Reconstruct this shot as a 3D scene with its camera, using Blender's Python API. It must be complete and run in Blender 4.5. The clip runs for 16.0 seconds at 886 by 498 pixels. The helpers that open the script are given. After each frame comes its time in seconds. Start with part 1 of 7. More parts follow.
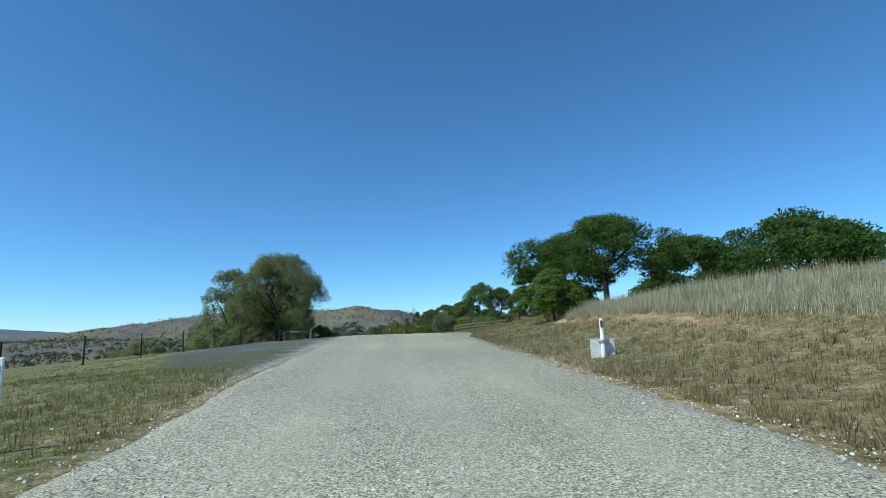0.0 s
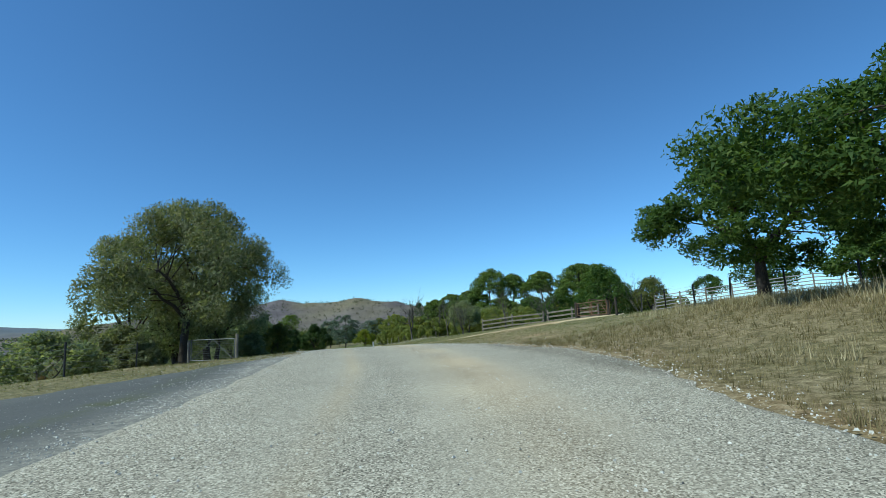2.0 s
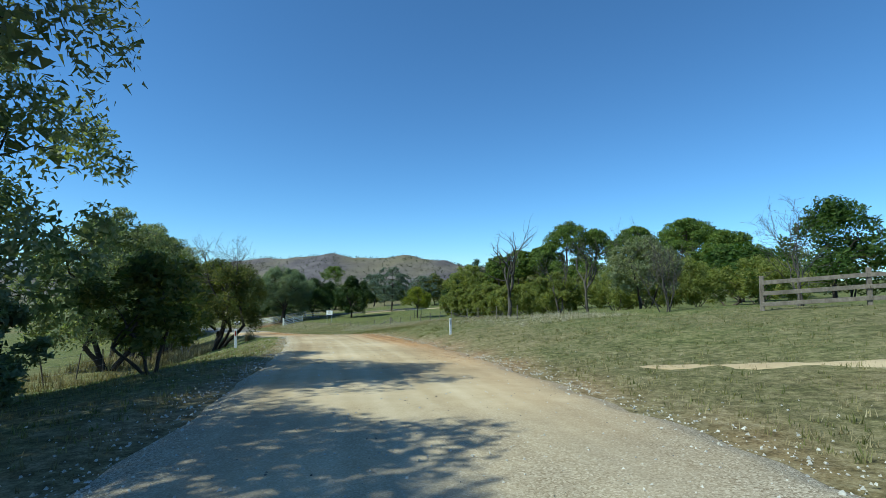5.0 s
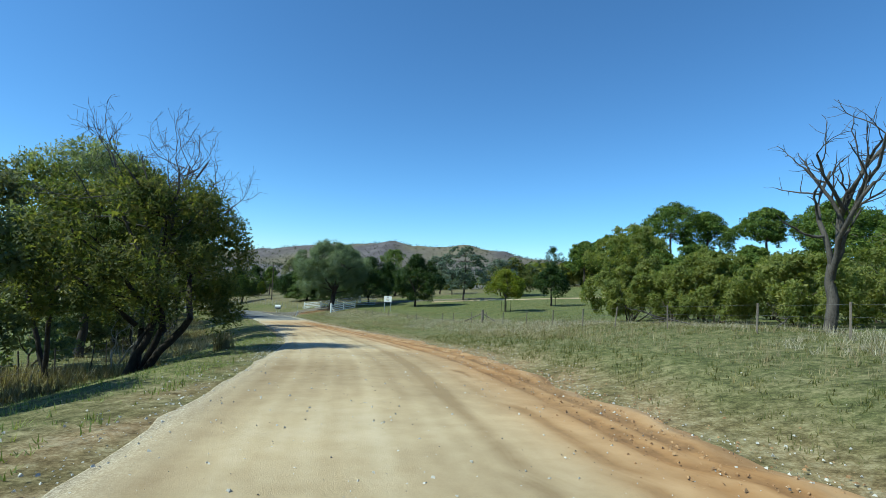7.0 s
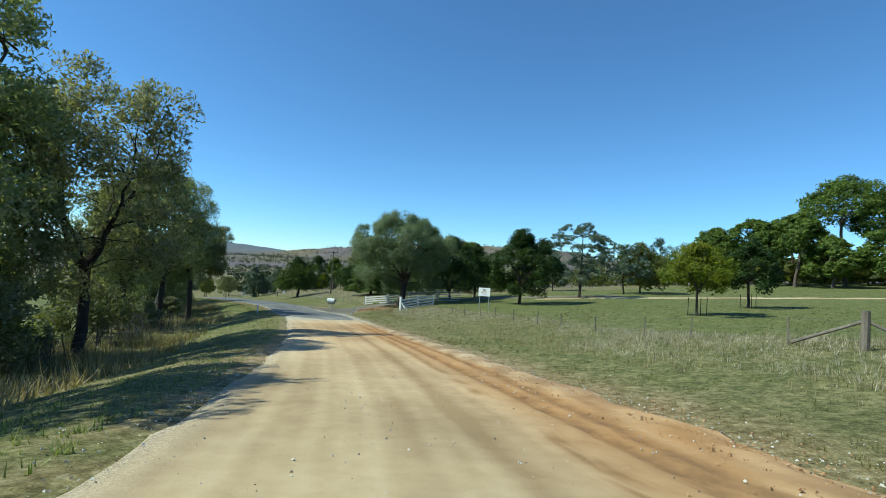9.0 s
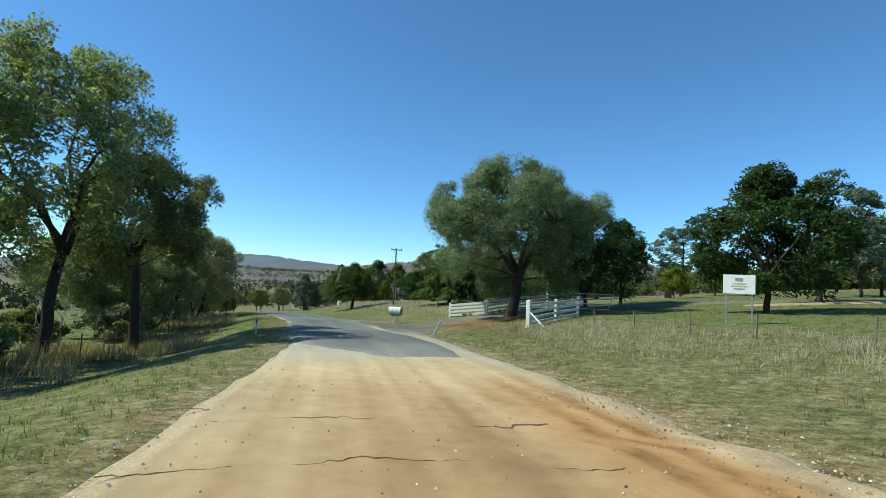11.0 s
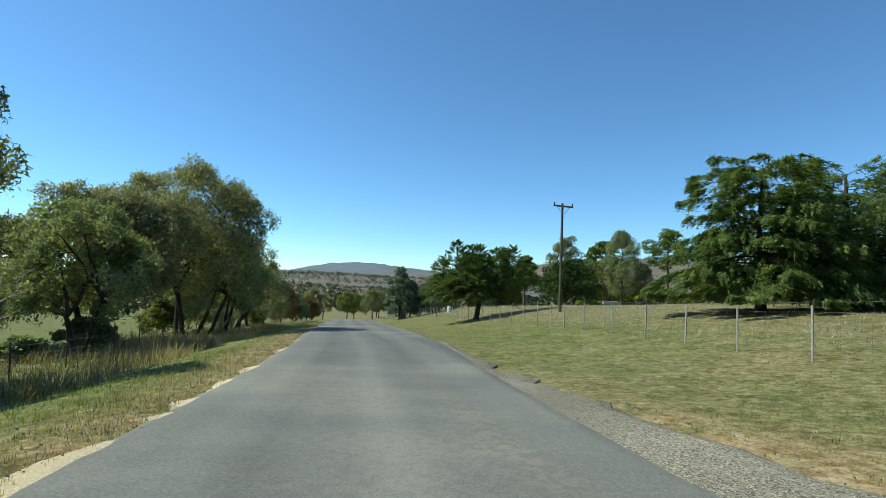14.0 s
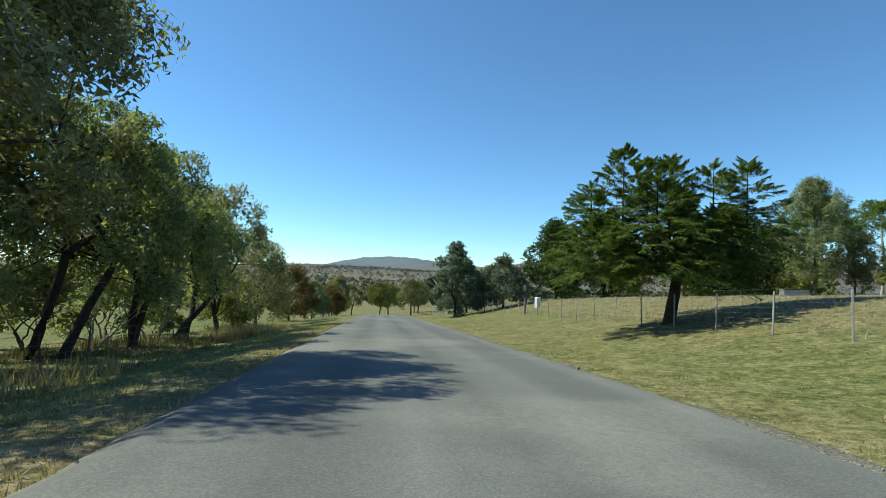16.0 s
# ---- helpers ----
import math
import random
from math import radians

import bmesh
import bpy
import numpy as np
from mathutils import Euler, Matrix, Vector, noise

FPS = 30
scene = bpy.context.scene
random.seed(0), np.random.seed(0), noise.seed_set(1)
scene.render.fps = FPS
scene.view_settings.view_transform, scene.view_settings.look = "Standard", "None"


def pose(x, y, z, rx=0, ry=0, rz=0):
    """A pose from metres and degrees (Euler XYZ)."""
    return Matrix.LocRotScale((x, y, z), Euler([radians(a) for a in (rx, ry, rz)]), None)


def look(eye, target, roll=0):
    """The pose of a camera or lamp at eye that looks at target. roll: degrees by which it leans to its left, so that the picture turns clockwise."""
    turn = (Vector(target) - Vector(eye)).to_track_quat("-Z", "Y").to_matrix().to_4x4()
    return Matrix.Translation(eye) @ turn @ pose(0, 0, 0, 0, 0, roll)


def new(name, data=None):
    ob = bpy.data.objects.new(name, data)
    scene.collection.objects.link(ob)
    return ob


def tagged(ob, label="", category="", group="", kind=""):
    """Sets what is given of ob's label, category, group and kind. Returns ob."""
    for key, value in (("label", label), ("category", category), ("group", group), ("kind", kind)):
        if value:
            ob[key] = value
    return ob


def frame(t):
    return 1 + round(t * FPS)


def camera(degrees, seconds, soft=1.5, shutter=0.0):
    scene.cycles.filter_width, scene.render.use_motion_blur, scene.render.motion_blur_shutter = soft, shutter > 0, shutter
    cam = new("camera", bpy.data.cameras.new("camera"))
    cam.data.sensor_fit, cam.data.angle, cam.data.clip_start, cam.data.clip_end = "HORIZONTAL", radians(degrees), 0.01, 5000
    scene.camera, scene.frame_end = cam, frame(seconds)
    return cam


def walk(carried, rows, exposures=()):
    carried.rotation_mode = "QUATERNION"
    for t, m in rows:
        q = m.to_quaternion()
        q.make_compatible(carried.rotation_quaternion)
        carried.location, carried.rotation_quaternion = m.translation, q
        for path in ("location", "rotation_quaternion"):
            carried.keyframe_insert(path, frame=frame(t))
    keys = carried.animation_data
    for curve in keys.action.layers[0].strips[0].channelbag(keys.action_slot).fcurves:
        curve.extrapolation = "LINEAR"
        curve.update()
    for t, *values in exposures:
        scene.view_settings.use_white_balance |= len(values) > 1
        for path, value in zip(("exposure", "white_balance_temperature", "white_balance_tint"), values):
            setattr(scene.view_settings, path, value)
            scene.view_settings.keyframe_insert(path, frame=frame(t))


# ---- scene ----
cam = camera(83.4, 16.0, 0.75)
# time, stops, white balance
EXPOSURE = [(0, 0.2, 5600), (3.5, 0.22, 5700), (6, 0.36, 5660), (7.5, 0.42, 5700), (9, 0.44, 5900), (11, 0.46, 6080), (11.5, 0.44, 6250), (12.5, 0.72, 6550), (14, 0.54, 6480), (16, 0.62, 6600)]
PATH = [
    (0, (-3.729, -1.375, 1.489), (-3.667, 0.597, 1.816), -1.7),
    (0.5, (-4.108, 4.328, 1.674), (-4.051, 6.298, 2.009), -2.4),
    (1, (-4.694, 10.268, 1.839), (-4.637, 12.239, 2.168), -2.6),
    (1.5, (-4.907, 15.882, 2.086), (-4.851, 17.857, 2.396), -3.0),
    (2, (-5.288, 21.404, 2.246), (-5.222, 23.382, 2.537), -2.6),
    (2.5, (-5.684, 26.859, 2.394), (-5.617, 28.839, 2.665), -1.8),
    (3, (-6.095, 32.248, 2.45), (-6.051, 34.232, 2.701), -0.8),
    (3.5, (-6.846, 36.883, 2.541), (-6.844, 38.87, 2.774), -0.8),
    (6, (-12.578, 61.637, 1.492), (-12.816, 63.621, 1.583), 2.1),
    (6.5, (-14.011, 66.312, 1.194), (-14.313, 68.287, 1.283), 2.6),
    (7, (-15.709, 71.324, 0.821), (-16.078, 73.288, 0.913), 2.7),
    (7.5, (-17.586, 76.225, 0.451), (-18.025, 78.174, 0.539), 2.9),
    (8, (-19.522, 81.103, 0.042), (-20.032, 83.036, 0.117), 2.9),
    (8.5, (-21.795, 86.236, -0.577), (-22.368, 88.15, -0.504), 3.2),
    (11, (-36.41, 111.614, -3.346), (-37.264, 113.418, -3.223), 2.6),
    (11.5, (-39.589, 116.052, -3.729), (-40.511, 117.822, -3.6), 2.0),
    (12, (-42.741, 120.359, -4.043), (-43.723, 122.097, -3.914), 1.9),
    (12.5, (-46.23, 124.955, -4.434), (-47.261, 126.664, -4.314), 2.4),
    (13, (-49.838, 129.304, -4.77), (-50.915, 130.985, -4.654), 2.6),
    (13.5, (-53.698, 133.864, -5.174), (-54.837, 135.503, -5.048), 2.5),
    (14, (-57.703, 138.262, -5.305), (-58.9, 139.859, -5.173), 2.3),
    (14.5, (-61.726, 142.069, -5.686), (-62.965, 143.633, -5.55), 2.3),
    (15, (-66.006, 146.147, -6.087), (-67.282, 147.682, -5.962), 2.5),
    (15.5, (-70.423, 150.247, -6.396), (-71.72, 151.765, -6.286), 2.2),
    (16, (-74.806, 153.994, -6.82), (-76.103, 155.513, -6.716), 2.2),
]
walk(cam, [(t, look(eye, target, roll)) for t, eye, target, roll in PATH],
     exposures=[(t, v, k, -10) for t, v, k in EXPOSURE])

EYE_HEIGHT = 1.2
# hills far off: place, half widths, turn, rise
HILLS = [
    (-1850, 2900, 700, 300, 0.3, 12), (-2500, 3500, 900, 400, 0.5, 55), (-2950, 3600, 500, 300, 0.6, 40),
    (-1600, 1750, 900, 300, 0.75, 30), (-2300, 1900, 700, 350, 0.75, 45), (-3320, 3236, 420, 300, 0.75, 92), (-2900, 3000, 1000, 300, 0.75, 50), (900, 2700, 900, 400, -0.3, 70),
]
# crest of the bare range to the north
RIDGE_X = [-2100, -1681, -1568, -1383, -1218, -1092, -979, -852, -741, -621, -502, -418, -302, -187, -74, 23, 400, 1200]
RIDGE_RISE = [50, 98, 115, 140, 155, 163, 178, 198, 180, 165, 170, 178, 154, 137, 112, 88, 60, 20]

# ---- the lie of the land: the road's line, and heights to both sides of it ----
def road_line():
    """Points along the road every half metre, behind the start and on past the end: x, y, height."""
    eyes = np.array([row[1] for row in PATH], float)
    ts = np.array([row[0] for row in PATH], float)
    tt = np.arange(0, 16.01, 0.1)
    m = np.gradient(eyes, ts, axis=0)
    k = np.clip(np.searchsorted(ts, tt, side="right") - 1, 0, len(ts) - 2)
    h = (ts[k + 1] - ts[k])[:, None]
    u = ((tt - ts[k]) / (ts[k + 1] - ts[k]))[:, None]
    p = ((2 * u**3 - 3 * u**2 + 1) * eyes[k] + (u**3 - 2 * u**2 + u) * h * m[k]
         + (3 * u**2 - 2 * u**3) * eyes[k + 1] + (u**3 - u**2) * h * m[k + 1])
    p[:, 2] -= EYE_HEIGHT
    a0 = (p[8] - p[0]) / np.linalg.norm(p[8] - p[0])
    a1 = (p[-1] - p[-16]) / np.linalg.norm(p[-1] - p[-16])
    back = [p[0] - a0 * d for d in np.arange(80, 0.4, -1.0)]
    on = []
    q = p[-1].copy()
    for d in np.arange(1, 420, 1.0):
        turn = -0.0035 * max(0.0, d - 90)
        way = np.array([a1[0] * math.cos(turn) + a1[1] * math.sin(turn), a1[1] * math.cos(turn) - a1[0] * math.sin(turn), 0])
        way[2] = -0.068 if d < 60 else -0.076 if d < 130 else -0.076 * max(0.0, 1 - (d - 130) / 90)
        q = q + way
        on.append(q.copy())
    p = np.vstack([back, p, on])
    s = np.r_[0, np.cumsum(np.linalg.norm(np.diff(p[:, :2], axis=0), axis=1))]
    s -= s[len(back)]
    grid = np.arange(s[0], s[-1], 0.5)
    line = np.stack([np.interp(grid, s, p[:, i]) for i in range(3)], 1)
    z = np.convolve(np.pad(line[:, 2], 8, mode="edge"), np.ones(17) / 17, mode="valid")
    line[:, 2] = z
    return grid, line


LINE_S, LINE = road_line()
LINE_WAY = np.gradient(LINE[:, :2], axis=0)
LINE_WAY /= np.linalg.norm(LINE_WAY, axis=1)[:, None]


def along(x, y):
    """Metres along the road and to its right, for arrays of places."""
    x, y = np.atleast_1d(np.asarray(x, float)), np.atleast_1d(np.asarray(y, float))
    s, d = np.empty(len(x)), np.empty(len(x))
    for a in range(0, len(x), 20000):
        b = slice(a, a + 20000)
        k = np.argmin((x[b, None] - LINE[None, ::4, 0]) ** 2 + (y[b, None] - LINE[None, ::4, 1]) ** 2, axis=1) * 4
        ox, oy = x[b] - LINE[k, 0], y[b] - LINE[k, 1]
        s[b] = LINE_S[k] + ox * LINE_WAY[k, 0] + oy * LINE_WAY[k, 1]
        d[b] = ox * LINE_WAY[k, 1] - oy * LINE_WAY[k, 0]
    return s, d


def at_road(s, d):
    """The place d metres to the right of the road at s metres along it."""
    s, d = np.asarray(s, float), np.asarray(d, float)
    x, y = np.interp(s, LINE_S, LINE[:, 0]), np.interp(s, LINE_S, LINE[:, 1])
    wx, wy = np.interp(s, LINE_S, LINE_WAY[:, 0]), np.interp(s, LINE_S, LINE_WAY[:, 1])
    return x + d * wy, y - d * wx


def ease(v, a, b):
    u = np.clip((v - a) / (b - a), 0, 1)
    return u * u * (3 - 2 * u)


def waves(x, y):
    return (np.sin(0.071 * x + 0.043 * y) * np.sin(0.057 * y - 0.031 * x + 1) + 0.5 * np.sin(0.19 * x - 0.13 * y) * np.sin(0.17 * y + 2))


def far_land(x, y):
    """Valley and hills far off."""
    r = np.hypot(x, y)
    z = -24 + 5 * np.sin(x * 0.0031 + 1) * np.sin(y * 0.0027) + 3 * np.sin(x * 0.008 + y * 0.006)
    for hx, hy, rx, ry, turn, top in HILLS:
        c, s = math.cos(turn), math.sin(turn)
        u, v = ((x - hx) * c + (y - hy) * s) / rx, (-(x - hx) * s + (y - hy) * c) / ry
        z = z + top * np.exp(-(u * u + v * v))
    crest = np.interp(x + 30 * np.sin(y * 0.011), RIDGE_X, RIDGE_RISE)
    z = z + crest * np.exp(-((y - 2950) / 330) ** 2)
    rough = np.sin(x * 0.021 + y * 0.013) * np.sin(y * 0.019 - x * 0.008 + 2) + 0.5 * np.sin(x * 0.05 + 1) * np.sin(y * 0.043)
    return z + rough * np.clip((z + 20) / 60, 0, 1) * 8


RIGHT_S = [-80, 0, 18, 30, 45, 60, 75, 95, 115, 140, 160, 180, 230, 262, 300, 480]
RIGHT_Z = [1.3, 2.55, 2.8, 2.9, 2.5, 2.0, 0.8, -1.2, -3.4, -4.8, -5.6, -6.6, -9.2, -12.8, -15.6, -22.0]
RIGHT_D = [15, 15, 15, 16, 17, 18, 16, 14, 14, 15, 17, 18, 20, 20, 20, 20]
RIGHT_RISE = [0, 0, 0, 0, 0, 0, 0.02, 0.05, 0.06, 0.06, 0.06, 0.05, 0.04, 0.03, 0.02, 0]
LEFT_DROP = [0.1, 0.1, 0.15, 0.2, 0.2, 0.5, 1.2, 1.3, 1.2, 1.1, 1.0, 0.9, 0.6, 0.6, 0.6, 0.6]
LEFT_SLOPE = [0.10, 0.10, 0.10, 0.09, 0.08, 0.05, 0.03, 0.02, 0.01, 0.0, 0.0, 0.0, 0.0, 0.0, 0.0, 0.0]


def ground(x, y):
    """Height of the land."""
    x, y = np.atleast_1d(np.asarray(x, float)), np.atleast_1d(np.asarray(y, float))
    s, d = along(x, y)
    sc = np.clip(s, -80, 480)
    road = np.interp(sc, LINE_S, LINE[:, 2])
    right = np.interp(sc, RIGHT_S, RIGHT_Z) + np.interp(sc, RIGHT_S, RIGHT_RISE) * np.clip(d - 14, 0, 110)
    rd = np.interp(sc, RIGHT_S, RIGHT_D)
    left = road - np.interp(sc, RIGHT_S, LEFT_DROP) - np.interp(sc, RIGHT_S, LEFT_SLOPE) * np.clip(-d - 9, 0, 160)
    w = waves(x, y)
    z = np.where(d > 0, road + (right - road) * ease(d, 3.8, rd), road + (left - road) * ease(-d, 2.2, 8.5))
    z = z + np.where(d > 0, 0.38 * ease(d, 3.5, 5.6) * (1 - ease(d, 9, 13)), 0) * np.exp(-((sc - 80) / 16) ** 2)
    z = z + 0.1 * np.clip(d - 26, 0, 13) * np.exp(-((sc - 58) / 15) ** 2)
    z = z + 0.12 * w * ease(np.abs(d), 5, 14)
    off = np.hypot(x + 30, y - 90)
    f = ease(off, 170, 420)
    return z * (1 - f) + far_land(x, y) * f


def ground_at(x, y):
    return float(ground(x, y)[0])

# ---- world, sun and exposure ----
SHADOW_ANGLE, SUN_UP = radians(29), radians(47)
TO_SUN = Vector((-math.cos(SHADOW_ANGLE) * math.cos(SUN_UP), -math.sin(SHADOW_ANGLE) * math.cos(SUN_UP), math.sin(SUN_UP)))
world = bpy.data.worlds.new("sky")
scene.world = world
world.use_nodes = True
wn = world.node_tree.nodes
sky = wn.new("ShaderNodeTexSky")
sky.sky_type = "NISHITA"
sky.sun_disc = False
sky.sun_elevation = SUN_UP
sky.sun_rotation = math.atan2(TO_SUN.x, TO_SUN.y)
sky.altitude = 1500
sky.air_density, sky.dust_density, sky.ozone_density = 1.0, 0.0, 9.0
wn["Background"].inputs["Strength"].default_value = 0.125
world.node_tree.links.new(sky.outputs["Color"], wn["Background"].inputs["Color"])
sun = new("sun", bpy.data.lights.new("sun", "SUN"))
sun.data.energy, sun.data.angle, sun.data.color = 4.4, radians(0.53), (1.0, 0.93, 0.81)
sun.matrix_world = TO_SUN.to_track_quat("Z", "Y").to_matrix().to_4x4()


# ---- materials ----
def shader(name, rough=0.9, spec=0.2):
    m = bpy.data.materials.new(name)
    m.use_nodes = True
    b = m.node_tree.nodes["Principled BSDF"]
    b.inputs["Roughness"].default_value = rough
    b.inputs["Specular IOR Level"].default_value = spec
    return m, m.node_tree.nodes, m.node_tree.links, b


def ramp(n, stops):
    r = n.new("ShaderNodeValToRGB")
    e = r.color_ramp.elements
    while len(e) < len(stops):
        e.new(0.5)
    for k, (pos, col) in enumerate(stops):
        e[k].position, e[k].color = pos, (*col, 1)
    return r


def grain(n, l, scale, detail=6, rough=0.6, kind="ShaderNodeTexNoise", coord="Object", stretch=(1, 1, 1)):
    tc = n.new("ShaderNodeTexCoord")
    mp = n.new("ShaderNodeMapping")
    mp.inputs["Scale"].default_value = stretch
    t = n.new(kind)
    t.inputs["Scale"].default_value = scale
    if kind == "ShaderNodeTexNoise":
        t.inputs["Detail"].default_value, t.inputs["Roughness"].default_value = detail, rough
    l.new(tc.outputs[coord], mp.inputs["Vector"])
    l.new(mp.outputs[0], t.inputs["Vector"])
    return t


def mix(n, l, kind, fac, a, b):
    m = n.new("ShaderNodeMix")
    m.data_type, m.blend_type = "RGBA", kind
    for sock, v in ((m.inputs[0], fac), (m.inputs[6], a), (m.inputs[7], b)):
        if hasattr(v, "is_linked"):
            l.new(v, sock)
        elif isinstance(v, tuple):
            sock.default_value = (*v, 1)
        else:
            sock.default_value = v
    return m.outputs[2]


def bump(n, l, b, height, strength, distance):
    k = n.new("ShaderNodeBump")
    k.inputs["Strength"].default_value, k.inputs["Distance"].default_value = strength, distance
    l.new(height, k.inputs["Height"])
    l.new(k.outputs[0], b.inputs["Normal"])


def plain(name, dark, light, scale=8, rough=0.7, metal=0.0, relief=0.2, spec=0.3, stretch=(1, 1, 1)):
    """A surface of one kind, varied at two scales between two colours."""
    m, n, l, b = shader(name, rough, spec)
    a, c = grain(n, l, scale, stretch=stretch), grain(n, l, scale * 9, stretch=stretch)
    s = mix(n, l, "MIX", 0.45, a.outputs["Fac"], c.outputs["Fac"])
    r = ramp(n, [(0.36, dark), (0.64, light)])
    l.new(s, r.inputs[0])
    l.new(r.outputs[0], b.inputs["Base Color"])
    b.inputs["Metallic"].default_value = metal
    bump(n, l, b, c.outputs["Fac"], relief, 0.02)
    return m


def leafy(name, colours, rough=0.7, through_light=0.35, spec=0.2):
    """Leaves or blades, each of its own shade, that let some light through."""
    m, n, l, b = shader(name, rough, spec)
    geo = n.new("ShaderNodeNewGeometry")
    big = grain(n, l, 1.1, 4)
    s = mix(n, l, "MIX", 0.64, geo.outputs["Random Per Island"], big.outputs["Fac"])
    k = len(colours)
    r = ramp(n, [(0.18 + 0.64 * i / (k - 1), c) for i, c in enumerate(colours)])
    l.new(s, r.inputs[0])
    l.new(r.outputs[0], b.inputs["Base Color"])
    t = n.new("ShaderNodeBsdfTranslucent")
    warm = mix(n, l, "MULTIPLY", 1.0, r.outputs[0], (1.5, 1.5, 0.6))
    l.new(warm, t.inputs["Color"])
    ms = n.new("ShaderNodeMixShader")
    ms.inputs[0].default_value = through_light
    l.new(b.outputs[0], ms.inputs[1])
    l.new(t.outputs[0], ms.inputs[2])
    l.new(ms.outputs[0], n["Material Output"].inputs["Surface"])
    return m


def attribute(n, name):
    a = n.new("ShaderNodeAttribute")
    a.attribute_name = name
    return a.outputs["Fac"]


def road_material():
    """Crushed grey stone, sandy earth and orange earth, by the shares stored on the mesh."""
    m, n, l, b = shader("gravel_and_earth", 0.95, 0.15)
    stones = grain(n, l, 68, kind="ShaderNodeTexVoronoi")
    fine = grain(n, l, 110, 4, 0.7)
    mid = grain(n, l, 3.2, 5, 0.65)
    wide = grain(n, l, 0.35, 4, 0.6, stretch=(1, 1, 1))
    grey = ramp(n, [(0.26, (0.045, 0.040, 0.030)), (0.43, (0.24, 0.215, 0.168)), (0.60, (0.44, 0.40, 0.318)), (0.78, (0.80, 0.745, 0.62))])
    l.new(mix(n, l, "MIX", 0.5, fine.outputs["Fac"], stones.outputs["Color"]), grey.inputs[0])
    dust = mix(n, l, "MIX", attribute(n, "dust"), grey.outputs[0], mix(n, l, "MIX", 0.38, (0.40, 0.365, 0.29), grey.outputs[0]))
    sand = ramp(n, [(0.30, (0.31, 0.22, 0.12)), (0.5, (0.475, 0.362, 0.215)), (0.70, (0.62, 0.505, 0.335))])
    tone = mix(n, l, "MIX", 0.55, mix(n, l, "MIX", 0.45, mid.outputs["Fac"], fine.outputs["Fac"]), attribute(n, "track"))
    l.new(tone, sand.inputs[0])
    orange = ramp(n, [(0.12, (0.15, 0.078, 0.034)), (0.34, (0.34, 0.185, 0.076)), (0.7, (0.50, 0.31, 0.15))])
    l.new(mix(n, l, "MIX", 0.5, mid.outputs["Fac"], attribute(n, "track")), orange.inputs[0])
    col = mix(n, l, "MIX", attribute(n, "sand"), dust, sand.outputs[0])
    col = mix(n, l, "MIX", attribute(n, "orange"), col, orange.outputs[0])
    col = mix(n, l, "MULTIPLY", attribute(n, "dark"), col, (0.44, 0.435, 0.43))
    shade = ramp(n, [(0.3, (0.86, 0.86, 0.86)), (0.7, (1.08, 1.08, 1.08))])
    l.new(wide.outputs["Fac"], shade.inputs[0])
    col = mix(n, l, "MULTIPLY", 1.0, col, shade.outputs[0])
    l.new(col, b.inputs["Base Color"])
    bump(n, l, b, mix(n, l, "MIX", attribute(n, "sand"), stones.outputs["Color"], mix(n, l, "MIX", attribute(n, "orange"), fine.outputs["Fac"], mid.outputs["Fac"])), 0.55, 0.014)
    return m


def asphalt_material(name="asphalt", base=0.127):
    m, n, l, b = shader(name, 0.92, 0.12)
    fine, mid = grain(n, l, 160, 3, 0.7), grain(n, l, 1.4, 6, 0.65)
    specks = grain(n, l, 75, kind="ShaderNodeTexVoronoi")
    streak = grain(n, l, 0.8, 4, 0.6, stretch=(1, 1, 1))
    r = ramp(n, [(0.25, (base * 0.78, base * 0.78, base * 0.76)), (0.5, (base * 1.02, base * 1.02, base * 0.985)), (0.8, (base * 1.55, base * 1.54, base * 1.48))])
    l.new(mix(n, l, "MIX", 0.4, fine.outputs["Fac"], specks.outputs["Color"]), r.inputs[0])
    worn = ramp(n, [(0.36, (0.92, 0.92, 0.92)), (0.52, (1.0, 1.0, 1.0)), (0.72, (1.12, 1.12, 1.1))])
    l.new(mix(n, l, "MIX", 0.5, mid.outputs["Fac"], streak.outputs["Fac"]), worn.inputs[0])
    col = mix(n, l, "MULTIPLY", 1.0, r.outputs[0], worn.outputs[0])
    tone = ramp(n, [(0.0, (0.72, 0.72, 0.72)), (0.5, (1.0, 1.0, 1.0)), (1.0, (1.35, 1.34, 1.3))])
    l.new(attribute(n, "track"), tone.inputs[0])
    col = mix(n, l, "MULTIPLY", 1.0, col, tone.outputs[0])
    clod = grain(n, l, 8.5, 6, 0.75)
    loose = ramp(n, [(0.44, (0.35, 0.35, 0.35)), (0.56, (1.0, 1.0, 1.0))])
    l.new(clod.outputs["Fac"], loose.inputs[0])
    col = mix(n, l, "MIX", mix(n, l, "MULTIPLY", 1.0, attribute(n, "dust"), loose.outputs[0]), col, (0.30, 0.28, 0.235))
    creep = mix(n, l, "MULTIPLY", 1.0, attribute(n, "grass"), mix(n, l, "MIX", 0.65, mid.outputs["Fac"], clod.outputs["Fac"]))
    over = ramp(n, [(0.30, (0, 0, 0)), (0.52, (0.92, 0.92, 0.92))])
    l.new(creep, over.inputs[0])
    col = mix(n, l, "MIX", over.outputs[0], col, mix(n, l, "MIX", mix(n, l, "MIX", 0.5, fine.outputs["Fac"], clod.outputs["Fac"]), (0.010, 0.014, 0.006), (0.155, 0.158, 0.088)))
    l.new(col, b.inputs["Base Color"])
    bump(n, l, b, fine.outputs["Fac"], 0.3, 0.007)
    return m


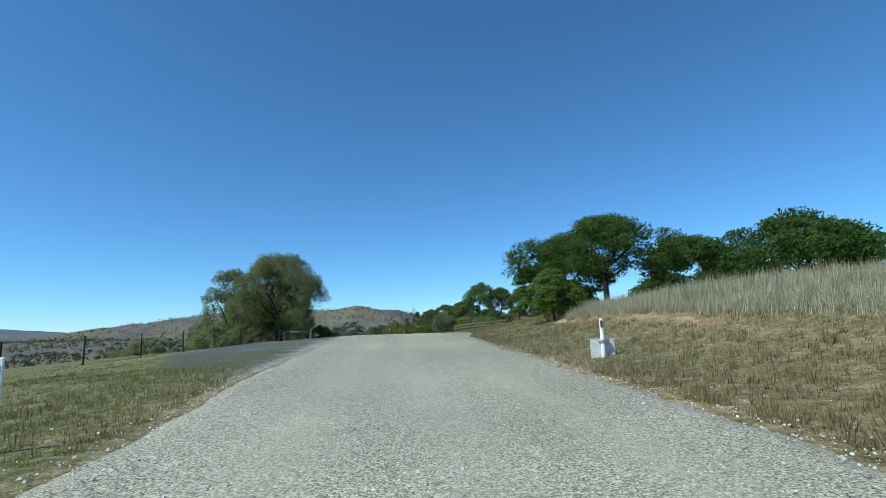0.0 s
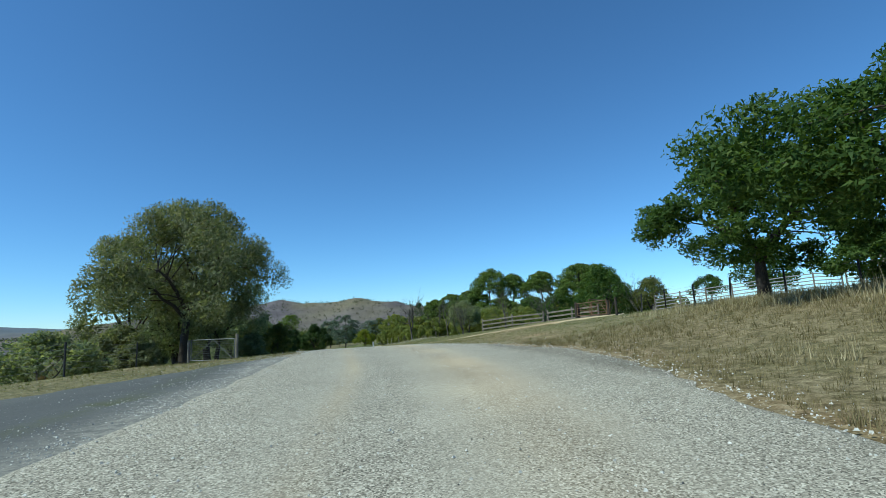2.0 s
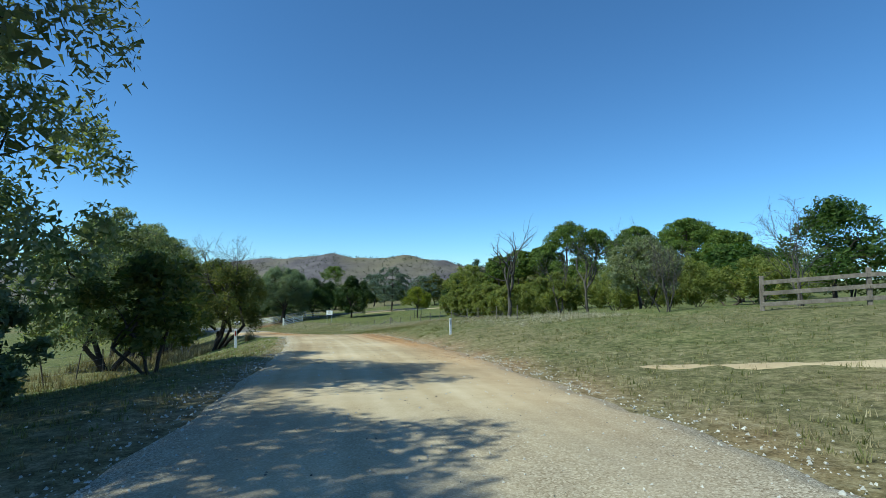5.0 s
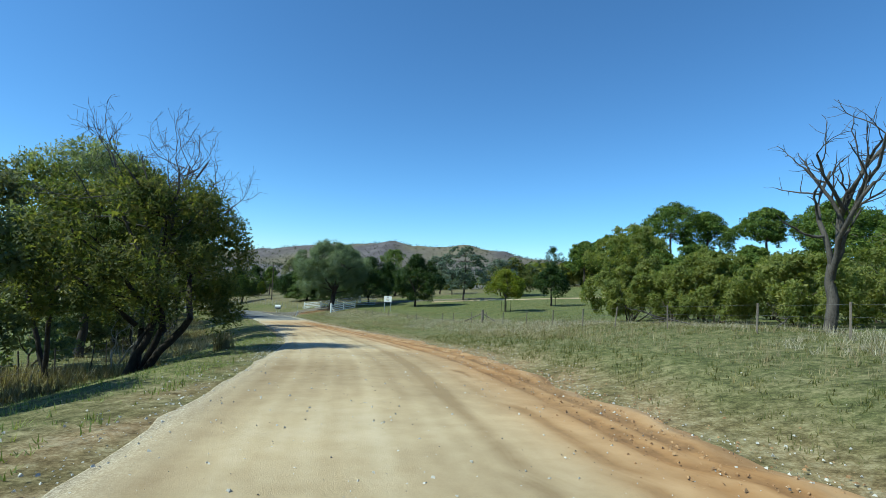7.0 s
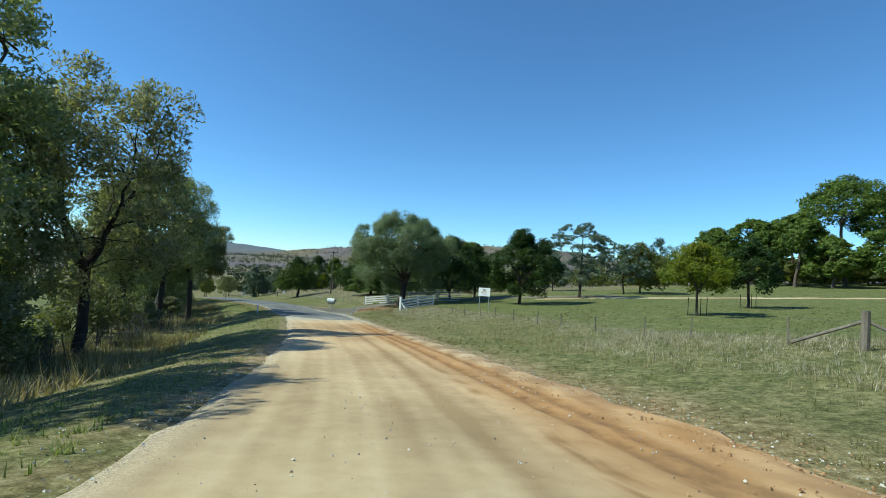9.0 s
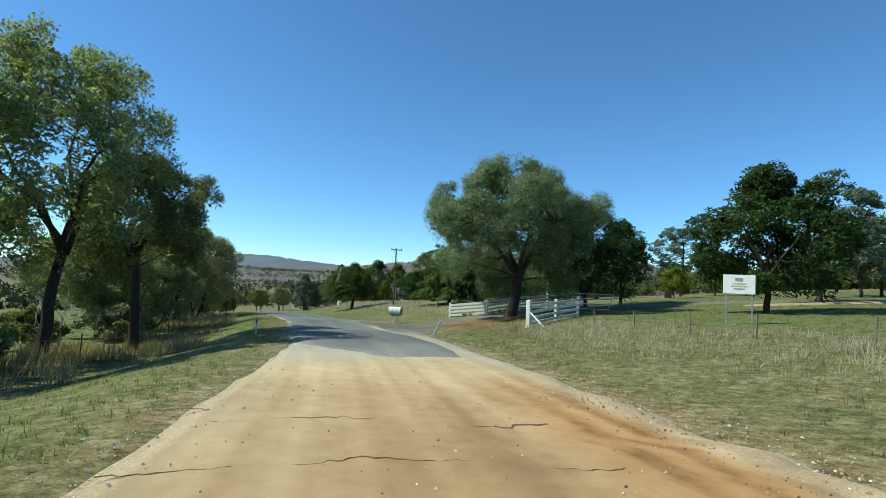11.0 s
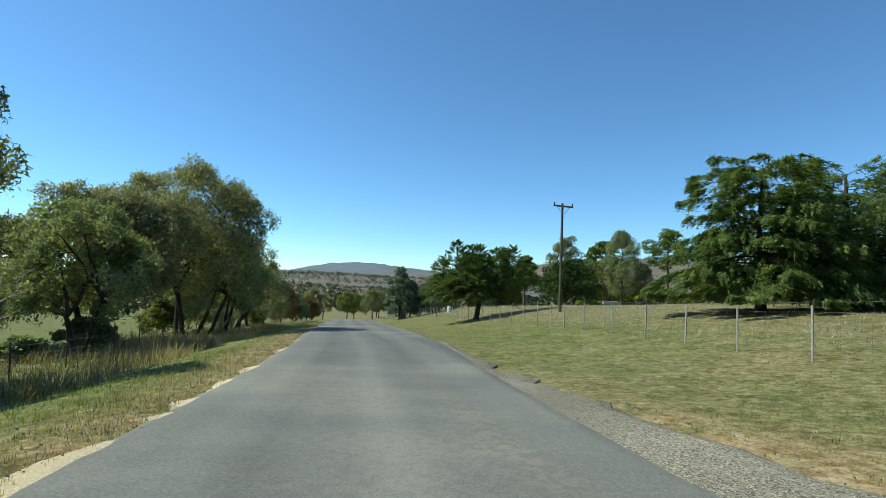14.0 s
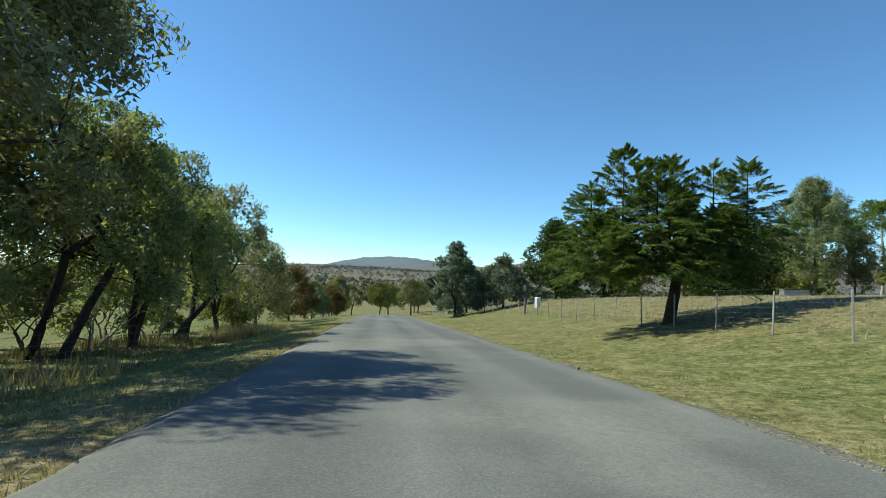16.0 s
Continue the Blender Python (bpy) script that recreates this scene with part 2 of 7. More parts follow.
def ground_material():
    """Short grass, dry straw and bare earth, by the shares stored on the mesh, with paddocks and haze-tinted hills far
    off.
    """
    m, n, l, b = shader("grassland", 0.95, 0.1)
    fine, mid, wide = grain(n, l, 34, 6, 0.8), grain(n, l, 1.3, 6, 0.7), grain(n, l, 0.09, 5, 0.6)
    tuft = grain(n, l, 6.5, 4, 0.7)
    blend = mix(n, l, "MIX", 0.22, mix(n, l, "MIX", 0.5, fine.outputs["Fac"], tuft.outputs["Fac"]), mid.outputs["Fac"])
    green = ramp(n, [(0.42, (0.05, 0.064, 0.02)), (0.5, (0.125, 0.140, 0.046)), (0.58, (0.25, 0.24, 0.10))])
    l.new(blend, green.inputs[0])
    dry = ramp(n, [(0.42, (0.09, 0.073, 0.038)), (0.5, (0.19, 0.155, 0.085)), (0.58, (0.32, 0.265, 0.16))])
    l.new(blend, dry.inputs[0])
    earth = ramp(n, [(0.42, (0.20, 0.12, 0.06)), (0.5, (0.37, 0.24, 0.135)), (0.58, (0.50, 0.40, 0.27))])
    l.new(blend, earth.inputs[0])
    share = n.new("ShaderNodeMath")
    share.operation, share.use_clamp = "ADD", True
    l.new(attribute(n, "dry"), share.inputs[0])
    less = n.new("ShaderNodeMapRange")
    less.inputs[1].default_value, less.inputs[2].default_value = 0.35, 0.7
    less.inputs[3].default_value, less.inputs[4].default_value = -0.35, 0.35
    l.new(mix(n, l, "MIX", 0.5, wide.outputs["Fac"], mid.outputs["Fac"]), less.inputs[0])
    l.new(less.outputs[0], share.inputs[1])
    col = mix(n, l, "MIX", share.outputs[0], green.outputs[0], dry.outputs[0])
    col = mix(n, l, "MIX", attribute(n, "bare"), col, earth.outputs[0])
    # distance haze is put into the hills' purple-grey base colour
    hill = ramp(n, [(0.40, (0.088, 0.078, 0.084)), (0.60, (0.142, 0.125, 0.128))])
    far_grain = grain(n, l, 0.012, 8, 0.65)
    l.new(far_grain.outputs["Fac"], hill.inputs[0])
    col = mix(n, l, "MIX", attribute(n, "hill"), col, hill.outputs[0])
    # farthest land painted blue-grey in place of haze
    col = mix(n, l, "MIX", attribute(n, "haze_tint"), col, (0.125, 0.145, 0.17))
    clump = grain(n, l, 5.5, kind="ShaderNodeTexVoronoi")
    blade = grain(n, l, 23, kind="ShaderNodeTexVoronoi")
    speck = ramp(n, [(0.05, (1.22, 1.22, 1.2)), (0.45, (0.96, 0.96, 0.95)), (0.85, (0.55, 0.56, 0.55))])
    l.new(mix(n, l, "MIX", 0.5, clump.outputs["Distance"], blade.outputs["Distance"]), speck.inputs[0])
    near = n.new("ShaderNodeMath")
    near.operation = "SUBTRACT"
    near.inputs[0].default_value = 0.85
    l.new(attribute(n, "hill"), near.inputs[1])
    col = mix(n, l, "MULTIPLY", near.outputs[0], col, speck.outputs[0])
    l.new(col, b.inputs["Base Color"])
    bump(n, l, b, mix(n, l, "MIX", 0.5, fine.outputs["Fac"], clump.outputs["Distance"]), 0.6, 0.05)
    return m


ROAD = road_material()
ASPHALT = asphalt_material()
OLD_ASPHALT = asphalt_material("worn_asphalt", 0.095)
GRASSLAND = ground_material()
STONE = plain("pale_stone", (0.34, 0.32, 0.28), (0.62, 0.60, 0.55), 6, 0.9)
CLOD = plain("earth_clods", (0.22, 0.115, 0.05), (0.46, 0.30, 0.16), 3, 0.95, relief=0.6)
GREY_STONE = plain("grey_stone", (0.10, 0.097, 0.092), (0.30, 0.29, 0.275), 5, 0.9)
DARK_STONE = plain("dark_stone", (0.05, 0.048, 0.045), (0.16, 0.15, 0.14), 6, 0.9)
GREEN_BLADES = leafy("green_grass", [(0.065, 0.08, 0.025), (0.12, 0.135, 0.045), (0.22, 0.205, 0.09), (0.36, 0.30, 0.165)], 0.7, 0.3, 0.15)
LIME_BLADES = leafy("fresh_grass", [(0.082, 0.119, 0.032), (0.164, 0.211, 0.063), (0.262, 0.290, 0.116), (0.344, 0.326, 0.200)], 0.7, 0.3, 0.15)
STRAW_BLADES = leafy("dry_grass", [(0.15, 0.12, 0.065), (0.25, 0.205, 0.12), (0.36, 0.305, 0.19), (0.50, 0.44, 0.31)], 0.8, 0.25, 0.1)
PALE_BLADES = leafy("bleached_grass", [(0.2, 0.175, 0.125), (0.32, 0.285, 0.215), (0.44, 0.40, 0.31), (0.55, 0.51, 0.41)], 0.8, 0.25, 0.1)
BROWN_BLADES = leafy("brown_grass", [(0.086, 0.075, 0.037), (0.155, 0.129, 0.067), (0.230, 0.190, 0.103), (0.310, 0.265, 0.155)], 0.8, 0.25, 0.1)
GREY_GUM = leafy("gum_leaves", [(0.054, 0.065, 0.033), (0.114, 0.130, 0.064), (0.186, 0.194, 0.110), (0.288, 0.266, 0.193)], 0.66, 0.44)
BRIGHT_GUM = leafy("bright_gum_leaves", [(0.048, 0.074, 0.037), (0.110, 0.150, 0.074), (0.20, 0.243, 0.130), (0.36, 0.39, 0.235)], 0.5, 0.33, 0.36)
DARK_GUM = leafy("dark_gum_leaves", [(0.066, 0.09, 0.048), (0.14, 0.172, 0.093), (0.245, 0.27, 0.158), (0.38, 0.35, 0.25)], 0.66, 0.48)
BROWN_GUM = leafy("brownish_gum_leaves", [(0.072, 0.08, 0.049), (0.152, 0.16, 0.096), (0.258, 0.25, 0.162), (0.37, 0.333, 0.258)], 0.66, 0.46)
LOCUST = leafy("feathery_leaves", [(0.019, 0.040, 0.009), (0.045, 0.084, 0.018), (0.083, 0.128, 0.029), (0.141, 0.174, 0.044)], 0.66, 0.46)
LIME = leafy("yellow_green_leaves", [(0.06, 0.09, 0.012), (0.12, 0.155, 0.02), (0.20, 0.215, 0.03), (0.30, 0.27, 0.05)], 0.55, 0.56)
SCRUB = leafy("scrub_leaves", [(0.040, 0.061, 0.022), (0.089, 0.113, 0.036), (0.157, 0.163, 0.054), (0.244, 0.213, 0.089)], 0.6, 0.51)
NEEDLES = leafy("pine_needles", [(0.024, 0.05, 0.012), (0.068, 0.11, 0.022), (0.14, 0.185, 0.036), (0.22, 0.26, 0.055)], 0.6, 0.36)
CEDAR = leafy("cedar_needles", [(0.03, 0.058, 0.02), (0.075, 0.118, 0.036), (0.145, 0.19, 0.055), (0.235, 0.27, 0.085)], 0.66, 0.38)
BUSH_LEAF = leafy("bush_leaves", [(0.066, 0.095, 0.027), (0.148, 0.18, 0.048), (0.25, 0.265, 0.078), (0.34, 0.32, 0.12)], 0.6, 0.51)
BUSH_GREEN = leafy("fresh_bush_leaves", [(0.032, 0.06, 0.014), (0.08, 0.128, 0.028), (0.15, 0.20, 0.046), (0.22, 0.26, 0.075)], 0.6, 0.45)
BLUE_CEDAR = leafy("blue_grey_needles", [(0.034, 0.055, 0.04), (0.078, 0.112, 0.084), (0.145, 0.18, 0.145), (0.215, 0.245, 0.205)], 0.6, 0.36)
OAK = leafy("dark_broad_leaves", [(0.012, 0.026, 0.008), (0.026, 0.05, 0.013), (0.05, 0.08, 0.02), (0.09, 0.11, 0.035)], 0.45, 0.41)
RUSSET = leafy("russet_leaves", [(0.05, 0.034, 0.018), (0.10, 0.066, 0.03), (0.16, 0.105, 0.045), (0.22, 0.16, 0.075)], 0.6, 0.46)
FAR_LEAF = leafy("far_leaves", [(0.028, 0.038, 0.022), (0.05, 0.062, 0.034), (0.078, 0.088, 0.05), (0.11, 0.115, 0.07)], 0.8, 0.1, 0.05)
DARK_BARK = plain("dark_bark", (0.02, 0.016, 0.013), (0.075, 0.06, 0.048), 5, 0.95, relief=0.9, stretch=(1, 1, 0.25))
BROWN_BARK = plain("brown_bark", (0.045, 0.034, 0.026), (0.15, 0.12, 0.09), 5, 0.95, relief=0.9, stretch=(1, 1, 0.25))
GREY_BARK = plain("grey_dead_wood", (0.04, 0.033, 0.029), (0.14, 0.125, 0.108), 5, 0.9, relief=0.7, stretch=(1, 1, 0.25))
PALE_BARK = plain("pale_gum_bark", (0.20, 0.17, 0.13), (0.50, 0.45, 0.37), 3, 0.85, relief=0.5, stretch=(1, 1, 0.25))
WEATHERED = plain("weathered_timber", (0.10, 0.085, 0.068), (0.26, 0.225, 0.185), 6, 0.9, relief=0.6, stretch=(1, 1, 0.3))
BLACK_STEEL = plain("black_steel", (0.012, 0.012, 0.012), (0.04, 0.038, 0.035), 12, 0.6, 0.3)
GALVANISED = plain("galvanised_steel", (0.30, 0.31, 0.32), (0.52, 0.53, 0.54), 9, 0.45, 0.7, 0.1)
PALE_STEEL = plain("dull_pale_steel", (0.24, 0.235, 0.22), (0.42, 0.41, 0.39), 9, 0.7, 0.1, 0.1)
WIRE = plain("wire", (0.11, 0.11, 0.105), (0.20, 0.20, 0.19), 12, 0.6, 0.3, 0.05)
WHITE_PAINT = plain("white_paint", (0.68, 0.68, 0.66), (0.84, 0.84, 0.82), 5, 0.5, 0.0, 0.08)
GREY_PAINT = plain("worn_white_paint", (0.50, 0.51, 0.51), (0.72, 0.73, 0.73), 5, 0.6, 0.0, 0.1)
DRUM_WHITE = plain("scuffed_white_drum", (0.55, 0.55, 0.53), (0.82, 0.82, 0.80), 4, 0.45, 0.0, 0.1)
DRUM_GREY = plain("grey_drum_end", (0.10, 0.10, 0.105), (0.22, 0.22, 0.22), 4, 0.5, 0.2, 0.1)
CONCRETE = plain("pale_concrete", (0.46, 0.45, 0.43), (0.70, 0.69, 0.66), 7, 0.85, 0.0, 0.3)
RED = plain("red_reflector", (0.22, 0.015, 0.012), (0.34, 0.03, 0.02), 20, 0.3)
BROWN_REFLECTOR = plain("dark_reflector", (0.05, 0.02, 0.018), (0.10, 0.04, 0.03), 20, 0.3)
RUST = plain("rusted_steel", (0.09, 0.05, 0.03), (0.22, 0.13, 0.08), 7, 0.9, 0.1, 0.4)
GREY_TEXT = plain("grey_lettering", (0.22, 0.23, 0.24), (0.30, 0.31, 0.32), 30, 0.6)
GOLD_TEXT = plain("tan_lettering", (0.45, 0.38, 0.25), (0.55, 0.47, 0.32), 30, 0.6)
LITTER = leafy("leaf_litter", [(0.12, 0.06, 0.03), (0.22, 0.12, 0.06), (0.32, 0.19, 0.10), (0.42, 0.28, 0.16)], 0.8, 0.1, 0.1)


# ---- mesh tools ----
def mesh(name, verts, faces, smooth=False):
    me = bpy.data.meshes.new(name)
    me.from_pydata([tuple(v) for v in verts] if not isinstance(verts, np.ndarray) else verts.tolist(), [], faces if not isinstance(faces, np.ndarray) else faces.tolist())
    if smooth:
        me.polygons.foreach_set("use_smooth", [True] * len(me.polygons))
    me.update()
    return me


def fast_mesh(name, verts, size):
    """A mesh of loose faces, each with size corners, from an array of their corners."""
    verts = np.ascontiguousarray(verts, np.float32).reshape(-1, 3)
    n = len(verts) // size
    me = bpy.data.meshes.new(name)
    me.vertices.add(len(verts))
    me.vertices.foreach_set("co", verts.ravel())
    me.loops.add(len(verts))
    me.loops.foreach_set("vertex_index", np.arange(len(verts), dtype=np.int32))
    me.polygons.add(n)
    me.polygons.foreach_set("loop_start", np.arange(0, len(verts), size, dtype=np.int32))
    me.update(calc_edges=True)
    return me


def part(name, data, material, parent=None, label="", place=None):
    """Links a bmesh or mesh as one object, under a thing or a part."""
    if isinstance(data, bmesh.types.BMesh):
        me = bpy.data.meshes.new(name)
        data.to_mesh(me)
        data.free()
        data = me
    if material and not data.materials:
        data.materials.append(material)
    ob = new(name, data)
    if parent:
        ob.parent = parent
    if place is not None:
        ob.matrix_basis = place
    if label:
        tagged(ob, label)
    return ob


def thing(name, x, y, label, category, group="", z=None, turn=0.0, kind=""):
    e = new(name)
    e.empty_display_size = 0.2
    e.matrix_basis = Matrix.LocRotScale((x, y, ground_at(x, y) if z is None else z), Euler((0, 0, turn)), None)
    return tagged(e, label, category, group, kind)


def box(w, d, h, at=(0, 0, 0), bevel=0.0, m=None):
    bm = bmesh.new()
    bmesh.ops.create_cube(bm, size=1, matrix=(m or Matrix.Identity(4)) @ Matrix.Translation(at) @ Matrix.Diagonal((w, d, h, 1)))
    if bevel:
        bmesh.ops.bevel(bm, geom=bm.edges[:], offset=bevel, segments=1, affect="EDGES")
    return bm


def rod(a, b, r0, r1=None, sides=8):
    """A tapered round bar from a to b."""
    a, b = Vector(a), Vector(b)
    bm = bmesh.new()
    bmesh.ops.create_cone(bm, cap_ends=True, segments=sides, radius1=r0, radius2=r0 if r1 is None else r1, depth=(b - a).length,
                          matrix=Matrix.Translation((a + b) / 2) @ (b - a).to_track_quat("Z", "Y").to_matrix().to_4x4())
    return bm


def plank(a, b, width, thick, bevel=0.006):
    """A board on edge from a to b, width upright."""
    a, b = Vector(a), Vector(b)
    ax = (b - a).normalized()
    side = ax.cross(Vector((0, 0, 1))).normalized()
    up = side.cross(ax)
    m = Matrix.Translation((a + b) / 2) @ Matrix((ax, side, up)).transposed().to_4x4()
    return box((b - a).length, thick, width, bevel=bevel, m=m)


def tubes(lines, full=6):
    """One mesh's corners and faces for many tapered limbs: each a list of points and radii."""
    vs, fs, base = [], [], 0
    for pts, radii in lines:
        pts, radii = np.asarray(pts, float), np.asarray(radii, float)
        sides = full if radii[0] > 0.035 else 3
        way = np.gradient(pts, axis=0)
        way /= np.linalg.norm(way, axis=1)[:, None] + 1e-9
        ref = np.where(np.abs(way[:, 2:3]) > 0.9, np.array([[1.0, 0, 0]]), np.array([[0, 0, 1.0]]))
        u = np.cross(way, ref)
        u /= np.linalg.norm(u, axis=1)[:, None] + 1e-9
        v = np.cross(way, u)
        ang = np.arange(sides) * 2 * np.pi / sides
        ring = pts[:, None] + radii[:, None, None] * (np.cos(ang)[None, :, None] * u[:, None] + np.sin(ang)[None, :, None] * v[:, None])
        vs.append(ring.reshape(-1, 3))
        for i in range(len(pts) - 1):
            for k in range(sides):
                q = (k + 1) % sides
                fs.append((base + i * sides + k, base + i * sides + q, base + (i + 1) * sides + q, base + (i + 1) * sides + k))
        base += len(pts) * sides
    return np.vstack(vs), fs


# ---- trees ----
def blades(rng, centres, length, width, droop, corners=3, facing=None):
    """Leaves as narrow pointed faces, turned at random, hanging by droop."""
    n = len(centres)
    way = rng.normal(size=(n, 3))
    way[:, 2] = way[:, 2] * 0.6 - droop
    way /= np.linalg.norm(way, axis=1)[:, None]
    side = np.cross(way, rng.normal(size=(n, 3)) if facing is None else facing + rng.normal(size=(n, 3)) * 0.32)
    side /= np.linalg.norm(side, axis=1)[:, None] + 1e-9
    ln = (length * rng.uniform(0.6, 1.35, n))[:, None]
    wd = (width * rng.uniform(0.6, 1.3, n))[:, None]
    a = centres - way * ln * 0.5
    c = centres + way * ln * 0.5
    if corners == 3:
        root = centres - way * ln * 0.42
        return np.stack([root + side * wd * 0.5, c, root - side * wd * 0.5], 1).reshape(-1, 3)
    mid = centres - way * ln * 0.08
    return np.stack([a, mid + side * wd * 0.5, c, mid - side * wd * 0.5], 1).reshape(-1, 3)


SHAPES = {
    # crown's share of the height at its foot, half width by height, clump's flatness, leaf droop
    "gum": (0.22, [0.74, 0.95, 1.0, 0.92, 0.74, 0.4], 0.85, 0.8),
    "dome": (0.16, [0.92, 0.98, 1.0, 0.96, 0.84, 0.5], 0.9, 0.9),
    "tall_gum": (0.24, [0.66, 0.9, 1.0, 0.95, 0.78, 0.4], 0.85, 0.8),
    "spread": (0.30, [0.82, 1.0, 0.97, 0.85, 0.64, 0.25], 0.62, 0.6),
    "pine": (0.45, [0.9, 1.0, 0.96, 0.84, 0.62, 0.3], 0.75, -0.3),
    "oak": (0.13, [0.72, 0.95, 1.0, 0.85, 0.58, 0.16], 0.85, 0.3),
    "flat_cedar": (0.20, [0.7, 0.95, 1.0, 0.95, 0.8, 0.5], 0.6, 0.1),
    "wispy": (0.16, [0.55, 0.8, 1.0, 0.8, 0.6, 0.2], 1.0, 0.5),
    "bush": (0.03, [0.85, 1.0, 0.98, 0.85, 0.62, 0.25], 0.8, 0.2),
}


LOBES = {"gum": 36, "tall_gum": 36, "dome": 44, "spread": 36, "pine": 30, "oak": 36, "flat_cedar": 70, "wispy": 30, "bush": 22}
LOBE_SIZE = {"gum": 0.30, "tall_gum": 0.31, "dome": 0.285, "spread": 0.31, "pine": 0.34, "oak": 0.33, "flat_cedar": 0.21, "wispy": 0.32, "bush": 0.36}


def limb(rng, a, b, r0, r1, steps=6, sway=0.08, sag=0.0):
    a, b = np.asarray(a, float), np.asarray(b, float)
    u = np.linspace(0, 1, steps)[:, None]
    span = np.linalg.norm(b - a)
    off = np.cumsum(rng.normal(size=(steps, 3)), axis=0) * sway * span / steps
    off -= u * off[-1]
    lift = np.zeros((steps, 3))
    lift[:, 2] = np.sin(np.pi * u[:, 0]) * sag * span
    return a + (b - a) * u + off + lift, np.linspace(r0, r1, steps)


def grow(seed, shape, height, radius, leaves, leaf, girth=None, stems=1, clumps=None, lean=(0, 0), bare=0.0, foot=None, gaps=0.0, twigs=1, lobe=None, even=None, fork_at=None, extra=()):
    """Limbs and leaf corners of one tree with its foot at the origin."""
    rng = np.random.default_rng(seed)
    share, prof, flat, droop = SHAPES[shape]
    share = foot if foot is not None else share
    zb = height * share
    crown_h = height - zb
    girth = girth or height * 0.022
    clumps = clumps or LOBES[shape]
    rc0 = max(0.3, radius * (lobe or LOBE_SIZE[shape]))
    # lobes lie evenly over the crown's outside, with some within
    k = np.arange(clumps) + 0.5
    cz = np.clip((k / clumps) ** 0.92 + rng.normal(0, 0.045, clumps), 0.0, 1.0)
    ang = k * 2.39996 + rng.normal(0, 0.35, clumps) + seed
    pr = np.interp(cz, np.linspace(0, 1, len(prof)), prof)
    even = even if even is not None else 0.4 if shape == "dome" else 1.0
    lump = 1 + even * (0.09 * np.sin(ang * 2 + seed) + 0.06 * np.sin(ang * 3 + cz * 5 + seed * 2))
    cr = np.maximum(0, radius * pr * lump - rc0 * 0.72) * rng.uniform(*((0.86, 1.1) if shape == "dome" else (0.82, 1.12)), clumps)
    inner = rng.uniform(size=clumps) < 0.22
    cr = np.where(inner, cr * rng.uniform(0.1, 0.7, clumps), cr)
    top = zb + rc0 * flat * 0.8 + (crown_h - rc0 * flat * 1.75) * cz + rng.normal(0, 0.03 * height, clumps) * (cz < 0.85)
    cen = np.stack([cr * np.cos(ang) + lean[0] * cz, cr * np.sin(ang) + lean[1] * cz, top], 1)
    if len(extra):
        cen = np.concatenate([cen, np.array(extra, float)])
    if gaps:
        cen = cen[rng.uniform(size=len(cen)) > gaps]
    rad = rc0 * rng.uniform(0.75, 1.25, len(cen))
    lines = []
    forks = []
    for k in range(stems):
        a = np.array([0.0, 0, -0.25])
        if stems > 1:
            a[:2] = rng.normal(0, girth * 1.2, 2)
        fork = np.array([rng.normal(0, 0.05 * radius) + lean[0] * 0.3, rng.normal(0, 0.05 * radius) + lean[1] * 0.3, zb + crown_h * rng.uniform(0.02, 0.2)])
        if fork_at:
            fork[2] = fork_at
        if stems > 1:
            fork[:2] += rng.normal(0, radius * 0.22, 2)
        pt, rr = limb(rng, a, fork, girth / (1 if stems == 1 else 1.4), girth * 0.72 / (1 if stems == 1 else 1.4), 7, 0.10)
        rr[0] *= 1.35
        lines.append((pt, rr))
        forks.append(fork)
        if shape in ("pine", "wispy", "flat_cedar"):
            tip = np.array([lean[0] * 0.8, lean[1] * 0.8, height * 0.96])
            lines.append(limb(rng, fork, tip, girth * 0.7, girth * 0.12, 7, 0.06))
            forks += [fork + (tip - fork) * u for u in (0.2, 0.4, 0.6, 0.8)]
    mains = []
    n_main = 5 if shape not in ("flat_cedar", "wispy") else 0
    for k in range(n_main):
        f = forks[k % len(forks)]
        th = 2 * np.pi * k / max(1, n_main) + rng.uniform(-0.4, 0.4)
        end = np.array([np.cos(th) * radius * 0.5 + lean[0] * 0.5, np.sin(th) * radius * 0.5 + lean[1] * 0.5, zb + crown_h * rng.uniform(0.35, 0.75)])
        pt, rr = limb(rng, f, end, girth * 0.5, girth * 0.16, 7, 0.16, 0.05)
        lines.append((pt, rr))
        mains += [pt[i] for i in (2, 4, 6)]
    joints = np.array(mains + forks)
    for c, r in zip(cen, rad):
        low = joints[joints[:, 2] < c[2] + 0.3] if shape != "flat_cedar" else joints
        low = joints if len(low) == 0 else low
        j = low[np.argmin(np.sum((low - c) ** 2, axis=1))]
        lines.append(limb(rng, j, c, girth * 0.16, girth * 0.03, 5, 0.2, 0.06))
        for _ in range(twigs):
            q = c + np.clip(rng.normal(size=3), -1, 1) * r * np.array([0.6, 0.6, 0.55 * flat + 0.1])
            lines.append(limb(rng, c, q, girth * 0.035, girth * 0.012, 3, 0.2))
    # each lobe carries small puffs of leaves on the side that faces out of the crown
    mid = np.array([lean[0] * 0.5, lean[1] * 0.5, zb + crown_h * 0.42])
    outward = (cen - mid) / np.array([radius, radius, crown_h * 0.58])
    outward /= np.linalg.norm(outward, axis=1)[:, None] + 1e-9
    n_puff = 15 if shape != "flat_cedar" else 8
    way = rng.normal(size=(len(cen), n_puff, 3))
    way /= np.linalg.norm(way, axis=2)[:, :, None]
    way = way + outward[:, None] * 0.62 + np.array([0, 0, 0.32 if shape == "dome" else 0.2])
    way /= np.linalg.norm(way, axis=2)[:, :, None] + 1e-9
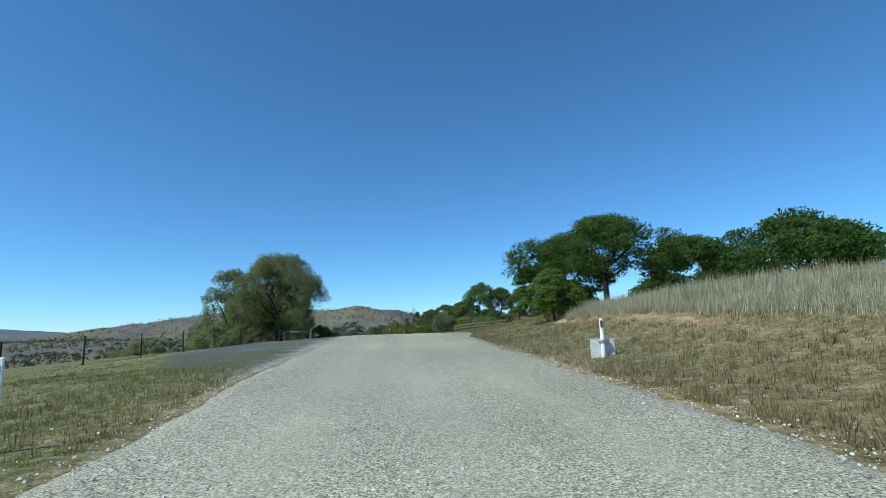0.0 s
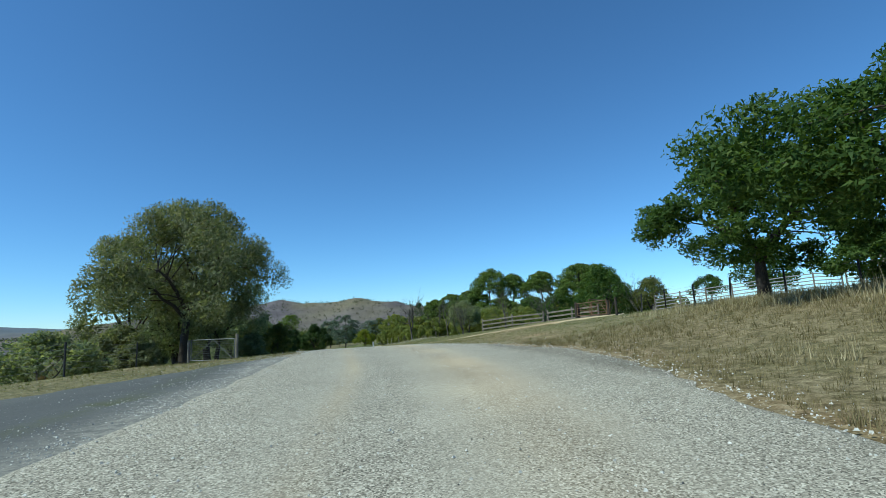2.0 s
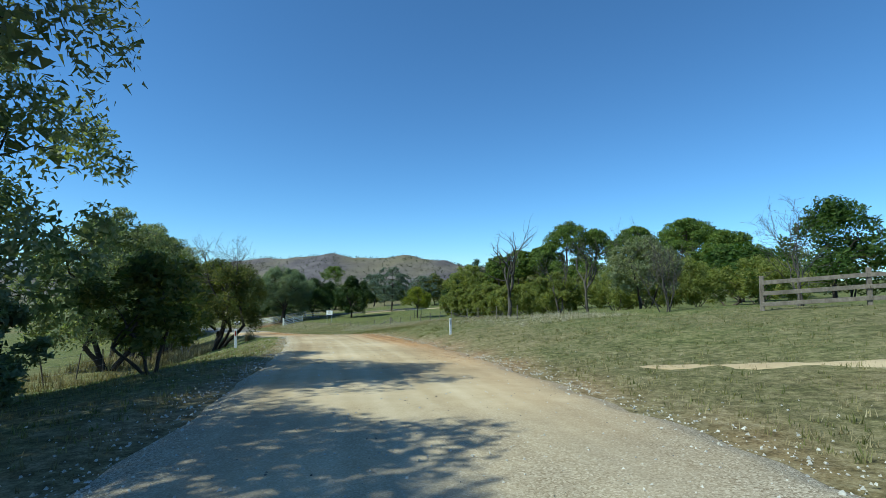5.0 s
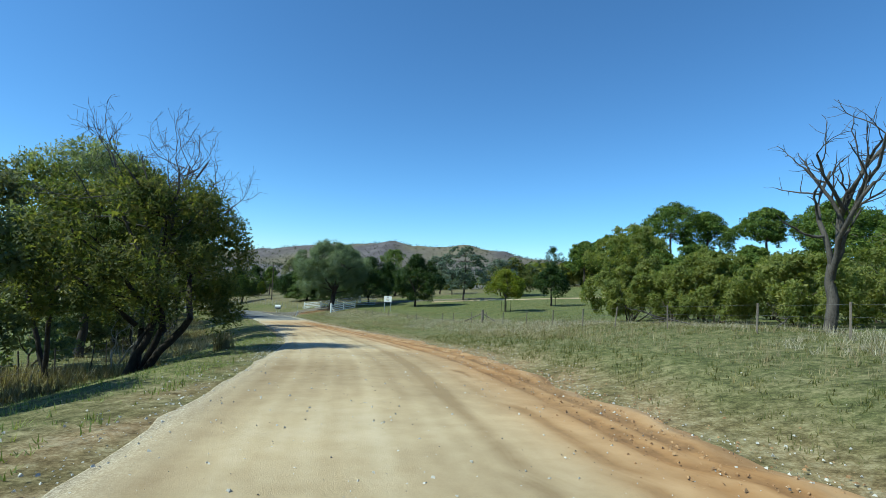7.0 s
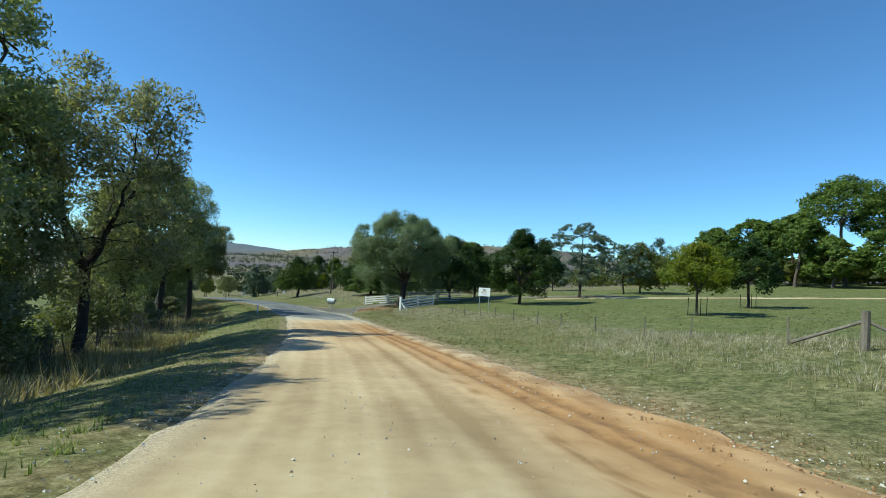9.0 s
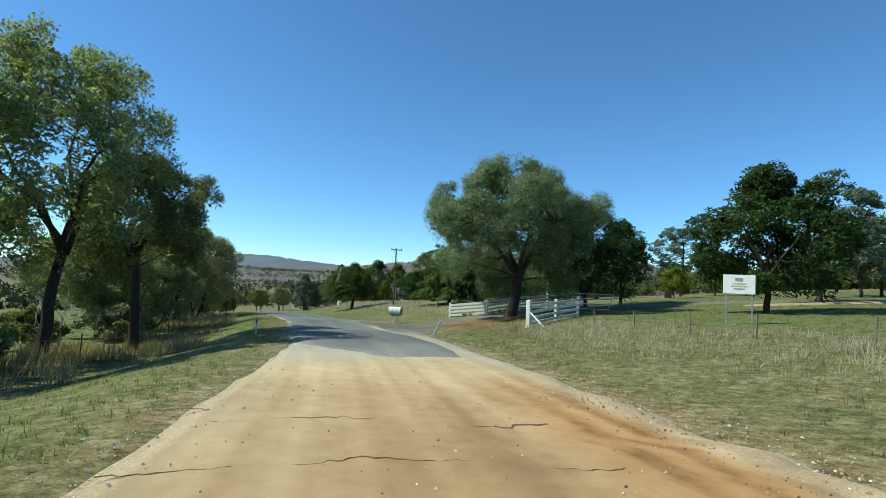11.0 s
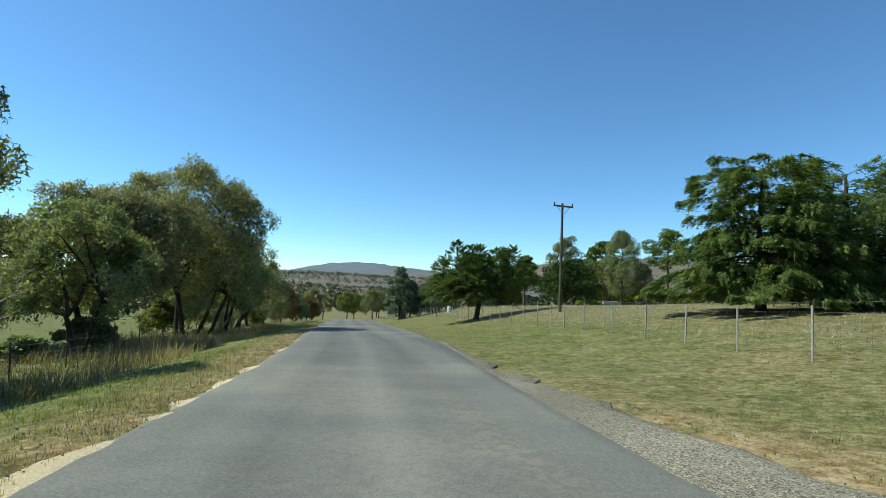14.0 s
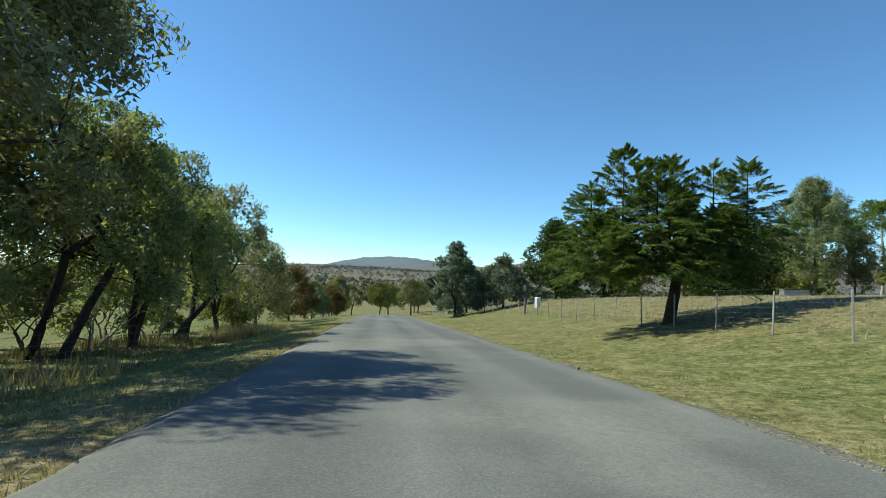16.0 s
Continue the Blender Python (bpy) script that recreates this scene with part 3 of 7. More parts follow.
    hang = {"gum": 1.3, "tall_gum": 1.35, "dome": 1.15, "wispy": 1.3, "oak": 1.0}.get(shape, 0.85)
    size = (rad[:, None] * rng.uniform(0.27, 0.5, (len(cen), n_puff))).ravel()
    puff = (cen[:, None] + way * rad[:, None, None] * rng.uniform(0.55, 0.86, (len(cen), n_puff, 1)) * np.array([1, 1, flat])).reshape(-1, 3)
    if shape == "flat_cedar":
        puff[:, 2] -= 0.12 * rad.repeat(n_puff) * np.linalg.norm(puff[:, :2] - cen.repeat(n_puff, 0)[:, :2], axis=1)
    per = np.maximum(2, (leaves * 0.9 * size**2 / np.sum(size**2)).astype(int))
    idx = np.repeat(np.arange(len(puff)), per)
    turn = rng.normal(size=(len(idx), 3))
    turn[:, 2] += 0.55
    turn += way.reshape(-1, 3)[idx] * 0.45
    turn /= np.linalg.norm(turn, axis=1)[:, None] + 1e-9
    loc = turn * rng.uniform(0.45, 1.0, (len(idx), 1)) ** 0.6
    loc *= np.array([1, 1, flat * hang])
    loc[:, 2] -= rng.exponential(0.16 if hang > 1.1 else 0.03, len(idx))
    at = puff[idx] + loc * size[idx][:, None]
    keep = at[:, 2] > 0.15
    face = turn + way.reshape(-1, 3)[idx] * 0.5 + np.array([0, 0, 0.3])
    quads = blades(rng, at[keep], leaf[0], leaf[1], droop, 3, face[keep])
    # larger leaves within each puff close it
    area = 0.5 * np.sum(size**2) * 2 * np.pi
    share = 0.24 if leaves >= 18000 else 0.2
    grown = min(max(0.2 if leaves >= 18000 else 0.28, 0.045 * radius), math.sqrt(area / (leaves * share * 0.42 * 0.6)))
    few = np.repeat(np.arange(len(puff)), np.maximum(2, (per * share).astype(int)))
    turn = rng.normal(size=(len(few), 3)) + way.reshape(-1, 3)[few] * 0.5
    turn /= np.linalg.norm(turn, axis=1)[:, None] + 1e-9
    back = puff[few] + turn * np.array([0.46, 0.46, 0.42 * flat * hang]) * size[few][:, None]
    quads = np.concatenate([quads, blades(rng, back, grown, grown * (0.38 if droop > 0.7 else 0.5), droop * 0.8, 3, turn + np.array([0, 0, 0.2]))])
    if shape not in ("flat_cedar", "wispy"):
        # close inner foliage at the heart of each lobe
        inside = np.repeat(np.arange(len(cen)), 40)
        heart = cen[inside] + np.clip(rng.normal(size=(len(inside), 3)), -1.3, 1.3) * rad[inside][:, None] * np.array([0.3, 0.3, 0.3 * flat])
        quads = np.concatenate([quads, blades(rng, heart, np.minimum(0.3, rad[inside] * 0.34), np.minimum(0.22, rad[inside] * 0.26), 0.0)])
    return lines, quads


def wood(name, lines, bark, t, sides=6):
    v, f = tubes(lines, sides)
    return part(name, mesh(name, v, f, True), bark, t)


def tree(name, x, y, label, category, shape, height, radius, bark, foliage, leaves=9000, leaf=(0.2, 0.07), seed=1, group="", z=None, sides=6, **more):
    """A tree or bush with trunk, limbs and a crown of single leaves."""
    t = thing(name, x, y, label, category, group, z)
    more.setdefault("twigs", 1 if leaves >= 18000 else 0)
    far = 0.7 * min(1.0, max(0.5, 26 / (1 + abs(float(along(x, y)[1][0])))))
    lines, quads = grow(seed, shape, height, radius, int(far * leaves), (leaf[0] / far ** 0.5, leaf[1] * 1.4 / far ** 0.5), **more)
    wood("trunk", lines, bark, t, sides)
    part("crown", fast_mesh("crown", quads, 3), foliage, t)
    return t


def boughs(seed, height, radius, profile, leaves, leaf, girth, count=70, foot=0.1, rise=0.16, hang=0.24, weight=1.6):
    """Trunk, level boughs that lift and then droop, and hanging sprays of needles along their twigs."""
    rng = np.random.default_rng(seed)
    zb = height * foot
    trunk, radii = limb(rng, (0, 0, -0.25), (rng.normal(0, 0.1), rng.normal(0, 0.1), height * 0.93), girth, girth * 0.12, 9, 0.04)
    radii[0] *= 1.3
    lines, centres, outward = [(trunk, radii)], [], []
    u = (np.arange(count) + 0.5) / count
    angle = np.arange(count) * 2.39996 + rng.normal(0, 0.25, count) + seed
    reach = radius * np.interp(u, np.linspace(0, 1, len(profile)), profile) * rng.uniform(0.72, 1.12, count) * (1 + 0.14 * np.sin(2 * angle + seed))
    each = np.maximum(30, leaves * reach ** weight / np.sum(reach ** weight)).astype(int)
    for k in range(count):
        z0 = zb + (height * 0.95 - zb) * u[k] + rng.normal(0, 0.06)
        way = np.array([np.cos(angle[k]), np.sin(angle[k])])
        side = np.array([-way[1], way[0]])
        lift = rise * rng.uniform(0.4, 1.5) + 0.5 * max(0.0, u[k] - 0.72)
        drop = hang * rng.uniform(0.6, 1.3) * (1.25 - u[k])

        def spine(q):
            q = np.asarray(q, float)
            out = reach[k] * q
            return np.stack([way[0] * out, way[1] * out, z0 + reach[k] * (lift * q - drop * q ** 2.4)], -1)

        t = np.linspace(0, 1, 7)
        pts = spine(t)
        pts[:, 2] = np.maximum(pts[:, 2], 0.35)
        lines.append((pts, np.linspace(max(0.012, girth * 0.2 * (1.1 - u[k])), 0.006, 7)))
        twigs = max(7, int(5 * reach[k]))
        at = rng.uniform(0.12, 1.0, twigs) ** 0.8
        sway = rng.choice([-1.0, 1.0], twigs) * rng.uniform(0.5, 1.0, twigs)
        span = reach[k] * 0.34 * np.sin(np.pi * np.clip(0.16 + 0.74 * at, 0, 1)) + 0.12
        j = rng.integers(0, twigs, each[k])
        r = rng.uniform(0, 1, each[k])
        pos = spine(at[j])
        push = side[None] * (sway[j] * span[j] * r)[:, None] + way[None] * (span[j] * r * 0.55)[:, None]
        pos[:, :2] += push
        pos[:, 2] -= span[j] * 0.30 * r ** 2
        pos[:, 2] -= np.minimum(rng.exponential(0.055 + 0.05 * span[j]), 0.55)
        pos += rng.normal(size=pos.shape) * 0.035
        pos[:, 2] = np.maximum(pos[:, 2], rng.uniform(0.3, 0.6, len(pos)))
        centres.append(pos)
        aim = side[None] * (0.75 * sway[j])[:, None] + way[None] * 0.7
        outward.append(np.column_stack([aim, -0.25 - 0.5 * r * (1 - u[k]) + 0.5 * max(0.0, u[k] - 0.7) * np.ones(len(r))]))
    at = np.concatenate(centres)
    aim = np.concatenate(outward) + rng.normal(size=at.shape) * 0.33
    aim /= np.linalg.norm(aim, axis=1)[:, None]
    flat = np.cross(aim, np.array([0, 0, 1.0]) + rng.normal(size=at.shape) * 0.45)
    flat /= np.linalg.norm(flat, axis=1)[:, None] + 1e-9
    ln = (leaf[0] * rng.uniform(0.6, 1.5, len(at)))[:, None]
    wd = (leaf[1] * rng.uniform(0.6, 1.3, len(at)))[:, None]
    return lines, np.stack([at - aim * ln * 0.4 + flat * wd * 0.5, at + aim * ln * 0.6, at - aim * ln * 0.4 - flat * wd * 0.5], 1).reshape(-1, 3)


def cedar(x, y, label, height, radius, profile, leaves, leaf, seed, girth=0.3, group="cedars", **more):
    """A cedar with drooping tiers of boughs."""
    t = thing("cedar_tree", x, y, label, "tree", group)
    lines, quads = boughs(seed, height, radius, profile, leaves, leaf, girth, **more)
    wood("trunk", lines, DARK_BARK, t)
    part("crown", fast_mesh("crown", quads, 3), CEDAR, t)
    return t


def spray_cone(rng, h, r, low, needles, leaf):
    """Needle triangles of one leader: fanned sprays set over a cone, rising to a pointed tip."""
    count = max(60, int(needles / 110))
    u = rng.uniform(0, 1, count)
    ang = rng.uniform(0, 2 * np.pi, count)
    rad = r * np.interp(u, np.linspace(0, 1, 6), [0.85, 0.97, 0.93, 0.82, 0.6, 0.1]) * (1 + 0.16 * np.sin(3 * ang + 6 * u)) * rng.uniform(0.35, 1.0, count) ** 0.5
    size = (0.34 + 0.26 * r * (1 - u)) * rng.uniform(0.7, 1.35, count)
    way = np.stack([np.cos(ang), np.sin(ang), 0.12 + 0.8 * u ** 3 + rng.normal(0, 0.16, count)], 1)
    way /= np.linalg.norm(way, axis=1)[:, None]
    side = np.stack([-np.sin(ang), np.cos(ang), rng.normal(0, 0.2, count)], 1)
    root = np.stack([np.cos(ang) * rad * 0.8, np.sin(ang) * rad * 0.8, low + (h - low) * u], 1) - way * size[:, None] * 0.3
    k = np.repeat(np.arange(count), 110)
    q = rng.uniform(0, 1, len(k))
    out = rng.uniform(-1, 1, len(k)) * 0.42 * (1.05 - q) * np.minimum(1, 4 * q + 0.3)
    at = root[k] + way[k] * (q * size[k])[:, None] + side[k] * (out * size[k])[:, None]
    at[:, 2] -= size[k] * (0.42 * q ** 2 + 0.5 * np.abs(out)) * (1 - 0.9 * u[k]) + rng.exponential(0.03, len(k))
    aim = way[k] * 0.8 + side[k] * np.sign(out)[:, None] * 0.6 + np.array([0, 0, -0.3]) * (1 - u[k])[:, None] + rng.normal(size=at.shape) * 0.25
    aim /= np.linalg.norm(aim, axis=1)[:, None]
    flat = np.cross(aim, np.array([0, 0, 1.0]) + rng.normal(size=at.shape) * 0.45)
    flat /= np.linalg.norm(flat, axis=1)[:, None] + 1e-9
    ln, wd = (leaf[0] * rng.uniform(0.6, 1.4, len(k)))[:, None], (leaf[1] * rng.uniform(0.6, 1.3, len(k)))[:, None]
    return np.stack([at - aim * ln * 0.4 + flat * wd * 0.5, at + aim * ln * 0.6, at - aim * ln * 0.4 - flat * wd * 0.5], 1).reshape(-1, 3)


def many_topped_tree(name, x, y, label, category, tops, bark, foliage, leaves, leaf, seed, group="", lean=(0.0, 0.0), girth=0.34, across=(1.0, 0.0)):
    """A conifer whose thick leaning trunk parts into leaders with pointed tops: sideways and far offset, height, half width, lowest bough."""
    t = thing(name, x, y, label, category, group)
    rng = np.random.default_rng(seed)
    crotch = np.array([lean[0], lean[1], 1.7])
    pt, rr = limb(rng, (0, 0, -0.25), crotch, girth, girth * 0.75, 7, 0.05)
    rr[0] *= 1.25
    lines, crowns = [(pt, rr)], []
    spread = sum(r * h for _, _, h, r, _ in tops)
    for k, (side, far, h, r, low) in enumerate(tops):
        off = np.array([across[0] * side - across[1] * far, across[1] * side + across[0] * far, 0.0])
        q = spray_cone(rng, h, r, low, int(leaves * r * h / spread), leaf)
        leader = np.linspace(0, 1, 9)[:, None] ** 0.8 * np.array([[0, 0, h * 0.96]]) + off
        width = np.linspace(0.09, 0.01, 9)
        part_way = ease(leader[:, 2:3], 1.2, 3.4)
        leader = np.where(leader[:, 2:3] < 1.7, crotch, leader * part_way + np.column_stack([np.repeat(crotch[None, :2], len(leader), 0), leader[:, 2]]) * (1 - part_way))
        lines.append((leader, width))
        for a in np.arange(9) * 2.39996:
            z = low + (h - low) * rng.uniform(0.0, 0.7)
            reach = r * (1.05 - z / h)
            lines.append(limb(rng, off + np.array([0, 0, z]), off + np.array([math.cos(a) * reach, math.sin(a) * reach, z + 0.1 * reach]), 0.03, 0.008, 5, 0.1))
        crowns.append(q + off)
    wood("trunk", lines, bark, t)
    part("crown", fast_mesh("crown", np.concatenate(crowns), 3), foliage, t)
    return t


def bare_branch(rng, p, way, length, r, level, out):
    """A crooked leafless branch that climbs, with side branches and short spurs."""
    n = 8 if level else 5
    pts, ways = [np.asarray(p, float)], []
    w = np.asarray(way, float)
    for _ in range(n - 1):
        w = w + rng.normal(0, 0.2, 3) + np.array([0, 0, 0.09])
        w = w / np.linalg.norm(w)
        pts.append(pts[-1] + w * length / (n - 1))
        ways.append(w)
    radii = np.linspace(r, max(0.005, r * 0.42), n)
    out.append((np.array(pts), radii))
    for i in range(2, n):
        if level and rng.uniform() < 0.6:
            side = ways[i - 1] * 0.5 + rng.normal(0, 0.7, 3)
            side /= np.linalg.norm(side)
            out.append(limb(rng, pts[i], pts[i] + side * rng.uniform(0.1, 0.34), min(0.012, radii[i] * 0.6), 0.004, 2, 0.0))
    if level <= 0:
        return
    for i in rng.choice(np.arange(2, n), 4 if level > 1 else 3, replace=False):
        side = ways[i - 1] * 0.85 + rng.normal(0, 0.55, 3)
        bare_branch(rng, pts[i], side / np.linalg.norm(side), length * rng.uniform(0.4, 0.68) * (1.15 - 0.06 * i), radii[i] * 0.66, level - 1, out)


def dead_limbs(x, y, fork_height, tips, label, seed):
    """Leafless limbs from one fork, crooked, with many twigs."""
    rng = np.random.default_rng(seed)
    t = thing("dead_tree", x, y, label, "tree", "dead trees")
    fork = np.array([0.1, -0.1, fork_height * 0.72])
    wood("trunk", [limb(rng, (0, 0, -0.2), fork, 0.11, 0.075, 8, 0.25)], GREY_BARK, t)
    for tip in tips:
        lines = []
        way = np.array(tip, float) - fork
        size = np.linalg.norm(way)
        bare_branch(rng, fork, way / size, size, 0.062, 3, lines)
        wood("limb", lines, GREY_BARK, t, 5)
    return t


def dead_tree(x, y, height, spread, seed, label, group="dead trees", bark=None, z=None, levels=4, stems=3, girth=None):
    """A leafless tree: crooked stems whose limbs fork down to fine twigs."""
    rng = np.random.default_rng(seed)
    t = thing("dead_tree", x, y, label, "tree", group, z)
    girth = (girth or height * 0.02) * 0.8
    for k in range(stems):
        lean = rng.normal(0, 0.3 * spread if stems > 1 else 0.08, 2)
        way = np.array([lean[0], lean[1], 1.0])
        way /= np.linalg.norm(way)
        root = np.array([rng.normal(0, 0.12), rng.normal(0, 0.12), -0.2])
        pts, radii = limb(rng, root, root + way * height * 0.5, girth, girth * 0.55, 8, 0.18)
        wood("trunk", [(pts, radii)], bark or GREY_BARK, t, 6)
        for i in (3, 5, 7, 7) if stems > 1 else (3, 4, 5, 6, 7, 7, 7):
            side = way * 0.9 + rng.normal(0, 0.5, 3) * np.array([spread, spread, 0.5]) + np.array([0, 0, 0.4])
            lines = []
            bare_branch(rng, pts[i], side / np.linalg.norm(side), height * rng.uniform(0.32, 0.5), radii[i] * (0.62 if stems > 1 else 0.72), max(1, levels - 2), lines)
            wood("limb", lines, bark or GREY_BARK, t, 5)
    return t


# ---- ground, road and other surfaces ----
EDGE_S = [-80, 5, 12, 18, 27, 31, 36, 40, 43, 50, 62, 75, 85, 95, 112, 124, 131, 137, 143, 145, 147, 149.5, 151.6, 153.2, 157, 165, 175, 183, 200, 500]
EDGE_LEFT = [-2.6, -2.7, -3.0, -3.2, -3.3, -3.3, -3.2, -2.9, -2.6, -1.9, -1.8, -1.75, -1.8, -1.75, -1.75, -1.75, -1.65, -1.6, -2.0, -2.05, -2.1, -2.15, -2.15, -2.2, -2.2, -2.15, -2.1, -2.3, -2.4, -2.6]
EDGE_RIGHT = [3.4, 3.6, 3.9, 3.5, 3.8, 4.6, 5.2, 4.6, 3.6, 3.3, 3.3, 3.35, 3.7, 4.0, 4.2, 3.9, 3.9, 4.1, 4.4, 4.6, 6.4, 8.2, 7.4, 3.9, 3.8, 3.55, 3.95, 4.4, 4.5, 4.2]
SEAL_RIGHT_S = [131, 134, 140, 147, 157, 165, 175, 183, 200, 500]
SEAL_RIGHT = [2.9, 3.4, 3.5, 2.8, 2.6, 3.05, 3.75, 4.2, 4.35, 4.2]


def edges(s):
    return np.interp(s, EDGE_S, EDGE_LEFT), np.interp(s, EDGE_S, EDGE_RIGHT)


def ripple(s, k):
    return 0.5 * np.sin(s * 1.7 + k) * np.sin(s * 0.63 + 2 * k) + 0.3 * np.sin(s * 4.1 + 3 * k) * np.sin(s * 2.9) + 0.2 * np.sin(s * 9.3 + k)


def store(me, name, values):
    a = me.attributes.new(name, "FLOAT", "POINT")
    a.data.foreach_set("value", np.ascontiguousarray(np.clip(values, 0, 1), np.float32))


def lattice(nu, nv):
    i = np.arange(nu - 1)[:, None] * nv + np.arange(nv - 1)[None]
    return np.stack([i, i + nv, i + nv + 1, i + 1], -1).reshape(-1, 4)


def spread_axis(a, b, step, far_a, far_b, fine=(0, 0, 1)):
    mid = np.arange(a, b + 0.01, step)
    lo, hi, cap = fine
    sides = []
    for sign, start, end in ((1, b, far_b), (-1, a, far_a)):
        row, q, p = [], step, start
        while sign * (end - p) > 0:
            q *= 1.13
            inside = lo <= p <= hi
            p += sign * (min(q, cap) if inside else q)
            row.append(p)
        sides.append(row)
    out, back = sides
    return np.r_[back[::-1], mid, out]


def cut_line(s):
    return np.interp(s, [10, 16.5, 20, 24, 30], [8.1, 8.9, 9.1, 8.6, 8.2])


def bank_cut(s, d):
    """Bare earth where the bank was cut."""
    mid = cut_line(s)
    torn = np.clip(0.55 + 0.5 * np.sin(s * 1.1 + 1) * np.sin(s * 0.47 + d * 0.8) + 0.3 * np.sin(s * 2.9 + d * 2), 0, 1)
    return 1.5 * ease(s, 10, 14) * (1 - ease(s, 24, 28)) * np.exp(-((d - mid) / 0.6) ** 2) * torn


GRID_X, GRID_Y = spread_axis(-112, 22, 0.85, -5200, 4200, (-3800, 250, 55)), spread_axis(-8, 200, 0.85, -1500, 5200, (2450, 3300, 48))


def build_ground():
    gx, gy = GRID_X, GRID_Y
    x, y = [a.ravel() for a in np.meshgrid(gx, gy, indexing="ij")]
    s, d = along(x, y)
    z = ground(x, y)
    le, ri = edges(s)
    inside = np.minimum(d - le, ri - d)
    near = (np.abs(d) < 14) & (s > -70) & (s < 470)
    z -= np.where(near, 0.10 * ease(inside, 0.12, 0.75), 0)
    z += np.where(near, 0.03 * np.sin(x * 3.1) * np.sin(y * 2.7), 0) * ease(-inside, 0.3, 1.5)
    me = mesh("ground", np.stack([x, y, z], 1), lattice(len(gx), len(gy)), True)
    out = -inside
    w = waves(x * 2.3, y * 2.3) * 0.5 + waves(x * 6, y * 6) * 0.3
    dry = np.interp(s, [-80, 20, 45, 58, 70, 100, 125, 140, 170, 200, 500], [0.75, 0.75, 0.6, 0.45, 0.38, 0.35, 0.38, 0.38, 0.3, 0.35, 0.4])
    dry = dry + np.where((d > 4) & (s < 40), 0.3, 0) + np.where((d < -3) & (s < 60), -0.3, 0)
    dry = dry + np.where((d < 0) & (s > 24) & (s < 62), 0.35, 0) + np.where((d > 0) & (s > 36) & (s < 64), 0.16, 0) + np.where((d > 4) & (d < 12) & (s > 158), 0.06, 0)
    dry = dry + np.where((d > 12) & (s > 158), 0.4, 0) - np.where((d > 13) & (s > 70) & (s < 158), 0.35, 0) - np.where((d < -13) & (s > 90), 0.25, 0)
    verge = np.exp(-((out - 0.2) / np.where((s > 60) & (s < 130) & (d > 0), 0.6, 0.42)) ** 2)
    bare = verge * (0.75 + 0.6 * w) * np.where((s > 146) & (s < 182) & (d < 0), 0.95, np.where(s > 160, 0.3, 0.75)) + 0.12 * (w > 0.45)
    patch = np.exp(-(((s - 48) / 9) ** 2 + ((d - 7.5) / 1.6) ** 2)) + np.exp(-(((s - 54 - 0.4 * (d - 10)) / 2.5) ** 2 + ((d - 10.5) / 3.5) ** 2))
    bare = np.where(near, bare + patch * np.where(w > -0.2, 0.8, 0.25), 0)
    bare = bare + np.where(near, 1.1 * np.exp(-(((s - 136.5) / 2.6) ** 2 + ((d + 3.0) / 1.3) ** 2)) * (0.8 + 0.5 * w), 0)
    bare = bare + 0.9 * np.exp(-(((s - 57) / 5) ** 2 + ((d - 27) / 6.5) ** 2)) * (0.8 + 0.5 * w)
    bare = bare + np.where(near, bank_cut(s, d) * (0.7 + 0.5 * w), 0)
    bare = bare + np.where(near, 0.85 * np.exp(-(((s - 148.2) / 1.5) ** 2 + ((d - 9.2) / 2.6) ** 2)) * (0.85 + 0.5 * w), 0)
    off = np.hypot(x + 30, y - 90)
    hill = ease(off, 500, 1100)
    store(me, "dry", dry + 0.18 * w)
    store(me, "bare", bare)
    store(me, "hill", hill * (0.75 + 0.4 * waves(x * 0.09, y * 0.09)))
    # share of the painted haze colour, growing with distance
    store(me, "haze_tint", ease(off, 3300, 4000))
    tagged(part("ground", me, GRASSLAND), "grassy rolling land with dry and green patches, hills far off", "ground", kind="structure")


def wash(s, d):
    """Wheel ruts and washed, lumpy earth along the right of the sandy stretch."""
    span = ease(s, 66, 80) * (1 - ease(s, 116, 126))
    rut = np.exp(-((d - 2.55 - 0.05 * np.sin(s * 0.4)) / 0.10) ** 2) + 0.7 * np.exp(-((d - 3.0 - 0.08 * np.sin(s * 0.3)) / 0.09) ** 2)
    lump = np.sin(s * 2.9 + 4 * np.sin(d * 3)) * np.sin(s * 1.3 - d * 6) + 0.6 * np.sin(s * 6.1 + d * 9)
    return span * (-0.035 * rut + 0.022 * lump * ease(d, 2.7, 3.1))


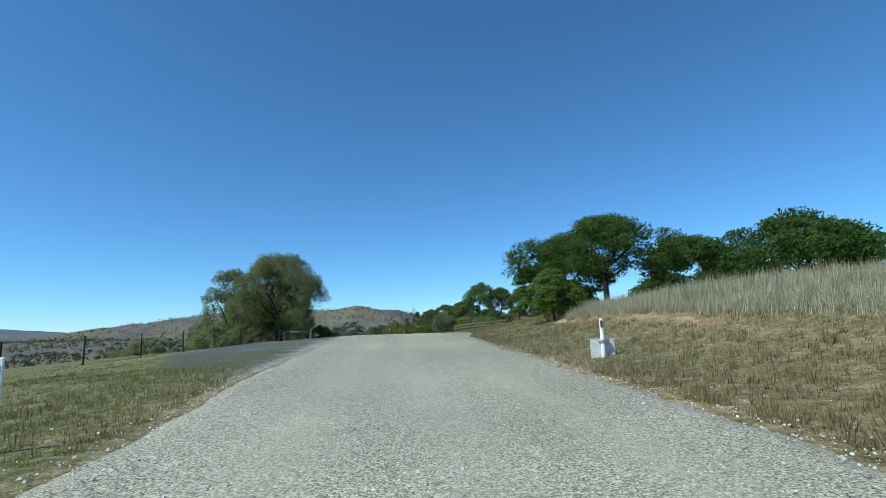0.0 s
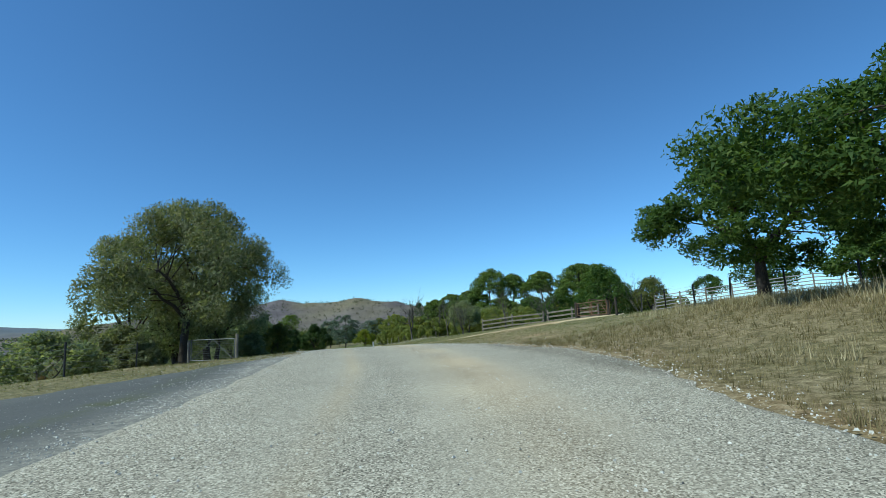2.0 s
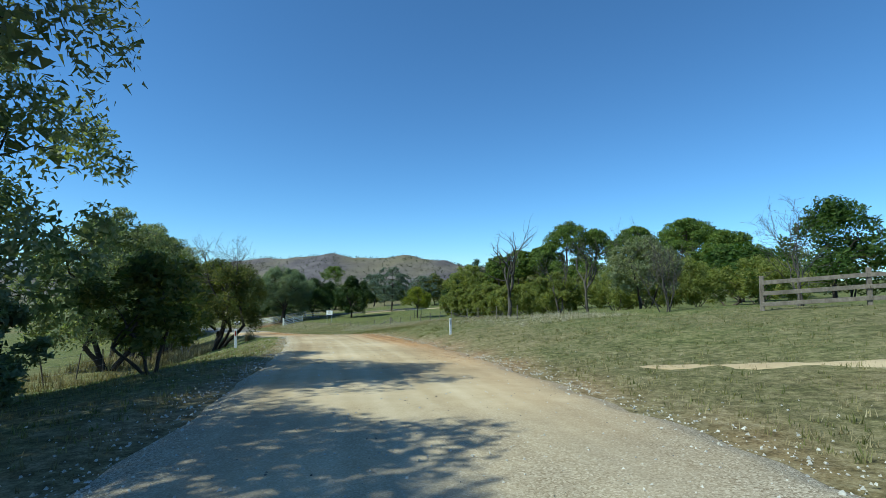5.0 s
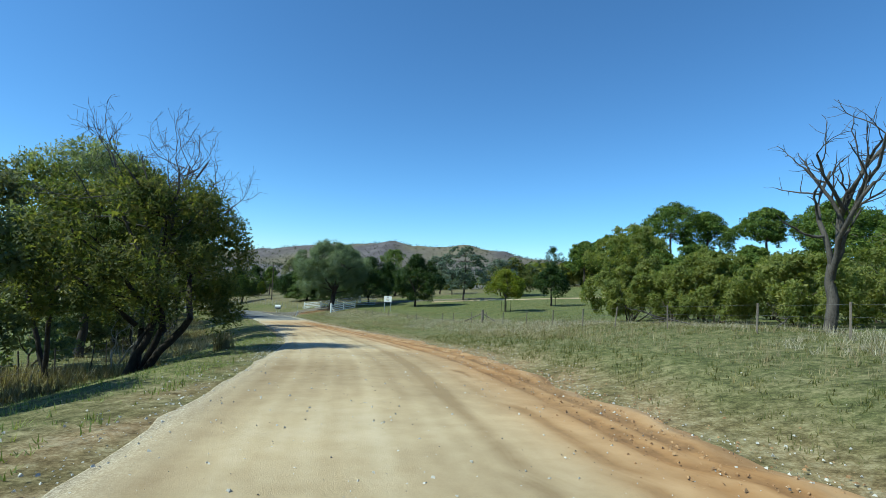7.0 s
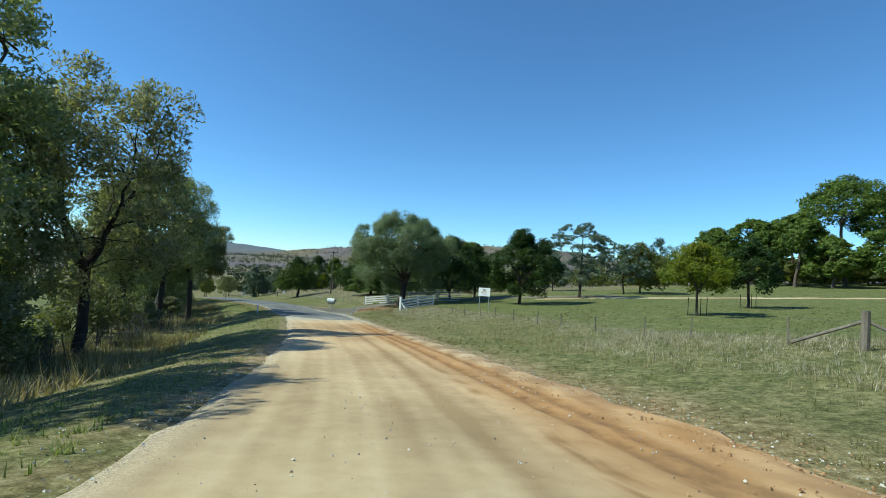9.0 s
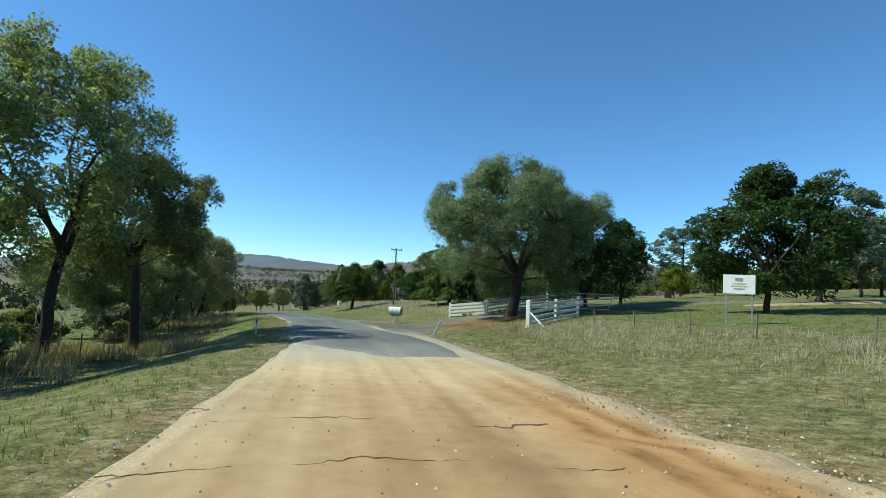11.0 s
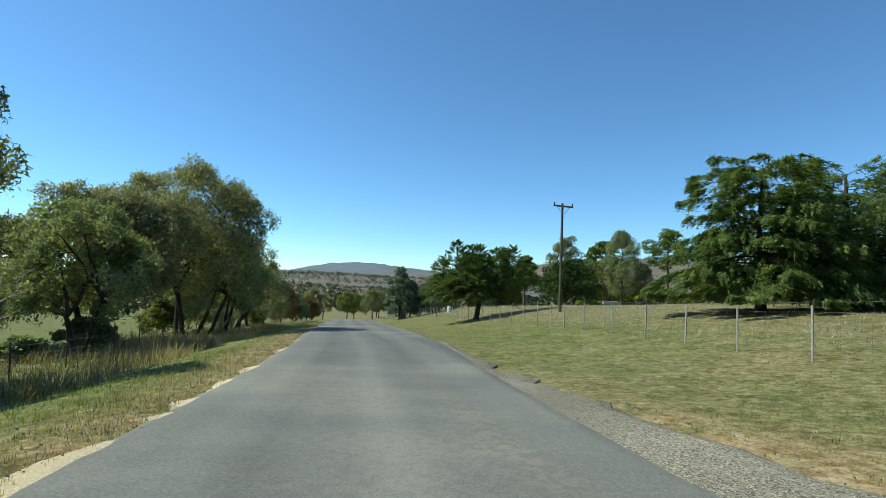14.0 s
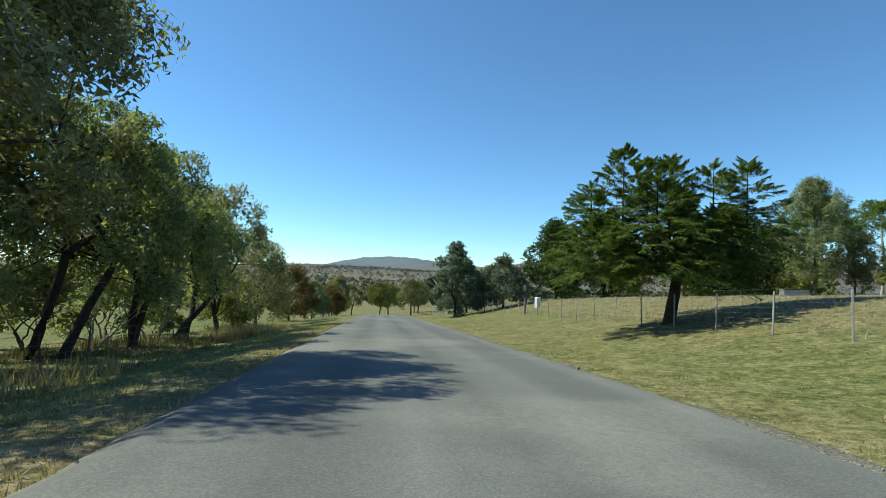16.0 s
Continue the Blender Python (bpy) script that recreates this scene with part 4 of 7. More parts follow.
def surface(name, s0, s1, ds, left, right, cols, lift, material, label, category, share, wobble=0.10):
    """A strip of road between two edges, a little proud of the land, worn at its rims."""
    ss = np.arange(s0, s1, ds)
    le, ri = left(ss) + wobble * ripple(ss, 1), right(ss) + wobble * ripple(ss, 2)
    u = np.linspace(0, 1, cols)
    u = 0.5 - 0.5 * np.cos(np.pi * u) * (0.4 + 0.6 * np.abs(np.cos(np.pi * u)))
    d = le[:, None] + (ri - le)[:, None] * u[None]
    s = np.repeat(ss[:, None], cols, 1)
    if name == "road_asphalt":
        s = s + (0.5 * np.sin(d * 1.6 + 0.4) * np.sin(d * 0.7) + 0.18 * np.sin(d * 4.1)) * (1 - ease(s, 131.4, 137.0))
    x, y = at_road(s.ravel(), d.ravel())
    z = ground(x, y)
    rim = np.minimum(u, 1 - u)[None] * (ri - le)[:, None]
    ends = ease(np.minimum(s - s0, s1 - s), 0.0, 0.7)
    h = lift * ease(rim, 0.0, 0.35) * ends - 0.12 * (1 - ease(np.minimum(s - s0, s1 - s), 0.0, 0.35)) + np.where(rim < 0.02, -0.16, 0)
    h = h + 0.008 * np.sin(x * 2.3).reshape(s.shape) * np.sin(y * 2.9).reshape(s.shape)
    if name == "bare_bank":
        h = h + 0.06 * (waves(x * 11, y * 11) + waves(x * 23, y * 23)).reshape(s.shape) * ease(rim, 0.0, 0.2)
    if name == "road_gravel":
        h = np.where((d > 4.4) & (h > 0), h * 0.45, h) + wash(s, d)
    me = mesh(name, np.stack([x, y, z + h.ravel()], 1), lattice(len(ss), cols)[:, ::-1], True)
    for key, values in share(s.ravel(), d.ravel(), x, y).items():
        store(me, key, values)
    return tagged(part(name, me, material), label, category, kind="structure")


def gravel_share(s, d, x, y):
    w = waves(x * 5, y * 5) * 0.6 + waves(x * 13, y * 13) * 0.4
    sand = ease(s + 5 * w, 46, 66) * (1 - 0.8 * ease(s + 2 * w, 130, 135))
    streak = 0.9 * np.exp(-((d + 0.8 + 0.1 * np.sin(s * 0.2)) / 0.2) ** 2) + np.exp(-((d - 1.5 - 0.15 * np.sin(s * 0.17)) / 0.75) ** 2)
    sand = np.maximum(sand, ease(s, 2, 44) * streak * (0.3 + 0.3 * w))
    le, ri = edges(s)
    rim = np.minimum(d - le, ri - d)
    sand = sand * (1 - 0.6 * np.exp(-(rim / np.where((s > 96) & (d > 0), 0.6, 0.35)) ** 2))
    verge = ease(s, 138, 146) * ease(le + 0.35 - d, 0.0, 0.2)
    sand = np.maximum(sand, verge * (0.42 + 0.5 * w))
    dust = 1.2 * (np.exp(-((d + 1.05) / 0.45) ** 2) + np.exp(-((d - 0.55) / 0.4) ** 2) + np.exp(-((d - 2.0) / 0.35) ** 2)) * (0.7 + 0.5 * w) * 0.7
    dust = np.maximum(dust, (0.55 + 0.3 * w) * ease(s, 128, 134))
    orange = ease(s, 52, 76) * (1 - ease(s, 124, 131)) * np.exp(-(np.minimum(0, d - 2.6 - 0.12 * np.sin(s * 0.3)) / 0.75) ** 2) * (0.9 + 0.35 * w)
    orange = orange * (1 - 0.7 * ease(s, 100, 112) * (d > 3.2)) + 0.5 * ease(s + 3 * w, 98, 116) * (1 - ease(s, 128, 132)) * np.exp(-((d - 0.6) / 2.0) ** 2)
    orange = np.maximum(orange, (0.04 + 0.12 * w) * (1 - ease(s, 40, 60)) * np.exp(-((d - 1.9 - 0.3 * np.sin(s * 0.11)) / 0.5) ** 2))
    track = 0.5 + 0.09 * np.sin(d * 4.3 + 0.05 * s + w) * np.sin(d * 1.7 + 1.3 + 0.03 * s) + 0.05 * np.sin(d * 11 + 0.06 * s + 1.8 * w) + 0.04 * np.sin(d * 23 + 0.09 * s + w) + 0.25 * w
    rut = np.exp(-((d - 2.55 - 0.05 * np.sin(s * 0.4)) / 0.12) ** 2) * (0.6 + 0.6 * np.sin(s * 0.9) ** 2) + np.exp(-((d - 3.0 - 0.08 * np.sin(s * 0.3)) / 0.11) ** 2) + 0.7 * np.exp(-((d - 2.05 - 0.07 * np.sin(s * 0.23)) / 0.1) ** 2) * (w > -0.1) + 0.5 * np.exp(-((d - 1.3) / 0.12) ** 2) + 0.4 * np.sin(s * 3.1 + 3 * np.sin(d * 3)) * ease(d, 2.9, 3.3)
    track = track - 0.8 * rut * ease(s, 66, 78) * (1 - ease(s, 122, 130))
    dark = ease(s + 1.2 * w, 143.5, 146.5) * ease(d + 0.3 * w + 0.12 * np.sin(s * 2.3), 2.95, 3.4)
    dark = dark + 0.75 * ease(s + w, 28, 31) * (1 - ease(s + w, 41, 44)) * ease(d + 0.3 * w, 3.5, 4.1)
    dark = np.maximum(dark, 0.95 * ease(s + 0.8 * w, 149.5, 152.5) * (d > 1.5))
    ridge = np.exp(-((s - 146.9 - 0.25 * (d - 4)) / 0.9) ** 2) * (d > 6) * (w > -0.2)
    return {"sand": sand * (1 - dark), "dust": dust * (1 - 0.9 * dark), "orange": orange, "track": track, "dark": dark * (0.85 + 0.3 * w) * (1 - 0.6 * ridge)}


def seal_share(s, d, x, y):
    w = waves(x * 5, y * 5) * 0.6 + waves(x * 13, y * 13) * 0.4
    dust = 0.9 * (1 - ease(s + 1.5 * w, 131, 137)) * 0.6 + 0.28 * ease(w, 0.15, 0.7)
    le, ri = np.interp(s, EDGE_S, EDGE_LEFT), np.interp(s, SEAL_RIGHT_S, SEAL_RIGHT)
    rim = np.minimum(d - le, ri - d)
    dust = dust + 0.5 * np.exp(-(rim / 0.16) ** 2)
    dust = dust + 0.35 * (np.exp(-((d - 1.35) / 0.25) ** 2) + 0.6 * np.exp(-((d - 2.3) / 0.25) ** 2)) * (w > -0.1) * (1 - ease(s, 158, 168))
    dust = dust + 0.75 * np.exp(-(((ri - d) / 0.42) ** 2)) * ease(s, 136, 140) * (1 - ease(s, 155, 160)) * (0.75 + 0.5 * w)
    dust = dust + 0.6 * ease(s, 132, 134) * (1 - ease(s, 137, 142)) * (1 - ease(d + 0.9 * w, -1.5, 0.1))
    track = 0.5 + 0.22 * np.cos((d - 0.35) * 3.6) * ease(s, 134, 146) + 0.1 * np.sin(d * 9 + 0.03 * s) + 0.15 * w
    return {"dust": dust, "track": track}


def seal_left(s):
    """The seal starts on the right and widens to the left over the first metres."""
    start = np.interp(s, [130.0, 132.4, 133.6, 134.8, 136.0, 137.5, 140.8, 144.5], [1.2, 0.36, -0.15, -0.85, -1.4, -1.64, -1.85, -2.0])
    return np.where(s < 144.5, start + 0.12 * ripple(s * 2.1, 7), np.interp(s, EDGE_S, EDGE_LEFT) + 0.05)


def seal_right(s):
    return np.interp(s, SEAL_RIGHT_S, SEAL_RIGHT) + 0.45 * (1 - ease(s, 130.2, 133.0))


def gravel_right(s):
    ragged = 0.2 * ripple(s * 1.9, 5) + 0.14 * ripple(s * 5.3, 8)
    late = ease(s, 155, 160)
    return edges(s)[1] + ragged * np.where((s > 143) & (s < 155), 0.6, 1.0) + late * (0.22 * ripple(s * 1.1, 6) - 0.12)


def apron_share(s, d, x, y):
    w = waves(x * 5, y * 5) * 0.6 + waves(x * 13, y * 13) * 0.4
    near_gravel = np.exp(-((d + 3.1) / 0.7) ** 2)
    grass = 0.95 * (1 - ease(s + 3 * w, 16, 29)) + 0.75 * np.exp(-((d + 4.6) / 1.0) ** 2) + 0.25 * (w > 0.2)
    return {"dust": 0.25 * ease(w, 0.0, 0.8) + 0.8 * near_gravel, "grass": grass * (1 - 0.6 * near_gravel), "track": 0.5 + 0.2 * w}


def cut_share(s, d, x, y):
    w = waves(x * 7, y * 7) * 0.6 + waves(x * 17, y * 17) * 0.4
    return {"orange": 0.62 + 0.5 * w, "track": 0.45 + 0.6 * w, "dark": 0.25 + 0.75 * ease(w, -0.1, 0.6), "sand": 0.4 + 0.5 * w}


build_ground()
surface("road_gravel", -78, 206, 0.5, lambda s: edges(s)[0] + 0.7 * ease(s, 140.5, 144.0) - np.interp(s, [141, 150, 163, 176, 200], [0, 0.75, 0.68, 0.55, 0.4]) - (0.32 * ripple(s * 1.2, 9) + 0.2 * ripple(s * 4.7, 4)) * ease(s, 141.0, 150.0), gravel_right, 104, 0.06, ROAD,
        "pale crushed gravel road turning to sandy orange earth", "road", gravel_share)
surface("bare_bank", 13.5, 26.5, 0.16, lambda s: cut_line(s) - 0.10 + 0.34 * ripple(s * 2.3, 3), lambda s: cut_line(s) + 0.30 + 0.34 * ripple(s * 2.9, 4), 14, 0.10, ROAD,
        "orange bare earth where the grassy bank is cut away", "ground", cut_share, 0.12)
surface("road_asphalt", 131.4, 262, 0.3, seal_left, seal_right, 26, 0.105, ASPHALT,
        "worn grey sealed road with ragged gravel edges", "road", seal_share, 0.05)
surface("road_apron", 12.5, 41, 0.3, lambda s: np.interp(s, [12.5, 16, 22, 28, 33, 36, 39, 41], [-4.2, -7.2, -9.6, -10.2, -9.0, -7.2, -4.6, -3.2]), lambda s: np.interp(s, [9, 20, 38, 41], [-2.9, -2.6, -2.4, -2.4]), 20, 0.035,
        OLD_ASPHALT, "grey worn asphalt apron with grass creeping in", "road", apron_share, 0.4)



def lane(name, pts, widths, lift, material, label, dust, dark=0.0):
    """A drive through given points on the land."""
    pts = np.array(pts, float)
    t = np.r_[0, np.cumsum(np.linalg.norm(np.diff(pts, axis=0), axis=1))]
    q = np.arange(0, t[-1], 0.4)
    c = np.stack([np.interp(q, t, pts[:, 0]), np.interp(q, t, pts[:, 1])], 1)
    k = np.ones(9) / 9
    c = np.stack([np.convolve(np.pad(c[:, i], 4, mode="edge"), k, mode="valid") for i in (0, 1)], 1)
    way = np.gradient(c, axis=0)
    way /= np.linalg.norm(way, axis=1)[:, None]
    w = np.interp(q, t, widths) / 2 + 0.12 * ripple(q, 3)
    u = np.linspace(-1, 1, 12)
    x = (c[:, :1] + way[:, 1:] * u * w[:, None]).ravel()
    y = (c[:, 1:] - way[:, :1] * u * w[:, None]).ravel()
    rim = ((1 - np.abs(u))[None] * w[:, None]).ravel()
    start = ease(np.repeat(q, 12), 0.0, 1.6)
    z = ground(x, y) + lift * ease(rim, 0, 0.7) * start - np.where(rim < 0.01, 0.03, 0) - 0.06 * (1 - start)
    me = mesh(name, np.stack([x, y, z], 1), lattice(len(q), 12)[:, ::-1], True)
    store(me, "dust", dust + 0.3 * waves(x * 6, y * 6))
    store(me, "sand", np.full(len(x), dust))
    store(me, "track", 0.5 + 0.3 * waves(x * 4, y * 4))
    store(me, "dark", dark + 0.2 * waves(x * 6, y * 6))
    tagged(part(name, me, material), label, "driveway", kind="structure")


DRIVE = [at_road(150.2, 7.4), (-50.0, 142.3), (-47.6, 146.3), (-44.6, 149.0), (-40, 152), (-33, 155.5), (-22, 160)]
lane("driveway", [(float(a), float(b)) for a, b in DRIVE], [5.4, 4.8, 3.4, 3.2, 3.2, 3.0, 3.0], 0.05, ROAD, "grey gravelly driveway with a broad mouth", 0.15, 0.9)
lane("farm_track", [(-33, 150.5), (-24, 154), (-12, 157), (6, 158), (30, 156), (60, 150)], [2.2, 2.4, 2.4, 2.4, 2.4, 2.4], 0.08, ROAD, "pale sandy track across the paddock", 0.9)
lane("yard_track", [(float(a), float(b)) for a, b in (at_road(63, 4), at_road(60, 8), at_road(55.5, 11.5), at_road(52, 14), at_road(50, 17))], [0.1, 0.8, 1.6, 2.2, 3.0], 0.05, ROAD, "pale sandy track to the stock yard gate", 0.95)


# ---- trees by the road ----
def p(s, d):
    x, y = at_road(s, d)
    return float(x), float(y)


def facing(s):
    """The turn of a thing that faces back along the road."""
    wx, wy = np.interp(s, LINE_S, LINE_WAY[:, 0]), np.interp(s, LINE_S, LINE_WAY[:, 1])
    return math.atan2(wy, wx) - math.pi / 2


tree("gum_tree", -19.8, 51.1, "broad grey-green gum tree with drooping leaves beside a farm gate", "tree", "gum", 9.8, 5.0, DARK_BARK, GREY_GUM, 46000, (0.17, 0.045), 11, foot=0.2, girth=0.26, even=0.8, lean=(0.5, -0.4))
tree("gum_tree", -20.6, 56.5, "tall olive gum tree with a dark trunk behind a farm gate", "tree", "tall_gum", 10.6, 4.5, DARK_BARK, GREY_GUM, 38000, (0.17, 0.045), 12, girth=0.25)
tree("gum_tree", -21.4, 60.4, "rounded green gum tree with leaves down to the fence", "tree", "gum", 8.3, 3.7, DARK_BARK, DARK_GUM, 24000, (0.17, 0.05), 13, foot=0.1, girth=0.2)
tree("gum_tree", -26.6, 57.6, "tall grey-green gum tree behind others at the valley's edge", "tree", "tall_gum", 10.2, 3.9, DARK_BARK, GREY_GUM, 16000, (0.2, 0.055), 17, girth=0.2, foot=0.12)
tree("wattle_bush", -17.6, 63.0, "small olive bush on the road's verge", "bush", "bush", 2.9, 1.5, BROWN_BARK, SCRUB, 4500, (0.13, 0.04), 14, stems=3, foot=0.2)
tree("shrub", -24.0, 46.5, "dense dark green shrub behind a wire fence", "bush", "bush", 2.6, 2.4, BROWN_BARK, DARK_GUM, 6000, (0.15, 0.05), 15, stems=3)
tree("shrub", -22.5, 50.0, "dense olive shrub under gum trees", "bush", "bush", 2.8, 2.0, BROWN_BARK, GREY_GUM, 6000, (0.15, 0.05), 16, stems=3)
for k, (x, y, h) in enumerate(((-18.4, 59.4, 2.2), (-20.4, 48.2, 1.6))):
    tree("shrub", x, y, "dense dark shrub under gum trees behind a fence", "bush", "bush", h, h * 0.68, BROWN_BARK, (DARK_GUM, GREY_GUM)[k % 2], 9000, (0.13, 0.04), 640 + k, stems=4)
tree("spreading_tree", 8.9, 33.6, "wide spreading tree with dense feathery dark green crown on a bank", "tree", "spread", 6.6, 5.7, DARK_BARK, LOCUST, 42000, (0.17, 0.055), 21, girth=0.24, foot=0.24)
tree("spreading_tree", 7.8, 40.6, "spreading dark green feathery tree with a forked dark trunk", "tree", "spread", 6.5, 3.9, DARK_BARK, LOCUST, 40000, (0.16, 0.05), 22, girth=0.26, foot=0.2)
tree("roadside_bush", 3.4, 27.2, "yellow-green leafy bush at the foot of a grassy bank", "bush", "bush", 3.1, 1.75, BROWN_BARK, BUSH_GREEN, 26000, (0.11, 0.034), 23, stems=4)
tree("umbrella_tree", 14.2, 31.4, "small umbrella-shaped green tree with pale forked stems", "tree", "spread", 4.5, 2.7, PALE_BARK, LOCUST, 9000, (0.2, 0.065), 24, stems=3, foot=0.5, girth=0.13)
tree("spreading_tree", 22.5, 33.0, "broad dense green tree with low crown on a bank", "tree", "spread", 6.2, 5.6, DARK_BARK, LOCUST, 20000, (0.26, 0.09), 25, girth=0.2, foot=0.12)
tree("spreading_tree", 31.0, 40.0, "broad dense green tree behind the bank's fence", "tree", "spread", 7.0, 5.8, DARK_BARK, LOCUST, 14000, (0.3, 0.1), 26, girth=0.2, foot=0.14)
tree("spreading_tree", 19.6, 47.4, "low dense green tree behind the bank's fence", "tree", "spread", 4.1, 3.4, DARK_BARK, LOCUST, 14000, (0.22, 0.08), 19, girth=0.16, foot=0.08)
tree("spreading_tree", 24.2, 44.8, "low rounded green tree behind the bank's fence", "tree", "spread", 4.7, 3.4, DARK_BARK, LOCUST, 14000, (0.22, 0.08), 18, girth=0.16, foot=0.08)
tree("yard_tree", 34.0, 77.4, "dense dark green tree by the stock yards", "tree", "oak", 7.4, 3.2, DARK_BARK, LOCUST, 8000, (0.28, 0.1), 27)
tree("yard_tree", 51.0, 119.5, "small round-headed tree with a dead limb", "tree", "spread", 7.2, 3.4, DARK_BARK, LOCUST, 6000, (0.25, 0.09), 28, foot=0.4)
tree("yard_tree", 21.6, 98.0, "round dense green tree behind a timber rail fence", "tree", "oak", 8.8, 4.4, DARK_BARK, LOCUST, 16000, (0.26, 0.09), 29)
tree("yard_tree", 27.0, 93.0, "dark green tree behind the stock yards", "tree", "oak", 6.0, 2.9, DARK_BARK, SCRUB, 6000, (0.26, 0.09), 30)
dead_tree(25.2, 92.0, 7.0, 1.0, 3, "bare grey dead tree among green crowns", girth=0.09)
dead_tree(47.5, 117.5, 7.2, 1.0, 4, "bare grey dead limb standing by a small tree", girth=0.07, stems=1)
dead_tree(4.6, 63.6, 3.4, 1.0, 5, "leafless grey shrub in front of a rail fence", girth=0.035, stems=5)
dead_tree(2.4, 71.5, 4.4, 1.0, 6, "leafless grey shrub behind a rail fence", girth=0.05, stems=4)
dead_tree(-2.0, 73.5, 3.2, 1.0, 7, "leafless grey shrub on a grassy slope", girth=0.04, stems=5)

# left of the sandy stretch
tree("acacia_tree", *p(80.5, -9.8), "dense green feathery tree with several dark stems", "tree", "gum", 7.4, 3.2, DARK_BARK, DARK_GUM, 24000, (0.16, 0.05), 31, stems=3, foot=0.12, girth=0.2)
tree("acacia_tree", *p(88.5, -10.4), "dark green leafy tree behind a verge of dry grass", "tree", "gum", 6.2, 2.6, DARK_BARK, DARK_GUM, 16000, (0.16, 0.05), 32, stems=3, foot=0.12, girth=0.18)
tree("acacia_tree", *p(62.8, -11.4), "dark green feathery tree on the shaded verge", "tree", "gum", 7.4, 3.4, DARK_BARK, DARK_GUM, 18000, (0.18, 0.055), 39, stems=3, foot=0.14, girth=0.2)
tree("acacia_tree", *p(91.0, -6.2), "round olive-green tree with dark low forked stems", "tree", "gum", 6.4, 3.3, DARK_BARK, SCRUB, 44000, (0.11, 0.03), 233, stems=4, foot=0.2, girth=0.18, gaps=0.08, clumps=54, lobe=0.26, even=0.3)
tree("acacia_tree", *p(94.2, -9.4), "thin feathery acacia with open branching top", "tree", "gum", 7.4, 2.2, DARK_BARK, SCRUB, 9000, (0.12, 0.035), 36, stems=2, foot=0.3, girth=0.13, gaps=0.45)
dead_limbs(*p(91.2, -5.6), 4.0, [(1.0, -0.5, 6.6), (-0.4, -0.3, 6.7), (1.7, 0.3, 6.3), (2.2, 0.9, 5.6), (1.3, 1.6, 5.4), (0.4, 0.8, 6.7), (1.8, -0.5, 6.0)], "bare spiny grey limbs rising through a leafy tree", 8)
tree("sapling", *p(86.5, -9.0), "thin olive sapling on rough grass", "tree", "wispy", 3.6, 1.5, BROWN_BARK, SCRUB, 4000, (0.12, 0.04), 34, stems=4, gaps=0.3)
tree("gum_tree", *p(97.5, -13.0), "olive gum tree behind a wire fence", "tree", "gum", 8.0, 3.4, DARK_BARK, GREY_GUM, 14000, (0.22, 0.065), 35)
for s, d, h, r, seed in ((104.5, -11.6, 11.2, 4.0, 40), (113.0, -11.9, 13.0, 3.7, 41), (117.4, -12.6, 10.0, 2.8, 42)):
    tree("gum_tree", *p(s, d), "tall dark gum tree with a dark trunk on the fence line", "tree", "tall_gum", h, r, DARK_BARK, DARK_GUM, 26000, (0.2, 0.055), seed, group="gum trees on the fence line", foot=0.2, girth=0.24)
tree("gum_sapling", *p(111.0, -10.2), "grey-green gum sapling under tall gums", "tree", "wispy", 5.0, 1.9, BROWN_BARK, GREY_GUM, 6000, (0.2, 0.05), 44, stems=3, gaps=0.2)
tree("gum_tree", *p(119.8, -9.8), "wide brownish gum tree with drooping leaves and a leaning limb", "tree", "tall_gum", 12.2, 4.2, DARK_BARK, BROWN_GUM, 38000, (0.18, 0.05), 45, group="gum trees on the fence line", foot=0.19, girth=0.26)
for s, d, h, r, seed, foliage in ((136.8, -12.6, 10.8, 3.7, 46, DARK_GUM), (142.2, -10.9, 12.8, 4.2, 47, DARK_GUM), (147.0, -9.25, 9.7, 3.1, 48, GREY_GUM), (156.5, -13.2, 7.4, 3.4, 43, DARK_GUM)):
    tree("gum_tree", *p(s, d), "tall green gum tree leaning over the verge", "tree", "tall_gum", h, r, DARK_BARK, foliage, 42000, (0.17, 0.048), seed, group="gum trees on the fence line", foot={142.2: 0.3, 147.0: 0.4}.get(s, 0.22), girth=0.26)
for s, d, h, r, seed, foliage in ((163.0, -11.4, 6.4, 2.9, 49, DARK_GUM), (164.5, -15.0, 8.2, 3.4, 50, BRIGHT_GUM), (167.9, -12.0, 9.9, 3.3, 51, GREY_GUM), (178.5, -11.8, 6.7, 3.1, 64, DARK_GUM), (181.5, -17.0, 6.2, 3.3, 65, GREY_GUM)):
    tree("gum_tree", *p(s, d), "bushy gum tree above dry grass on the fence line", "tree", "gum", h, r, DARK_BARK, foliage, 24000, (0.16, 0.046), seed, group="gum trees on the fence line", foot=0.2, stems=2, girth=0.17)
for s, d, h, r, seed, foliage in ((183.0, -13.4, 8.3, 3.8, 52, BROWN_GUM), (188.6, -10.4, 11.4, 5.6, 53, BROWN_GUM), (194.6, -10.7, 8.8, 3.8, 54, DARK_GUM), (199.0, -10.1, 8.4, 3.3, 55, DARK_GUM), (205.0, -11.0, 8.4, 3.6, 63, DARK_GUM)):
    tree("gum_tree", *p(s, d), "dark leafy gum tree over dry grass and pale dead limbs", "tree", "dome", h, r, DARK_BARK, foliage, int(2300 * r * r), (0.18, 0.05), seed, group="gum trees on the fence line", foot=0.24, girth=0.24, stems=2)
